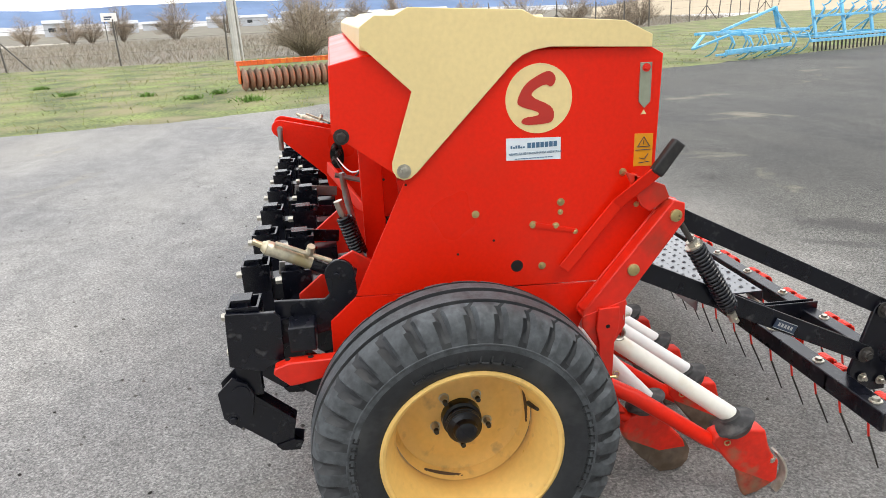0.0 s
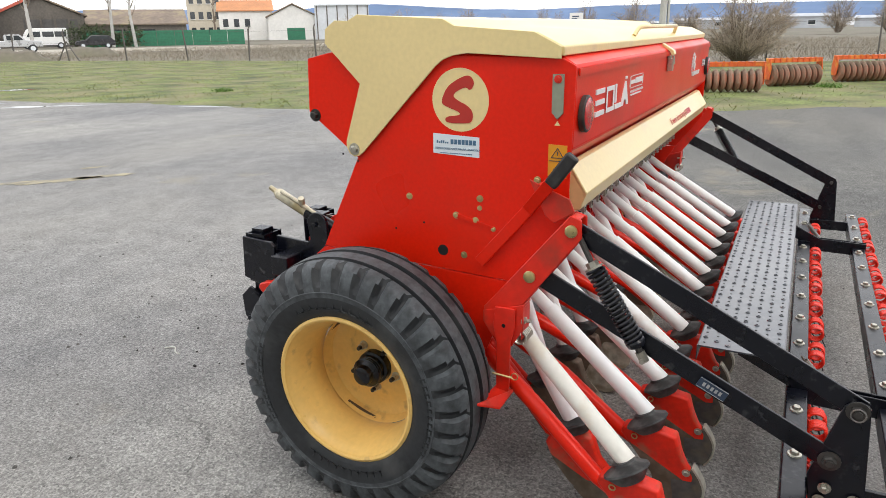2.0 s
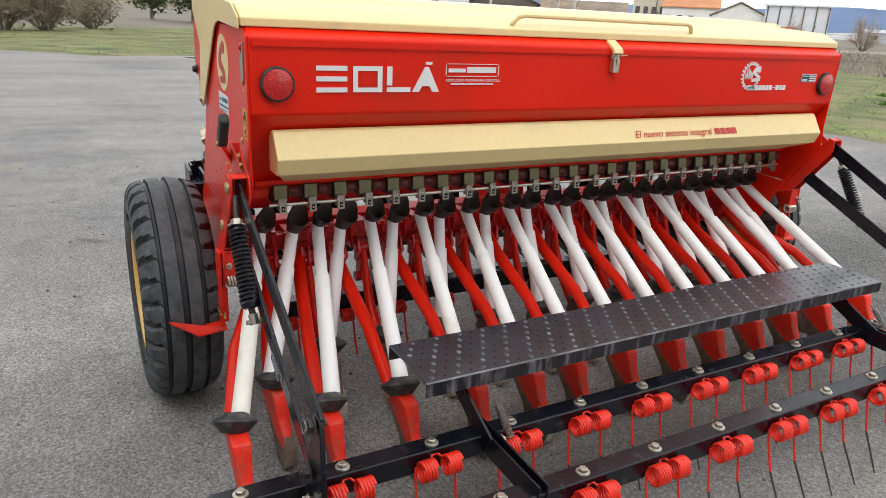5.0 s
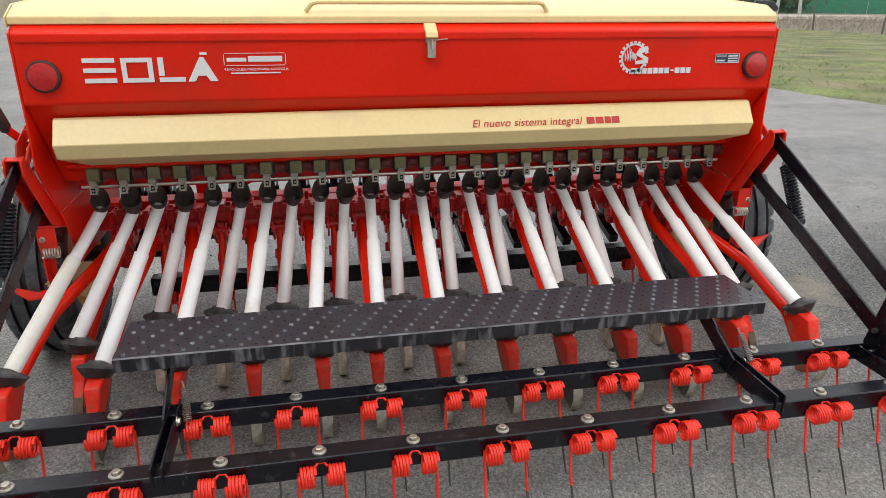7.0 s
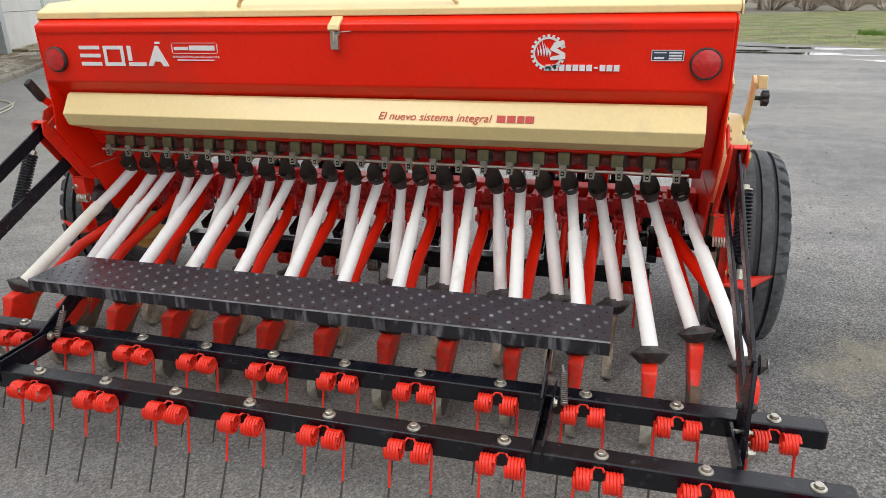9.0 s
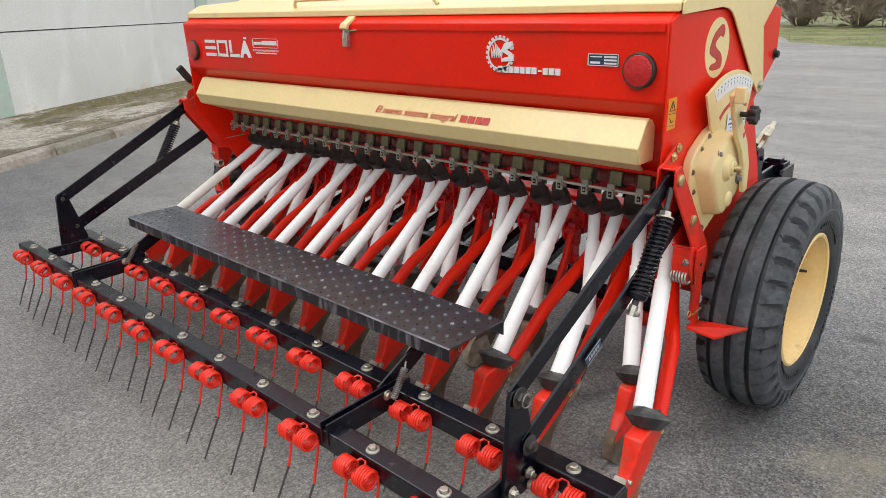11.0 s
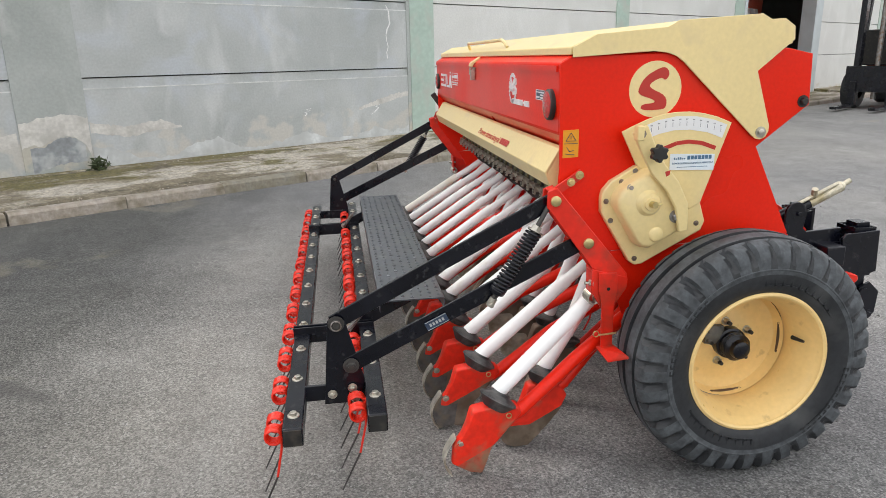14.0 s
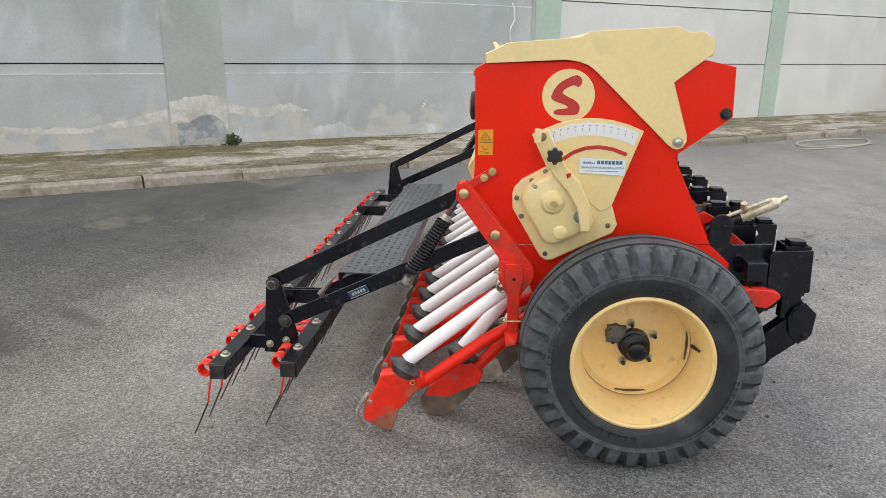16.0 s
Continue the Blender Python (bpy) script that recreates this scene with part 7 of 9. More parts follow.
# gearbox and dosing scale on the other end
FLANGE = [(-0.436, 0.903), (-0.430, 0.925), (-0.405, 0.954), (-0.324, 1.000), (-0.241, 1.018), (-0.100, 0.900), (-0.068, 0.806), (-0.080, 0.774), (-0.285, 0.668), (-0.310, 0.666), (-0.331, 0.681), (-0.434, 0.853)]
gearbox = part("gearbox", Shape().prism(FLANGE, 1.333, 1.362), CREAM, drill, "cream painted metering gearbox", bevel=0.005)
BODY = [(-0.404, 0.905), (-0.392, 0.930), (-0.369, 0.955), (-0.300, 0.995), (-0.260, 0.998), (-0.209, 0.962), (-0.150, 0.828), (-0.158, 0.800), (-0.285, 0.732), (-0.312, 0.736), (-0.328, 0.750), (-0.405, 0.880)]
body = Shape()
cy, cz = -0.285, 0.870
rings = [(1.360, 1.0), (1.402, 0.97), (1.414, 0.93), (1.419, 0.86)]
verts = [(x, cy + (y - cy) * k, cz + (z - cz) * k) for x, k in rings for y, z in BODY]
nb = len(BODY)
body.add(verts, [(j * nb + i, j * nb + (i + 1) % nb, (j + 1) * nb + (i + 1) % nb, (j + 1) * nb + i) for j in range(3) for i in range(nb)] + [tuple(3 * nb + i for i in range(nb))])
part("housing", body, CREAM, gearbox, bevel=0.004, smooth=50)
part("boss", Shape().lathe([(0, 0.044), (0.004, 0.042), (0.010, 0.036), (0.016, 0.032), (0.018, 0.022), (0.024, 0.020), (0.024, 0)], (1.417, -0.299, 0.890), (1, 0, 0), 32), CREAM, gearbox)
part("drain_boss", Shape().lathe([(0, 0.026), (0.006, 0.023), (0.009, 0.018), (0.009, 0)], (1.417, -0.268, 0.784), (1, 0, 0), 28), CREAM, gearbox)
part("shaft_end", Shape().tube([(1.435, -0.299, 0.890), (1.458, -0.294, 0.890)], 0.011, 12).tube([(1.448, -0.299, 0.890), (1.452, -0.270, 0.892)], 0.004, 6), BRASS, gearbox)
for y, z in ((-0.420, 0.890), (-0.370, 0.952), (-0.325, 0.985), (-0.402, 0.825), (-0.312, 0.690), (-0.100, 0.800)):
    part("flange_bolt", Shape().hexbolt((1.362, y, z), (1, 0, 0), 0.0058, 0.006), BARE, gearbox)
part("filler_plug", Shape().hexbolt((1.413, -0.360, 0.940), (1, 0, 0.3), 0.008, 0.008), BARE, gearbox)
FAN = [(-0.378, 1.112), (-0.350, 1.126), (-0.292, 1.150), (-0.245, 1.163), (-0.199, 1.169), (-0.150, 1.169), (-0.105, 1.163), (-0.055, 1.150), (-0.006, 1.130), (-0.030, 1.060), (-0.093, 0.871), (-0.130, 0.850), (-0.240, 0.940), (-0.325, 1.006)]
scale_plate = part("scale_plate", Shape().prism(FAN, 1.358, 1.366), CREAM, gearbox, "cream sector-shaped dosing scale", bevel=0.0015)
dial = [(-0.330, 1.118), (-0.262, 1.145), (-0.198, 1.156), (-0.130, 1.154), (-0.070, 1.142), (-0.022, 1.124), (-0.036, 1.082), (-0.090, 1.102), (-0.150, 1.112), (-0.204, 1.112), (-0.255, 1.102), (-0.304, 1.084)]
part("dial", Shape().prism(dial, 1.3655, 1.3672), WHITE_PRINT, gearbox, "white printed scale", smooth=0)
tick = Shape()
for k in range(12):
    t = k / 11
    y = -0.305 + 0.262 * t
    z = 1.120 + 0.030 * math.sin(math.pi * (0.06 + 0.88 * t)) + 0.002
    tick.box(1.3670, 1.3680, y - 0.0006, y + 0.0006, z - 0.026, z - 0.013).box(1.3670, 1.3680, y - 0.0032, y - 0.0008, z - 0.008, z - 0.004).box(1.3670, 1.3680, y + 0.0008, y + 0.0032, z - 0.008, z - 0.004)
part("dial_ticks", tick, surface("grey_print", (0.22, 0.22, 0.24), 0.5, vary=0.03, bump=0.0), gearbox, smooth=0)
slot = Shape()
sp = [(-0.268, 1.030), (-0.235, 1.054), (-0.192, 1.070), (-0.150, 1.074), (-0.105, 1.068), (-0.056, 1.050)]
for a, b in zip(sp, sp[1:]):
    slot.bar((1.3655, *a), (1.3655, *b), 0.0030, 0.013, (0, 0, 1))
part("red_slot", slot, RED_PRINT, gearbox, smooth=0)
dpath = [(-0.350, 1.128, 0.062), (-0.318, 1.062, 0.060), (-0.282, 1.000, 0.062), (-0.232, 0.945, 0.058), (-0.196, 0.880, 0.052), (-0.184, 0.795, 0.040)]
left_edge, right_edge = [], []
for k, (y, z, w) in enumerate(dpath):
    y0, z0 = dpath[max(k - 1, 0)][:2]
    y1, z1 = dpath[min(k + 1, len(dpath) - 1)][:2]
    d = Vector((y1 - y0, z1 - z0)).normalized()
    left_edge.append((y - d.y * w * 0.42, z + d.x * w * 0.42))
    right_edge.append((y + d.y * w * 0.42, z - d.x * w * 0.42))
dl = Shape().prism(left_edge + right_edge[::-1], 1.425, 1.440)
part("lever_tab", Shape().box(1.440, 1.470, -0.372, -0.350, 1.095, 1.140), CREAM, gearbox, bevel=0.003)
part("dosing_lever", dl, CREAM, gearbox, "cream curved dosing lever", bevel=0.004)
kn = Shape().lathe([(0, 0.008), (0.030, 0.008)], (1.438, -0.304, 1.056), (1, 0, 0), 10)
kprof = [(0.024 + (0.004 if k % 3 else -0.004), 2 * math.pi * k / 18) for k in range(18)]
kn.prism([(-0.304 + r * math.cos(a), 1.056 + r * math.sin(a)) for r, a in kprof], 1.466, 1.490)
part("knob", kn, DARK_PLASTIC, gearbox, "black star knob", bevel=0.003)
part("lever_stud", Shape().hexbolt((1.439, -0.345, 1.112), (1, 0, 0), 0.009, 0.008), BARE, gearbox)
part("lever_stud", Shape().hexbolt((1.42, -0.205, 0.842), (1, 0, 0), 0.014, 0.016), BARE, gearbox)
part("arrow", Shape().prism([(-0.262, 0.992), (-0.244, 0.996), (-0.246, 0.982), (-0.256, 0.976)], 1.4395, 1.4405), RED_PRINT, gearbox, smooth=0)

# headstock and front track looseners
nose = [(0.512 + 0.036 * math.cos(radians(a)), 1.016 + 0.036 * math.sin(radians(a))) for a in range(-60, 101, 16)]
for sx in (-1, 1):
    part("headstock_plate", Shape().prism(nose + [(0.240, 0.985), (0.05, 0.90), (0.02, 0.60), (0.30, 0.56), (0.34, 0.80)], sx * 0.060, sx * 0.072), RED, drill, "red three-point headstock plate", bevel=0.003)
part("top_pin", Shape().tube([(-0.105, 0.512, 1.016), (0.12, 0.512, 1.016)], 0.012, 14).tube([(-0.098, 0.512, 1.016), (-0.102, 0.512, 0.995), (-0.104, 0.513, 0.930)], 0.0105, 14), BARE, drill, "steel top-link pin")
for sx in (-1, 1):
    part("head_brace", Shape().bar((sx * 0.21, 0.325, 0.865), (sx * 0.75, 0.10, 0.66), 0.012, 0.05), RED_FRAME, drill, bevel=0.002)
for x in (-0.95, 0.90):
    part("front_post", Shape().prism([(0.145, 1.02), (0.215, 1.08), (0.215, 0.55), (0.145, 0.55)], x, x + 0.05), RED, drill, "red front frame post", bevel=0.003)
part("front_beam", Shape().box(-1.40, 1.40, 0.375, 0.445, 0.625, 0.695), BLACK, drill, "black square front beam", bevel=0.004)
part("lower_beam", Shape().box(-1.16, 1.16, -0.035, 0.035, 0.195, 0.275), BLACK, drill, "black lower cross beam", bevel=0.004)
for sx in (-1, 1):
    part("beam_hanger", Shape().box(sx * 0.70 - 0.006, sx * 0.70 + 0.006, -0.03, 0.03, 0.270, 0.570), BLACK, drill, "black upright hanger")
for sx in (-1, 1):
    lo = Shape().prism([(0.320, 0.560), (0.428, 0.540), (0.454, 0.538), (0.494, 0.578), (0.488, 0.594), (0.450, 0.606), (0.320, 0.606)], sx * 1.380, sx * 1.420)
    step = part("lower_step", lo, RED_FRAME, drill, "red lower link bracket", bevel=0.004)
    for y in (0.395, 0.455):
        part("hole", Shape().lathe([(0, 0), (0, 0.008), (0.0006, 0.008), (0.0008, 0)], (sx * 1.395, y, 0.606), (0, 0, 1), 12), HOLE, step)
    ear = [(0.300 + 0.040 * math.cos(a), 0.802 + 0.040 * math.sin(a)) for a in [-0.2 + math.pi * k / 10 for k in range(12)]]
    arm = part("loosener_arm", Shape().prism(ear + [(0.255, 0.700), (0.290, 0.655), (0.340, 0.640), (0.480, 0.612), (0.480, 0.742), (0.346, 0.734), (0.332, 0.746)], sx * 1.308, sx * 1.320), BLACK, drill, "black steel arm with rounded ear", bevel=0.002)
    part("arm_pin", Shape().hexbolt((sx * 1.320, 0.308, 0.800), (sx, 0, 0), 0.009, 0.008, False), BLACK, arm)
    part("loosener_plate", Shape().prism([(0.462, 0.710), (0.478, 0.726), (0.604, 0.734), (0.612, 0.582), (0.527, 0.558), (0.467, 0.590)], sx * 1.346, sx * 1.358), BLACK, drill, "black steel side plate", bevel=0.002)
    s0, s1, s2, s3 = (sx * 1.285, 0.518, 0.904), (sx * 1.282, 0.484, 0.883), (sx * 1.275, 0.372, 0.827), (sx * 1.265, 0.262, 0.773)
    spin = part("spindle", Shape().tube([s1, s2], 0.020, 14).tube([(s1[0], s1[1] + 0.012, s1[2] + 0.006), s1], [0.012, 0.020], 14).tube([s0, s1], 0.009, 10), SPINDLE, drill, "pale zinc-plated adjusting spindle")
    part("spindle_tube", Shape().tube([s2, s3], 0.022, 14), BLACK, spin)
    part("spindle_handle", Shape().tube([(sx * 1.300, 0.458, 0.898), (sx * 1.300, 0.318, 0.834)], 0.0065, 8).tube([(sx * 1.278, 0.385, 0.836), (sx * 1.302, 0.380, 0.868)], 0.007, 8).tube([(sx * 1.300, 0.372, 0.862), (sx * 1.310, 0.366, 0.884)], 0.011, 8), SPINDLE, spin)
for x in (-0.99,):
    sp = part("front_strut", Shape().tube([(x, 0.290, 0.918), (x, 0.232, 0.725)], 0.010, 8).tube([(x, 0.290, 0.918), (x, 0.276, 0.872)], 0.015, 10), STEEL, drill, "coil spring strut with plated rod")
    part("coil_spring", Shape().coil((x, 0.274, 0.866), (x, 0.238, 0.745), 0.023, 0.0052, 12, 12, 6), BLACK, sp)
holder = Shape()
ox, oy, ix, iy = 0.046, 0.042, 0.040, 0.036
holder.add([(sx * w, sy * d, z) for w, d, z in ((ox, oy, -0.09), (ox, oy, 0.09), (ix, iy, 0.09), (ix, iy, 0.0)) for sx, sy in ((-1, -1), (1, -1), (1, 1), (-1, 1))],
           [(4 * r + k, 4 * r + (k + 1) % 4, 4 * r + 4 + (k + 1) % 4, 4 * r + 4 + k) for r in range(3) for k in range(4)] + [(12, 13, 14, 15), (3, 2, 1, 0)])
holder_mesh = holder.mesh("tine_holder", BLACK, smooth=0)
neck_mesh = Shape().box(-0.034, 0.034, -0.115, -0.043, -0.030, 0.040).mesh("holder_neck", BLACK, smooth=0)
insert_mesh = Shape().box(-0.026, 0.026, -0.022, 0.030, -0.01, 0.104).mesh("tine_stem", BLACK, smooth=0)
hb_mesh = Shape().hexbolt((0, 0.042, 0.05), (0, 1, 0), 0.012, 0.022).mesh("holder_bolt", STEEL)
leg = Shape().prism([(-0.018, -0.085), (0.045, -0.085), (0.047, -0.150), (0.025, -0.185), (-0.018, -0.185)], -0.020, 0.020)
for x in (-0.036, 0.026):
    leg.prism([(0.058, -0.120), (0.100, -0.160), (0.094, -0.240), (0.052, -0.277), (0.015, -0.235), (0.004, -0.175), (0.020, -0.140)], x, x + 0.010)
leg.prism([(0.052, -0.277), (-0.035, -0.350), (-0.085, -0.336), (-0.098, -0.276), (0.004, -0.184), (0.040, -0.225)], -0.025, 0.025)
leg.prism([(-0.035, -0.350), (-0.085, -0.336), (-0.112, -0.345), (-0.100, -0.372), (-0.050, -0.368)], -0.030, 0.030)
leg.lathe([(-0.040, 0.0), (-0.040, 0.023), (0.040, 0.023), (0.040, 0.0)], (0, 0.038, -0.165), (1, 0, 0), 16)
leg.hexbolt((-0.036, 0.068, -0.245), (-1, 0, 0), 0.011, 0.010).hexbolt((0.036, 0.068, -0.245), (1, 0, 0), 0.011, 0.010)
leg_mesh = leg.mesh("loosener_leg", BLACK)
for row, (y, count, x0, dx) in enumerate(((0.560, 9, -1.296, 0.324), (0.425, 8, -1.134, 0.324))):
    for k in range(count):
        x = x0 + dx * k
        h = place("track_loosener", holder_mesh, drill, Matrix.Translation((x, y, 0.652 + 0.030 * row)) @ Matrix.Rotation(jig.uniform(-0.03, 0.03), 4, "Z"), "black tine holder with folding loosener leg")
        place("holder_neck", neck_mesh, h)
        place("tine_stem", insert_mesh, h)
        place("holder_bolt", hb_mesh, h)
        place("holder_bolt", hb_mesh, h, shift(0, 0, -0.105))
        place("loosener_leg", leg_mesh, h)
for k in range(10):
    x = -1.08 + 0.24 * k
    part("lower_coil", Shape().coil((x - 0.026, -0.062, 0.190), (x + 0.026, -0.062, 0.190), 0.025, 0.005, 6, 12, 6).tube([(x + 0.026, -0.062, 0.165), (x + 0.028, -0.080, 0.08), (x + 0.028, -0.11, 0.02)], 0.0045, 6), BARE if k in (4, 5, 7) else RED_FRAME, drill, "coil spring tine under the lower beam")

# hoses and small fittings behind the headstock
opening = [(0.285 + 0.030 * math.cos(2 * math.pi * k / 20), 0.885 + 0.058 * math.sin(2 * math.pi * k / 20)) for k in range(20)]
part("hose_opening", Shape().prism(opening, -0.0735, -0.0722), HOLE, drill, smooth=0)
for y, z, r in ((0.292, 0.925, 0.012), (0.278, 0.900, 0.014), (0.296, 0.872, 0.013)):
    part("coupler", Shape().lathe([(0.0, 0.0), (0.0, r), (0.018, r), (0.022, r * 0.7), (0.040, r * 0.7), (0.040, 0.0)], (-0.074, y, z), (-1, 0.15, -0.2), 12), DARK_PLASTIC, drill, "black hydraulic coupler")
for k, sag in enumerate((0.055, 0.075)):
    loop = [(-0.11 - 0.50 * t, 0.285 - 0.115 * t + 0.01 * k, 0.880 + 0.085 * t - sag * math.sin(math.pi * t)) for t in [i / 16 for i in range(17)]]
    part("hose", Shape().tube(loop, 0.0032, 8), WHITE_PIPE if k == 0 else BOOT, drill, "thin hydraulic hose")
part("stay_rod", Shape().tube([(-0.90, 0.272, 0.985), (-0.90, 0.262, 0.910), (-0.905, 0.240, 0.760)], [0.009, 0.012, 0.012], 12).tube([(-0.90, 0.292, 0.980), (-0.90, 0.213, 0.957)], 0.008, 10), BARE, drill, "rusty steel stay rod")
for x in (-1.215, -0.70, 0.70, 1.215):
    part("beam_link", Shape().prism([(0.20, 0.660), (0.20, 0.790), (0.260, 0.830), (0.300, 0.810), (0.420, 0.715), (0.420, 0.640)], x - 0.006, x + 0.006), RED_FRAME, drill, "red beam bracket plate", bevel=0.002)
for k in range(8):
    x = -1.134 + 0.324 * k
    part("flat_link", Shape().bar((x, 0.475, 0.770), (x + 0.02, 0.300, 0.745), 0.008, 0.040), BARE if k % 3 == 0 else BLACK, drill, "flat steel link between tine holders", bevel=0.0015)

# ---- things round the yard ----


def polar(az, dist, ox=-2.9, oy=-1.4):
    return ox + dist * math.cos(radians(az)), oy + dist * math.sin(radians(az))


def beside(x, y, turn, z=0.0):
    return Matrix.Translation((x, y, z)) @ Matrix.Rotation(turn, 4, "Z")


# weed at the foot of the pier
v, f = leaf_cloud(220, (0, 0, 0.06), (0.10, 0.07, 0.07), 0.026, np.random.default_rng(2))
weed = tagged(new("weed", raw_mesh("weed", v.tolist(), f.tolist(), DARK_LEAF)), "small dark green weed at the wall's foot", "weed")
weed.matrix_basis = WALL @ shift(-4.78, -0.13, 0.19)
hose = Shape()
loop = []
for i in range(60):
    t = i / 59
    a = -2.4 + 7.4 * t
    loop.append((1.0 * math.cos(a) * (1 + 0.15 * math.sin(2 * a)) + 0.6 * t, 0.36 * math.sin(a) + 0.1 * t, 0.016))
hose.tube(loop, 0.012, 6)
hs = tagged(part("hose", hose, surface("pale_hose", (0.45, 0.42, 0.34), 0.6), None), "pale garden hose lying in loops on asphalt", "hose")
hs.matrix_basis = WALL @ shift(4.0, -2.3, 0.0)

# fence
fence = thing("fence", "thin dark steel posts with wires along a field", "fence")


def along(line, step):
    out, carry = [], 0.0
    for (x0, y0), (x1, y1) in zip(line, line[1:]):
        d = math.hypot(x1 - x0, y1 - y0)
        t = carry
        while t < d:
            out.append((x0 + (x1 - x0) * t / d, y0 + (y1 - y0) * t / d))
            t += step
        carry = t - d
    return out


posts = along(FENCE, 4.2)
post_mesh = Shape().box(-0.03, 0.03, -0.03, 0.03, -0.1, 1.62).bar((0, 0, 1.60), (0.10, 0, 1.80), 0.04, 0.04, (0, 1, 0)).mesh("post", POST, smooth=0)
strut_mesh = Shape().bar((0.0, 0.0, 1.1), (0.0, 0.95, -0.02), 0.05, 0.05, (1, 0, 0)).bar((0.0, 0.0, 1.1), (0.0, -0.95, -0.02), 0.05, 0.05, (1, 0, 0)).mesh("strut", POST, smooth=0)
fr = random.Random(9)
for k, (x, y) in enumerate(posts):
    place("post", post_mesh, fence, Matrix.Translation((x, y, 0)) @ Matrix.Rotation(fr.uniform(-0.05, 0.05), 4, "X") @ Matrix.Rotation(fr.uniform(-0.07, 0.07), 4, "Y"))
    if k % 6 == 2:
        place("strut", strut_mesh, fence, Matrix.Translation((x, y, 0)))
for z in (0.5, 1.0, 1.5):
    s = Shape()
    for a, b in zip(posts, posts[1:]):
        s.bar((*a, z), (*b, z), 0.008, 0.008)
    part("wire", s, POST, fence, smooth=0)

pole = thing("utility_pole", "tall tapered concrete utility pole in the grass", "pole", at=shift(23.2, 3.65))
part("shaft", Shape().tube([(0, 0, -0.2), (0, 0, 9.0)], [0.135, 0.09], 10), CONCRETE_POLE, pole)
part("brace", Shape().bar((0.10, -0.20, -0.05), (0.02, -0.11, 5.0), 0.07, 0.07), CONCRETE_POLE, pole)
part("meter_box", Shape().box(-0.22, 0.10, -0.20, 0.16, 2.55, 3.1), surface("greenish_box", (0.42, 0.46, 0.36), 0.7), pole)

# ring rollers on the verge
ring_mesh = Shape().lathe([(-0.060, 0.10), (-0.052, 0.205), (-0.026, 0.232), (-0.010, 0.250), (0.010, 0.250), (0.026, 0.232), (0.052, 0.205), (0.060, 0.10)], (0, 0, 0), (1, 0, 0), 26).mesh("roller_ring", RUSTY)
for x0, y0, x1, y1, lab in ((13.00, 2.32, 13.85, -0.25, "ring roller with orange beam standing on grass"), (15.4, -0.30, 16.3, -1.35, "short ring roller section on grass"), (17.3, -1.75, 18.1, -3.05, "ring roller section with orange end plate")):
    length = math.hypot(x1 - x0, y1 - y0)
    ob = thing("ring_roller", lab, "roller", "ring rollers on the verge", at=beside((x0 + x1) / 2, (y0 + y1) / 2, math.atan2(y1 - y0, x1 - x0)))
    n = int(length / 0.150)
    for k in range(n):
        place("roller_ring", ring_mesh, ob, Matrix.Translation((-length / 2 + 0.08 + (length - 0.16) * k / (n - 1), 0, 0.245)))
    part("beam", Shape().box(-length / 2 - 0.05, length / 2 + 0.05, -0.06, 0.06, 0.545, 0.635).box(-length / 2 - 0.05, length / 2 + 0.05, -0.075, 0.075, 0.63, 0.645), ORANGE_PAINT, ob, bevel=0.008)
    for e in (-1, 1):
        part("end_plate", Shape().prism([(-0.09, 0.16), (0.09, 0.16), (0.12, 0.40), (0.07, 0.64), (-0.07, 0.64), (-0.12, 0.40)], e * (length / 2 + 0.01), e * (length / 2 + 0.035)), ORANGE_PAINT, ob, bevel=0.004)
    for k in range(int(length / 0.16)):
        part("clip", Shape().box(-0.02, 0.02, -0.085, -0.058, 0.55, 0.66), ORANGE_PAINT, ob, m=shift(-length / 2 + 0.1 + 0.16 * k))

# blue cultivators
cult = thing("cultivator", "light blue spring-tine cultivator parked on the verge", "cultivator", at=beside(14.5, -10.8, radians(-68)) @ Matrix.Diagonal((0.95, 0.95, 0.85, 1.0)))
cf = Shape()
for y in (-0.7, 0.0, 0.7):
    cf.bar((-1.5, y, 0.72), (1.5, y, 0.72), 0.08, 0.08)
for x in (-1.4, -0.5, 0.5, 1.4):
    cf.bar((x, -0.8, 0.72), (x, 0.8, 0.72), 0.07, 0.07)
cf.bar((1.2, 0, 0.76), (0.9, 0, 1.42), 0.12, 0.08).bar((1.2, -0.3, 0.76), (0.9, 0, 1.38), 0.06, 0.06).bar((0.9, 0, 1.38), (-1.3, 0, 0.80), 0.07, 0.07).bar((-1.5, -0.4, 0.7), (-2.4, 0, 0.35), 0.08, 0.06).bar((-1.5, 0.4, 0.7), (-2.4, 0, 0.35), 0.08, 0.06)
cf.bar((-2.2, -0.9, 0.28), (0.3, -1.0, 0.34), 0.10, 0.10).bar((-2.2, -0.6, 0.18), (0.3, -0.7, 0.22), 0.06, 0.06)
part("frame", cf, BLUE_PAINT, cult, bevel=0.006)
tp = [(0, 0.0, 0.70), (0, -0.20, 0.62), (0, -0.30, 0.42), (0, -0.22, 0.20), (0, -0.06, 0.06), (0, 0.10, 0.0)]
ct_mesh = Shape().tube(tp, [0.022, 0.024, 0.024, 0.024, 0.022, 0.014], 6, squash=0.6).mesh("tine", BLUE_PAINT)
for row, y in enumerate((-0.7, 0.0, 0.7)):
    for k in range(5):
        place("tine", ct_mesh, cult, Matrix.Translation((-1.3 + 0.62 * k + 0.2 * row, y, 0.0)))
folded = thing("folding_harrow", "light blue folded harrow frame with many tines", "harrow", at=beside(15.2, -14.0, radians(-72)) @ Matrix.Diagonal((1.0, 1.0, 0.74, 1.0)))
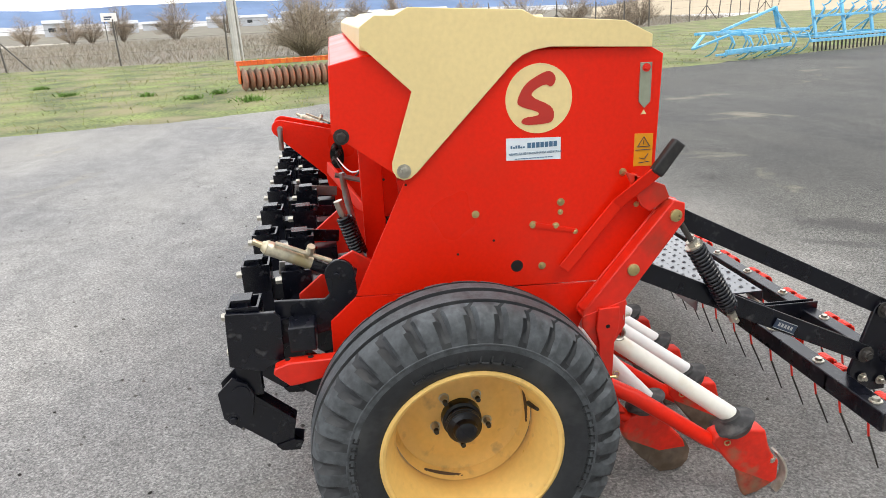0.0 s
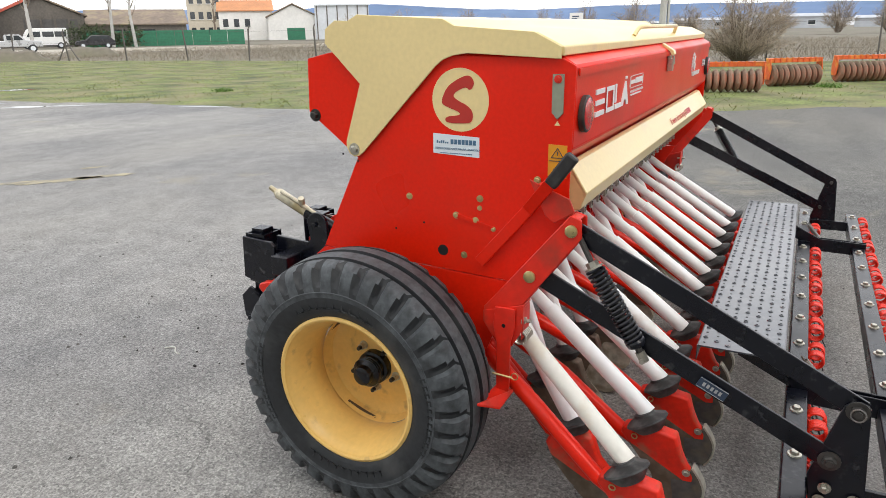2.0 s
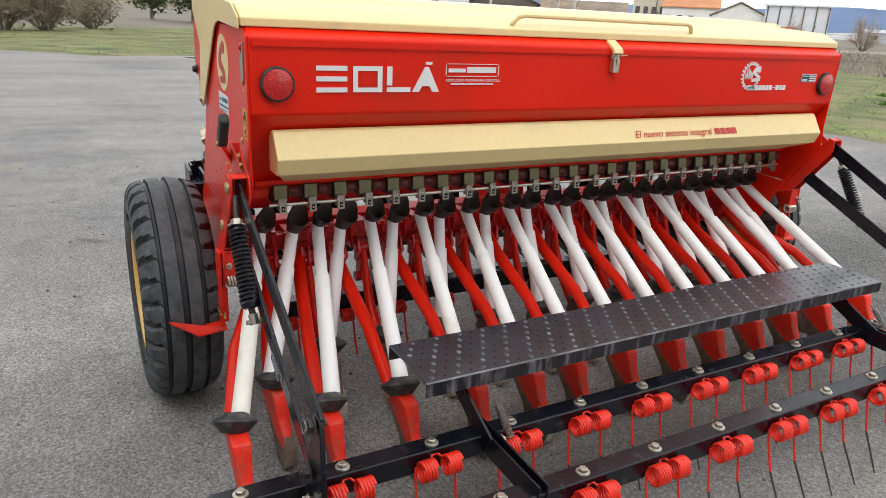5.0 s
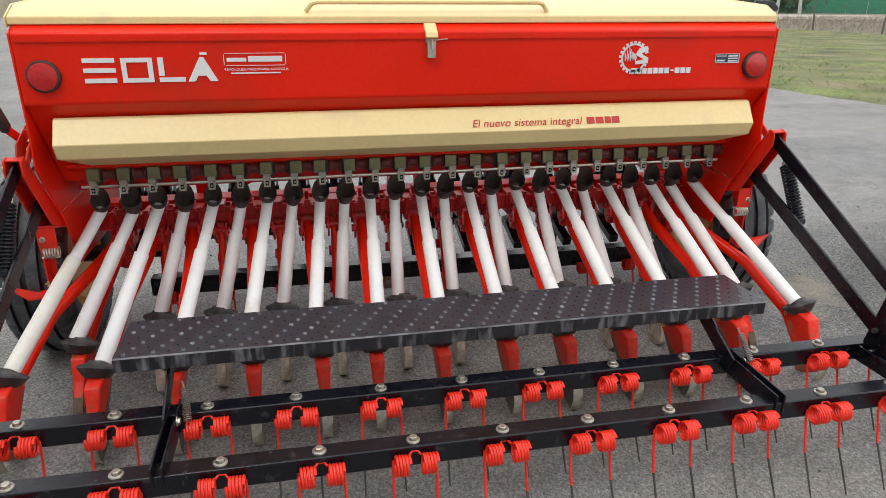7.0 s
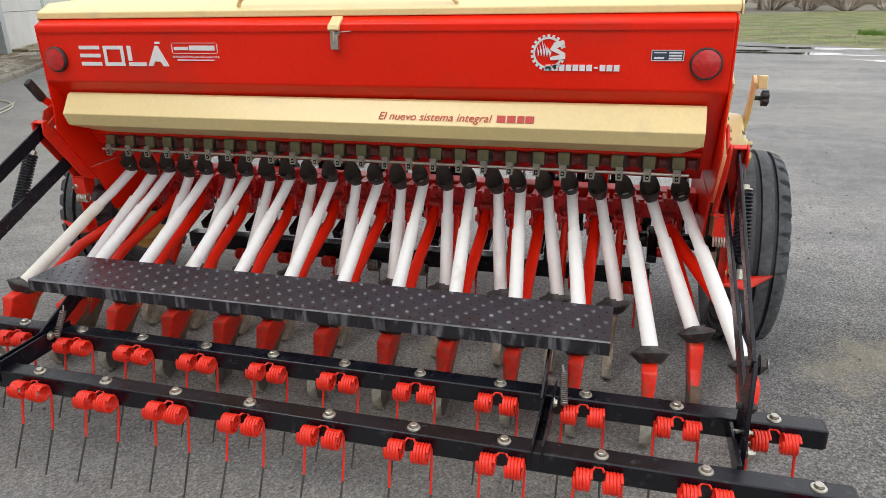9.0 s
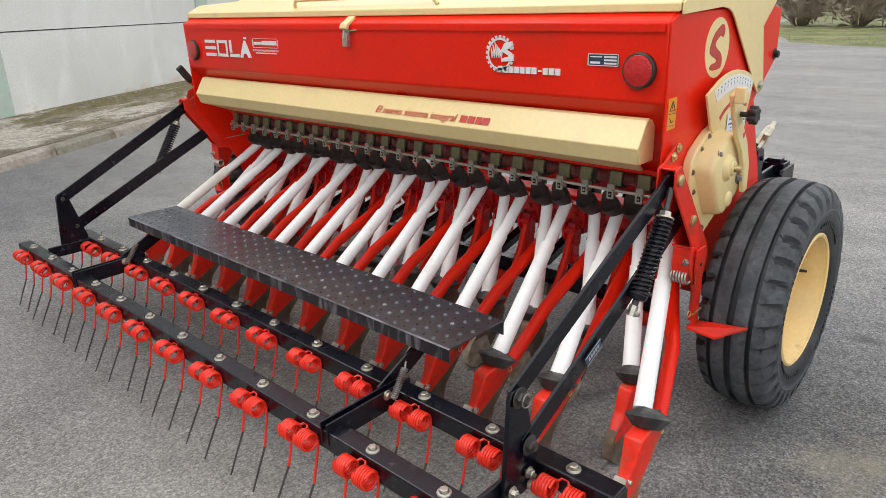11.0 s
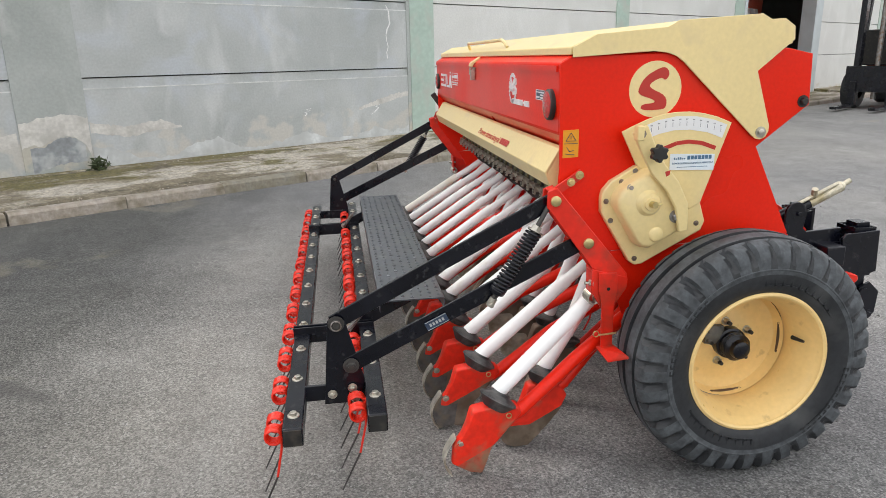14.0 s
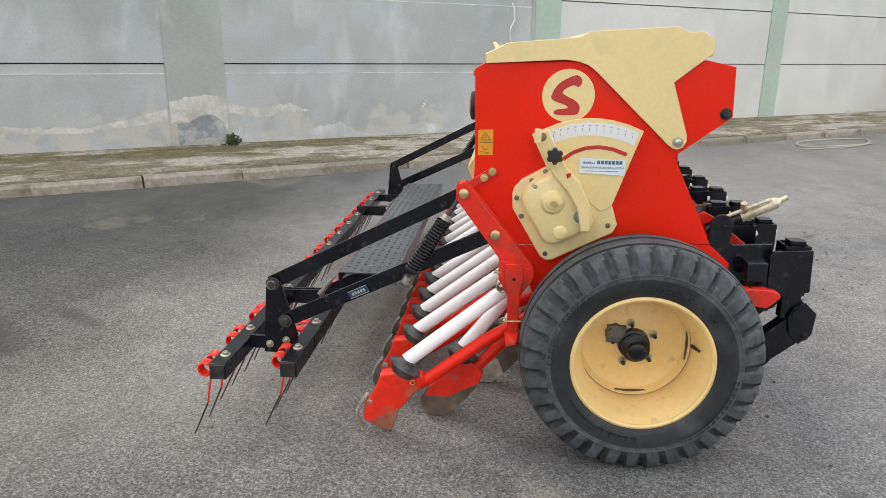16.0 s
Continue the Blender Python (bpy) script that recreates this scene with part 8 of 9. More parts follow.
ff = Shape()
for z, y in ((0.55, -0.5), (0.55, 0.5), (1.85, -0.15), (1.25, -0.4)):
    ff.bar((-1.9, y, z), (1.7, y, z), 0.08, 0.08)
for x in (-1.8, -0.6, 0.6, 1.6):
    ff.bar((x, -0.5, 0.55), (x + 0.12, -0.15, 1.85), 0.07, 0.07).bar((x, -0.5, 0.55), (x, 0.5, 0.55), 0.07, 0.07)
for x in (-1.3, -0.1, 1.0):
    ff.bar((x, 0.4, 0.6), (x + 0.5, -0.3, 1.5), 0.05, 0.05).bar((x + 0.5, 0.4, 0.6), (x, -0.3, 1.5), 0.05, 0.05)
part("frame", ff, BLUE_PAINT, folded, bevel=0.006)
ft_mesh = Shape().tube([(0, 0, 0), (0, -0.14, 0.08), (0, -0.22, 0.26), (0, -0.12, 0.42)], [0.02, 0.022, 0.02, 0.012], 6).mesh("tine", BLUE_PAINT)
for z in (1.25, 1.60):
    for k in range(6):
        place("tine", ft_mesh, folded, Matrix.Translation((-1.6 + 0.6 * k + (0.25 if z > 1.4 else 0), -0.3, z)))
low_mesh = Shape().bar((0, 0, 0.50), (0.03, 0, 0.04), 0.03, 0.03).mesh("tooth", DARK_WIRE, smooth=0)
for k in range(22):
    place("tooth", low_mesh, folded, Matrix.Translation((-1.85 + 0.165 * k, -0.5, 0.0)))
part("tooth_bar", Shape().bar((-2.0, -0.5, 0.42), (1.8, -0.5, 0.42), 0.10, 0.10), BLUE_PAINT, folded, bevel=0.006)
third = thing("cultivator", "light blue farm implement with dark wheel farther along", "cultivator", at=beside(16.5, -19.0, radians(-70)))
part("frame", Shape().bar((-2.0, 0, 0.75), (2.0, 0, 0.85), 0.14, 0.12).bar((-2.0, 0.5, 0.55), (2.0, 0.5, 0.55), 0.08, 0.08).bar((1.2, 0, 0.8), (1.2, 0.5, 0.3), 0.08, 0.08), BLUE_PAINT, third, bevel=0.006)
part("spring_pack", Shape().coil((-0.6, 0, 0.9), (-0.6, 0, 1.35), 0.14, 0.04, 5, 10, 5).tube([(-0.6, 0, 0.8), (-0.6, 0, 1.4)], 0.05, 8), BARK, third)

# bare shrubs and trees
bare_bush("bare_bush", (27.6, 1.35, 0), 3.6, 2.8, 60, 21, "wide leafless brown shrub by the fence")
for k, (az, d, w, h) in enumerate(((-13.3, 48, 4.2, 2.9), (-17.5, 50, 3.8, 2.6), (-20.8, 50, 3.2, 2.5), (-22.6, 52, 2.6, 2.7), (-9.5, 58, 3.0, 2.6))):
    bare_bush("bare_bush", (*polar(az, d), 0), w, h, 30, 40 + k, "leafless brown shrub beyond the fence", group="bare shrubs")
for k, (az, d, w, h) in enumerate(((19.6, 88, 3.4, 3.6), (18.3, 90, 3.0, 3.8), (16.2, 90, 2.6, 4.6), (12.6, 86, 4.2, 5.2), (8.6, 120, 5.0, 5.6), (22.3, 95, 3.2, 3.6), (25.5, 98, 4.0, 4.4), (27.5, 100, 3.6, 4.0), (30.5, 95, 3.4, 4.2), (35, 90, 2.8, 3.6), (2.2, 130, 5, 6), (-1.5, 130, 5, 6.2), (-4.5, 125, 5, 6))):
    bare_bush("bare_tree", (*polar(az, d), 0), w, h, 22, 60 + k, "slender leafless brown tree in the field", "tree", "bare trees in the field")
for k, (az, d, w, h) in enumerate(((74.5, 58, 5.0, 2.6), (72.0, 57, 5.5, 2.8), (69.8, 58, 4.5, 2.3), (77.0, 60, 6.0, 3.0))):
    bare_bush("bare_bush", (*polar(az, d), 0), w, h, 30, 90 + k, "dense grey-brown leafless shrub", group="roadside shrubs")
for k, (az, d, w, h) in enumerate(((97, 36, 3.2, 3.2), (94.0, 37, 3.6, 3.4), (91.5, 38, 3.2, 3.0), (101, 38, 4.0, 3.6), (88.5, 42, 3, 2.8))):
    bare_bush("bare_bush", (*polar(az, d, -1.4, -2.7), 0), w, h, 30, 110 + k, "tangled brown shrub with a few dry leaves", group="shrubs past the yard", leaves=500, leaf_mat=STRAW)
for k, (az, d, w, h) in enumerate(((110.5, 66, 4.5, 1.6), (107.5, 66, 5.0, 1.9), (104.5, 66, 4.0, 1.5), (126, 80, 2.5, 1.8), (129.5, 82, 2.6, 2.0), (132.5, 82, 2.4, 1.8), (122, 80, 3, 2.0))):
    x, y = polar(az, d, 2.4, -2.3)
    v, f = leaf_cloud(900, (0, 0, h * 0.5), (w * 0.5, w * 0.5, h * 0.5), 0.14, np.random.default_rng(130 + k))
    ob = thing("evergreen_shrub", "low dark green shrub on the earth bank", "shrub", "shrubs on the bank", at=shift(x, y, 2.2 if az < 115 else 3.6))
    place("foliage", raw_mesh("foliage", v.tolist(), f.tolist(), DARK_LEAF), ob)
    part("stem", Shape().tube([(0, 0, -3.0), (0, 0, h * 0.6)], [0.06, 0.02], 5), BARK, ob)
for k, (az, d, n) in enumerate(((78, 62, 1), (76, 70, 2), (80, 66, 3), (83, 72, 4))):
    x, y = polar(az, d)
    ob = thing("tree", "dark green evergreen tree behind the shrubs", "tree", "evergreen trees", at=shift(x, y))
    part("trunk", Shape().tube([(0, 0, 0), (0.1, 0, 3.5)], [0.18, 0.06], 6).tube([(0, 0, 1.6), (0.8, 0.4, 3.0)], [0.07, 0.03], 5).tube([(0, 0, 1.4), (-0.8, -0.3, 2.8)], [0.07, 0.03], 5), BARK, ob)
    v, f = leaf_cloud(2200, (0, 0, 3.0), (1.9, 1.9, 2.2), 0.2, np.random.default_rng(150 + k))
    place("crown", raw_mesh("crown", v.tolist(), f.tolist(), DARK_LEAF), ob)

# ---- village ----


def hedge(az0, az1, dist, height, seed, label):
    x0, y0 = polar(az0, dist)
    x1, y1 = polar(az1, dist)
    w = math.hypot(x1 - x0, y1 - y0)
    rng = np.random.default_rng(seed)
    ob = thing("hedge", label, "hedge", at=beside((x0 + x1) / 2, (y0 + y1) / 2, math.atan2(y1 - y0, x1 - x0)))
    allv, allf = [], []
    for k in range(int(w / 1.3) + 1):
        hh = height * rng.uniform(0.7, 1.1)
        v, f = leaf_cloud(420, (-w / 2 + 1.3 * k, rng.uniform(-0.3, 0.3), hh * 0.48), (1.1, 0.9, hh * 0.52), 0.16, rng)
        allf.append(f + sum(len(q) for q in allv))
        allv.append(v)
    place("foliage", raw_mesh("foliage", np.concatenate(allv).tolist(), np.concatenate(allf).tolist(), DARK_LEAF), ob)
    part("stem", Shape().tube([(-w / 2, 0, 0.3), (0, 0.1, 0.4), (w / 2, 0, 0.3)], 0.05, 5), BARK, ob)


hedge(54.6, 50.4, 97, 2.7, 201, "dark green ivy-covered hedge beside the parked cars")
hedge(68.5, 63.6, 92, 2.2, 202, "low dark green hedge by the yard wall")
for k, (az, d, hh) in enumerate(((64.3, 86, 9.0), (57.3, 90, 9.5), (52.2, 95, 9.0), (50.7, 95, 8.0), (44.9, 130, 7.0), (67.5, 90, 5.0))):
    x, y = polar(az, d)
    rr = random.Random(300 + k)
    ob = thing("street_tree", "slim pollarded leafless tree with pale trunk", "tree", "bare street trees", at=shift(x, y))
    part("trunk", Shape().tube([(0, 0, 0), (rr.uniform(-0.3, 0.3), 0, hh * 0.5), (rr.uniform(-0.4, 0.4), 0, hh)], [0.22, 0.16, 0.05], 6), CONCRETE_POLE if k < 4 else BARK, ob)
    for j in range(9):
        z = hh * rr.uniform(0.35, 0.9)
        a = rr.random() * 6.283
        part("limb", Shape().tube([(0, 0, z), (math.cos(a) * 0.5, math.sin(a) * 0.5, z + 0.8), (math.cos(a) * 0.9, math.sin(a) * 0.9, z + 2.0)], [0.07, 0.045, 0.015], 4), BARK, ob)
heap = Shape()
hv = []
for i in range(13):
    for j in range(9):
        x, y = -2.6 + 5.2 * i / 12, -1.2 + 2.4 * j / 8
        hv.append((x, y, max(-0.05, 0.75 * math.exp(-(x / 1.3) ** 2 - (y / 0.6) ** 2) + 0.5 * math.exp(-((x - 1.6) / 0.7) ** 2 - (y / 0.5) ** 2) + 0.10 * noise.noise(Vector((x * 2, y * 2, 0))) - 0.04)))
heap.add(hv, [(i * 9 + j, (i + 1) * 9 + j, (i + 1) * 9 + j + 1, i * 9 + j + 1) for i in range(12) for j in range(8)])
for az, d in ((59.5, 50), (54.5, 56)):
    eh = tagged(part("earth_mound", heap, GROUND, None, smooth=60), "low heap of brown earth in the field", "earth heap")
    eh.matrix_basis = beside(*polar(az, d), radians(az - 90))


def house(name, az0, az1, dist, eave, ridge_h, depth, wall_mat, roof_mat, label, category, windows=(), door=None, gable_to_view=False, floors=1):
    """A building across a range of bearings, its front square to the view. Windows: (share along the front, sill, width, height)."""
    x0, y0 = polar(az0, dist)
    x1, y1 = polar(az1, dist)
    w = math.hypot(x1 - x0, y1 - y0)
    ob = thing(name, label, category, at=beside((x0 + x1) / 2, (y0 + y1) / 2, math.atan2(y1 - y0, x1 - x0)))
    h = w / 2
    far = depth
    body = Shape()
    if gable_to_view:
        body.prism([(-h, 0), (h, 0), (h, eave), (0, ridge_h), (-h, eave)], 0, far, "y")
    else:
        body.prism([(0, 0), (far, 0), (far, eave), (far / 2, ridge_h), (0, eave)], -h, h, "x")
    part("wall", body, wall_mat, ob, smooth=0)
    o = 0.35 if far < 0 else -0.35
    rf = Shape()
    if gable_to_view:
        for s in (-1, 1):
            rf.prism([(s * (h + 0.4), eave - 0.10), (0, ridge_h + 0.12), (0, ridge_h + 0.34), (s * (h + 0.4), eave + 0.12)], o, far - o, "y")
    else:
        rf.prism([(o, eave - 0.06), (far / 2, ridge_h + 0.06), (far - o, eave - 0.06), (far - o, eave + 0.14), (far / 2, ridge_h + 0.28), (o, eave + 0.14)], -h - 0.3, h + 0.3, "x")
    part("roof", rf, roof_mat, ob, smooth=0)
    step = 0.03 if far < 0 else -0.03
    for share, sill, ww, hh in windows:
        x = -h + w * share
        win = part("window", Shape().box(x - ww / 2, x + ww / 2, min(0, step), max(0, step), sill, sill + hh), GLASS_DARK, ob, smooth=0)
        part("sill", Shape().box(x - ww / 2 - 0.1, x + ww / 2 + 0.1, min(0, step * 5), max(0, step * 5), sill - 0.12, sill), PLASTER, win, smooth=0)
    if door:
        share, ww, hh, mat = door
        x = -h + w * share
        part("door", Shape().box(x - ww / 2, x + ww / 2, min(0, step), max(0, step), 0.0, hh), mat, ob, smooth=0)
    return ob, h, far, step


# open doorway is a flat dark panel that paints the shade inside
ob, h, far, step = house("workshop_shed", 66.5, 59.2, 108, 6.6, 7.6, 16, SHEET, SHEET, "pale sheet-metal workshop, doorway's shade painted as a dark panel", "shed", windows=((0.72, 1.6, 1.6, 1.4),), door=(0.50, 4.6, 4.4, INTERIOR))
part("gate_leaf", Shape().box(-h + 2 * h * 0.33, -h + 2 * h * 0.52, min(0, step * 4), max(0, step * 4), 0, 3.4), CAR_BLUE, ob, "blue gate leaf", smooth=0)
part("red_canopy", Shape().prism([(-h + 2 * h * 0.34, 2.2), (-h + 2 * h * 0.46, 2.2), (-h + 2 * h * 0.34, 4.2)], step * 5, step * 9, "y"), SALMON, ob, "red slanting panel", smooth=0)
house("garden_wall", 75, 66.6, 112, 3.2, 3.3, 1.0, BEIGE, BEIGE, "long pale rendered yard wall", "wall")
# the barn's open front is likewise shade painted on a flat panel
ob, h, far, step = house("old_barn", 59.4, 53.8, 112, 4.0, 6.4, 14, TIMBER, OLD_TILE, "old timber barn, open front's shade painted as dark panel", "barn", door=(0.62, 6.5, 3.6, INTERIOR), gable_to_view=True)
for k in range(7):
    part("timber_post", Shape().box(-h + 0.4 + k * (2 * h - 0.8) / 6, -h + 0.65 + k * (2 * h - 0.8) / 6, min(0, step * 8), max(0, step * 8), 0, 4.2), TIMBER, ob, smooth=0)
part("red_verge", Shape().bar((-h - 0.4, step * 12, 4.0), (0, step * 12, 6.7), 0.2, 0.35), SALMON, ob, smooth=0)
house("tiled_barn", 53.8, 47.0, 120, 2.9, 5.0, 12, TIMBER, OLD_TILE, "long low barn with a patched old tile roof", "barn", windows=((0.3, 0.8, 2.2, 1.4), (0.6, 0.8, 2.2, 1.4)))
house("apartment_house", 46.8, 44.4, 155, 10.5, 12, 12, BEIGE, OLD_TILE, "tall beige house with rows of dark windows", "house", windows=tuple((s, z, 0.9, 1.4) for s in (0.15, 0.4, 0.65, 0.9) for z in (1.2, 4.2, 7.2)))
house("white_house", 44.6, 40.6, 150, 5.6, 7.6, 12, PLASTER, TILE, "white house with an orange tile roof", "house", windows=((0.12, 2.6, 1.0, 1.5), (0.32, 2.6, 1.0, 1.5), (0.52, 2.6, 1.0, 1.5)))
house("white_warehouse", 41.0, 37.2, 142, 4.2, 6.4, 14, PLASTER, OLD_TILE, "white warehouse with a green door", "warehouse", door=(0.55, 3.4, 2.2, GREEN_NET), gable_to_view=True)
ob, h, far, step = house("glazed_shed", 37.4, 33.2, 140, 6.2, 6.6, 10, SHEET, SHEET, "pale glazed shed with vertical ribs", "shed")
for k in range(6):
    part("rib", Shape().box(-h + 0.3 + k * (2 * h - 0.6) / 5, -h + 0.5 + k * (2 * h - 0.6) / 5, min(0, step * 6), max(0, step * 6), 0, 6.2), TIMBER, ob, smooth=0)
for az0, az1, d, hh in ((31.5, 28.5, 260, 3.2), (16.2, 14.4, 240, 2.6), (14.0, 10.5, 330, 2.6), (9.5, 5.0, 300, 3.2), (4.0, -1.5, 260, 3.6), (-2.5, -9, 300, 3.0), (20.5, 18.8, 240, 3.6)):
    house("far_building", az0, az1, d, hh, hh + 0.8, 14, HAZE_GREY, HAZE_GREY, "low far industrial building, pale haze painted into its colour", "building", windows=((0.3, 1.2, 2.0, 1.2), (0.7, 1.2, 2.0, 1.2)))
skip = thing("red_trailer", "small red tipping trailer by the white sheds", "trailer", at=beside(*polar(35.6, 126), radians(-54)))
part("box", Shape().prism([(-1.6, 2.6), (1.2, 2.6), (0.9, 1.5), (-1.2, 1.5)], -0.9, 0.9, "y"), SALMON, skip, smooth=0)
part("chassis", Shape().box(-1.2, 0.9, -0.5, 0.5, 0.7, 1.5), TIMBER, skip, smooth=0)
for x in (-0.8, 0.5):
    part("wheel", Shape().lathe([(-0.95, 0), (-0.95, 0.42), (0.95, 0.42), (0.95, 0)], (x, 0, 0.42), (0, 1, 0), 14), RUBBER, skip)
netting = thing("green_fence", "dark green netted fence along the village", "fence", at=beside(*polar(48.5, 100), radians(-44)))
net_mesh = Shape().box(0, 2.15, -0.05, 0.05, 0, 1.9).mesh("net_panel", GREEN_NET, smooth=0)
for k in range(9):
    place("net_panel", net_mesh, netting, shift(-10 + 2.2 * k))
sign = thing("road_sign", "white rectangular sign on two posts", "sign", at=beside(*polar(16.94, 88), radians(-75)))
part("panel", Shape().box(-0.8, 0.8, -0.03, 0.03, 2.2, 3.1), PLASTER, sign, smooth=0)
part("bars", Shape().box(-0.5, 0.3, -0.05, 0.05, 2.6, 2.75).box(-0.5, 0.1, -0.05, 0.05, 2.4, 2.5), DARK_PRINT, sign, smooth=0)
for x in (-0.5, 0.5):
    part("post", Shape().box(x - 0.04, x + 0.04, -0.04, 0.04, 0, 2.2), POST, sign, smooth=0)


def vehicle(name, label, az, dist, turn, profile, windows, width, paint, wheels, radius):
    """A parked vehicle from its side outline; length runs along local x."""
    ob = thing(name, label, name.split("_")[-1], at=beside(*polar(az, dist), turn))
    part("body", Shape().prism(profile, -width / 2, width / 2, "y"), paint, ob, bevel=0.06, smooth=40)
    for w in windows:
        part("window", Shape().prism(w, -width / 2 - 0.012, width / 2 + 0.012, "y"), GLASS_DARK, ob, smooth=0)
    for x in wheels:
        for s in (-1, 1):
            wh = part("wheel", Shape().lathe([(-0.1, 0.1), (-0.1, radius), (0.1, radius), (0.1, 0.1)], (x, s * (width / 2 - 0.09), radius), (0, 1, 0), 18), RUBBER, ob)
            part("rim", Shape().lathe([(0, 0), (0, radius * 0.6), (0.01, radius * 0.6), (0.01, 0)], (x, s * (width / 2 + 0.012), radius), (0, s, 0), 14), SHEET, wh)
    return ob


CAR = [(-2.1, 0.35), (-2.15, 0.75), (-1.95, 0.95), (-1.55, 1.38), (-0.9, 1.47), (0.3, 1.45), (0.95, 0.98), (1.9, 0.82), (2.1, 0.6), (2.1, 0.35)]
CAR_W = [[(-1.55, 1.0), (-1.3, 1.32), (-0.5, 1.38), (-0.5, 1.0)], [(-0.4, 1.0), (-0.4, 1.38), (0.2, 1.36), (0.7, 1.0)]]
VAN = [(-2.6, 0.4), (-2.6, 2.2), (-2.4, 2.35), (1.2, 2.35), (1.6, 2.2), (2.1, 1.4), (2.7, 1.15), (2.8, 0.7), (2.8, 0.4)]
VAN_W = [[(-2.4, 1.35), (-2.4, 1.95), (-1.2, 1.95), (-1.2, 1.35)], [(-1.1, 1.35), (-1.1, 1.95), (0.1, 1.95), (0.1, 1.35)], [(0.3, 1.35), (0.3, 1.95), (1.4, 1.95), (1.75, 1.35)]]
PICK = [(-2.5, 0.5), (-2.55, 1.05), (-0.7, 1.05), (-0.65, 1.62), (0.6, 1.62), (1.05, 1.1), (2.3, 1.0), (2.4, 0.5)]
PICK_W = [[(-0.5, 1.12), (-0.5, 1.52), (0.0, 1.52), (0.0, 1.12)], [(0.1, 1.12), (0.1, 1.52), (0.5, 1.52), (0.85, 1.12)]]
vehicle("blue_car", "dark blue hatchback car parked on the track", 62.7, 98, radians(150), CAR, CAR_W, 1.7, CAR_BLUE, (-1.3, 1.3), 0.32)
vehicle("black_car", "black estate car parked by the hedge", 53.4, 92, radians(145), CAR, CAR_W, 1.7, CAR_BLACK, (-1.3, 1.3), 0.32)
vehicle("white_van", "white passenger van parked on the track", 56.6, 98, radians(150), VAN, VAN_W, 2.0, CAR_WHITE, (-1.7, 1.8), 0.36)
vehicle("silver_pickup", "silver pickup truck parked on the track", 58.5, 78, radians(330), PICK, PICK_W, 1.75, CAR_SILVER, (-1.6, 1.5), 0.36)

# ---- forklift and trailer by the warehouse ----
fl = thing("forklift", "faded red forklift truck with black mast", "forklift", at=Matrix.Translation((-11.63, 11.94, 0)) @ Matrix.Rotation(math.atan2(-0.838, 0.546), 4, "Z") @ Matrix.Scale(1.15, 4))
part("chassis", Shape().prism([(-1.9, 0.35), (-2.0, 0.7), (-1.9, 1.15), (-1.2, 1.25), (-0.5, 1.0), (0.5, 0.75), (0.7, 0.35)], -0.5, 0.5, "y"), SALMON, fl, bevel=0.06, smooth=40)
part("engine_cover", Shape().prism([(-1.85, 1.1), (-1.75, 1.95), (-1.45, 2.05), (-0.9, 1.3), (-0.85, 1.05)], -0.46, 0.46, "y"), SALMON, fl, bevel=0.06, smooth=40)
part("rear_window", Shape().prism([(-1.55, 1.35), (-1.50, 1.75), (-1.25, 1.60), (-1.1, 1.35)], -0.47, 0.47, "y"), GLASS_DARK, fl, smooth=0)
part("cab_panel", Shape().box(-0.55, 0.55, -0.48, 0.48, 0.85, 1.55), DARK_PLASTIC, fl, bevel=0.03)
for x, yy in ((0.55, -0.46), (0.55, 0.46), (-1.35, -0.46), (-1.35, 0.46)):
    part("cab_post", Shape().bar((x, yy, 0.9), (x * 0.7, yy * 0.95, 2.6), 0.07, 0.07), BLACK if x > 0 else SALMON, fl)
part("cab_roof", Shape().box(-1.1, 0.55, -0.5, 0.5, 2.55, 2.65), BLACK, fl, bevel=0.02)
part("seat", Shape().box(-0.7, -0.2, -0.25, 0.25, 1.2, 1.35).box(-0.8, -0.65, -0.25, 0.25, 1.3, 1.85), DARK_PLASTIC, fl, bevel=0.03)
for yy in (-0.34, 0.34):
    part("mast_rail", Shape().box(0.95, 1.13, yy - 0.05, yy + 0.05, 0.08, 4.0).box(0.86, 0.95, yy - 0.11, yy - 0.05, 0.08, 3.8), BLACK, fl, bevel=0.008)
    part("fork", Shape().box(1.15, 1.21, yy - 0.06, yy + 0.06, 0.06, 0.55).box(1.15, 2.1, yy - 0.06, yy + 0.06, 0.05, 0.10), BLACK, fl)
part("mast_cross", Shape().box(0.98, 1.10, -0.34, 0.34, 0.4, 0.55), BLACK, fl)
part("mast_cross", Shape().box(0.98, 1.10, -0.34, 0.34, 2.2, 2.32), BLACK, fl)
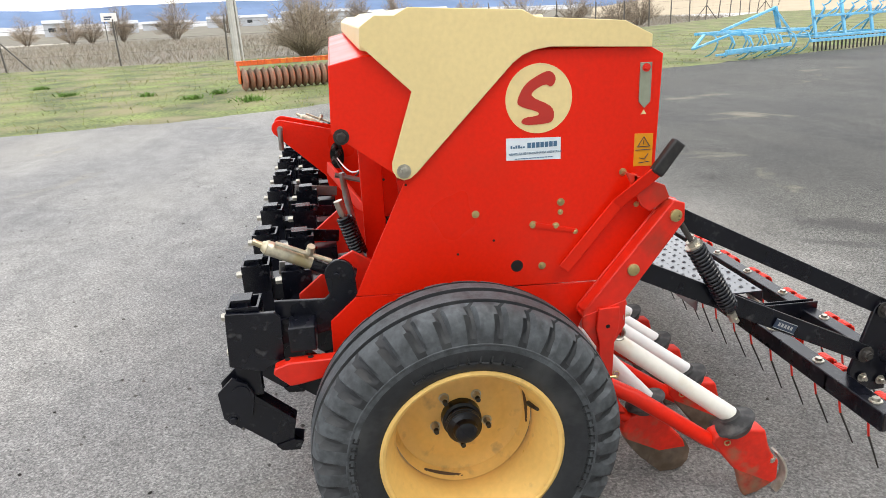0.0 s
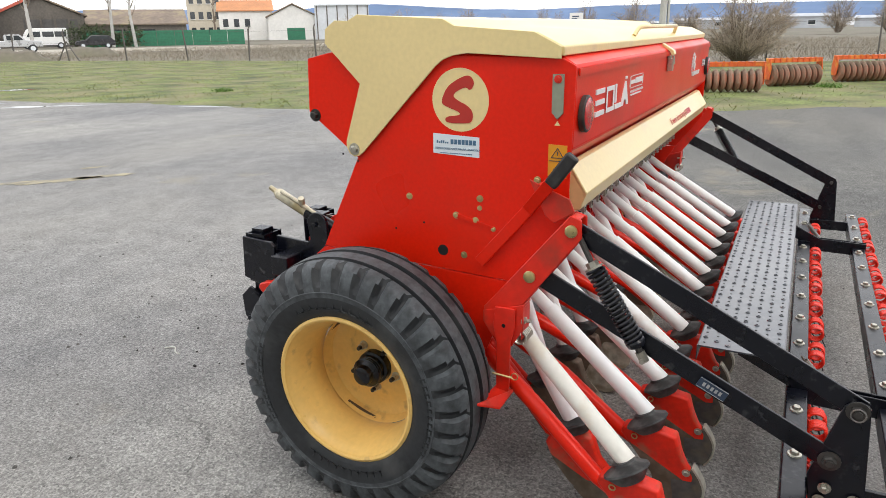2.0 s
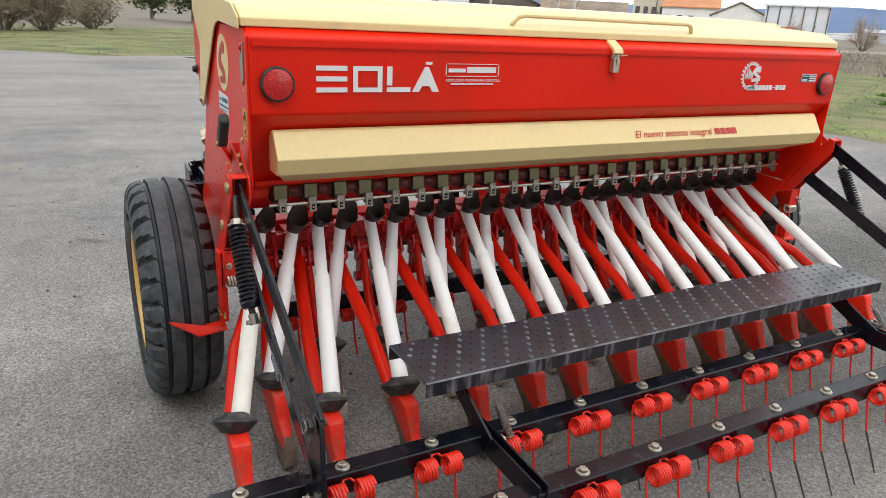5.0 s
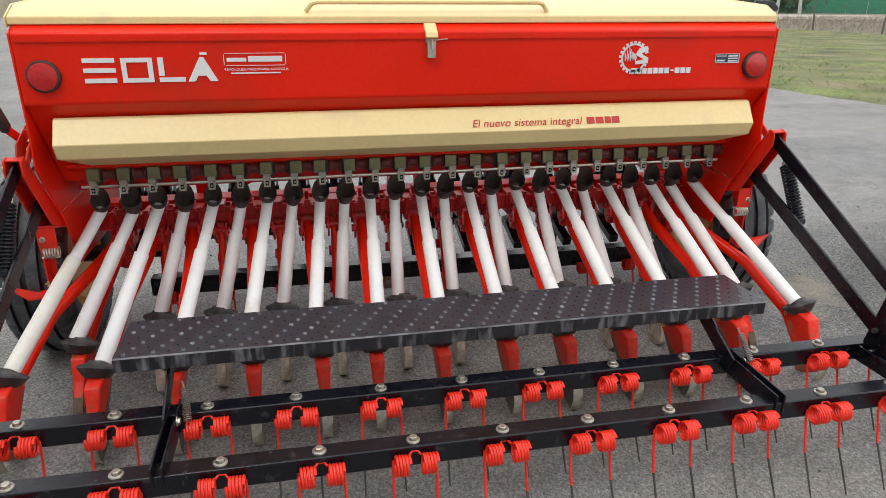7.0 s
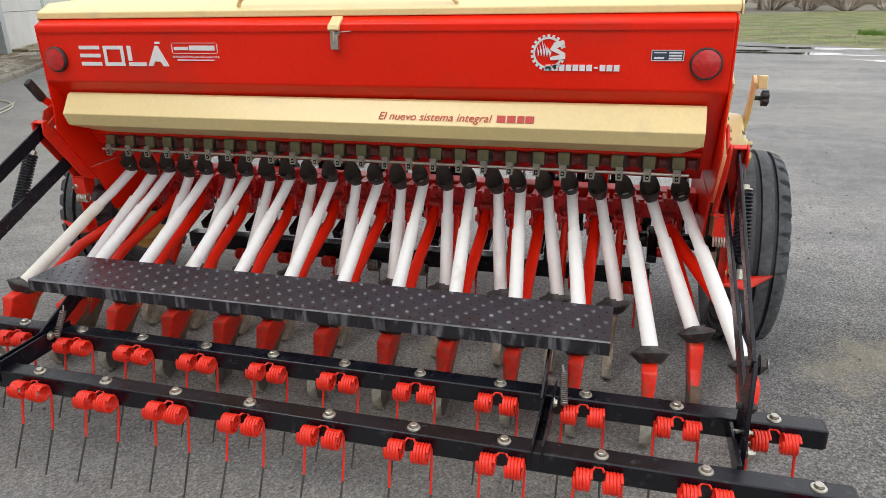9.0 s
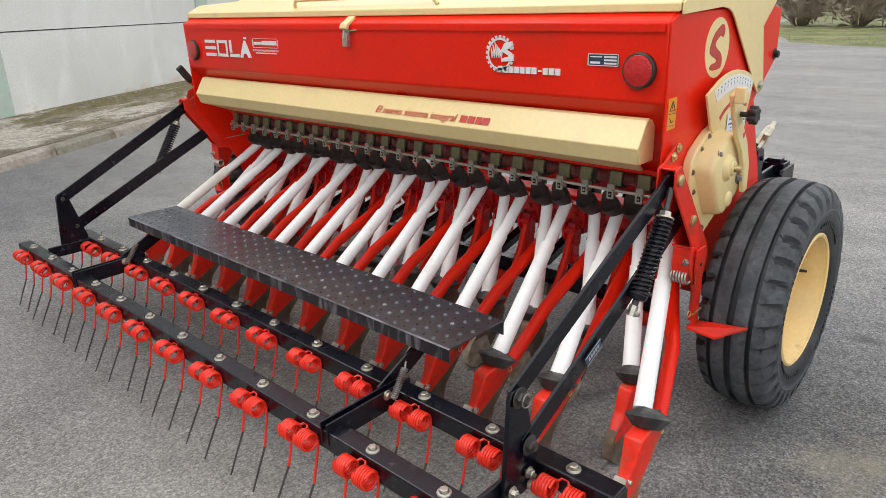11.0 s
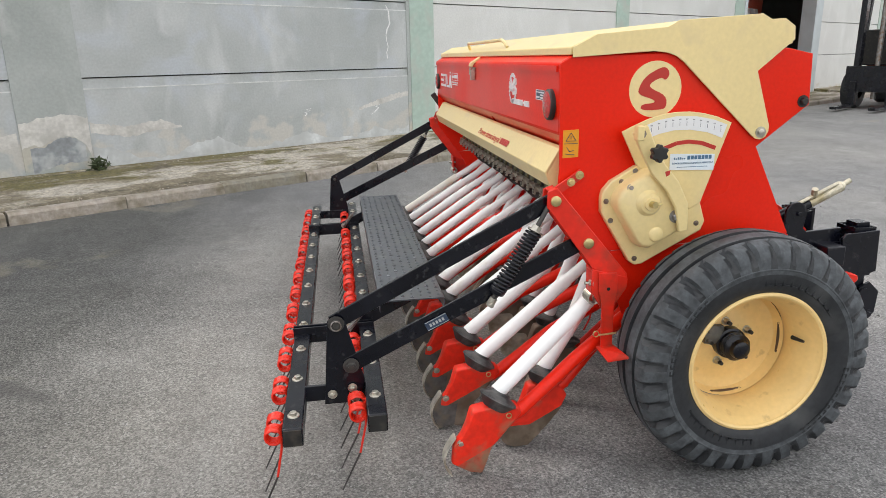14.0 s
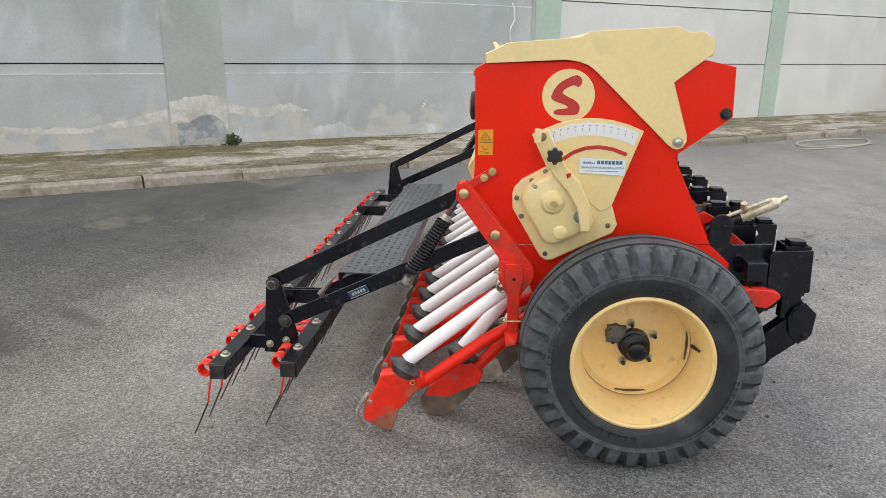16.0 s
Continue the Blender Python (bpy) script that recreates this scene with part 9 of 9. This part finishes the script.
part("fork_carriage", Shape().box(1.12, 1.17, -0.5, 0.5, 0.35, 0.85), BLACK, fl)
part("lift_ram", Shape().tube([(1.0, 0, 0.2), (1.0, 0, 3.4)], 0.05, 10), BARE, fl)
for x, r in ((0.62, 0.37), (-1.35, 0.30)):
    for s in (-1, 1):
        wh = part("wheel", Shape().lathe([(-0.13, r * 0.5), (-0.13, r * 0.94), (-0.09, r), (0.09, r), (0.13, r * 0.94), (0.13, r * 0.5)], (x, s * 0.50, r), (0, 1, 0), 28), RUBBER, fl)
        part("rim", Shape().lathe([(0.10, r * 0.56), (0.07, r * 0.45), (0.05, r * 0.2), (0.08, 0)], (x, s * 0.50, r), (0, s, 0), 20), SALMON, wh)
tr = thing("farm_trailer", "red farm trailer with raised lid inside the dark shed", "trailer", at=WALL @ beside(14.3, 3.0, radians(8), 0.12))
part("box", Shape().prism([(-2.4, 1.1), (2.4, 1.1), (2.7, 2.9), (-2.7, 2.9)], -1.0, 1.0, "y"), SALMON, tr, bevel=0.03)
part("stripe", Shape().box(-2.4, 0.6, -1.03, -1.0, 2.25, 2.42), CREAM, tr, smooth=0)
for k in range(3):
    part("chevron", Shape().prism([(0.8 + 0.45 * k, 2.55), (1.1 + 0.45 * k, 2.55), (1.35 + 0.45 * k, 2.2), (1.05 + 0.45 * k, 2.2)], -1.05, -1.0, "y"), WHITE_PRINT, tr, smooth=0)
part("raised_lid", Shape().bar((-2.2, -0.6, 3.5), (2.0, -0.6, 3.6), 0.08, 1.1), SALMON, tr, "raised dark red lid", bevel=0.02)
part("chassis", Shape().box(-2.2, 2.2, -0.5, 0.5, 0.8, 1.1), SALMON, tr)
for x in (-1.2, 1.2):
    wh = part("wheel", Shape().lathe([(-1.0, 0.2), (-1.0, 0.48), (-0.7, 0.48), (-0.7, 0.2)], (x, 0, 0.48), (0, 1, 0), 24), RUBBER, tr)
    part("rim", Shape().lathe([(0, 0), (0, 0.26), (0.02, 0.24), (0.02, 0)], (x, -1.0, 0.48), (0, -1, 0), 20), SHEET, wh)
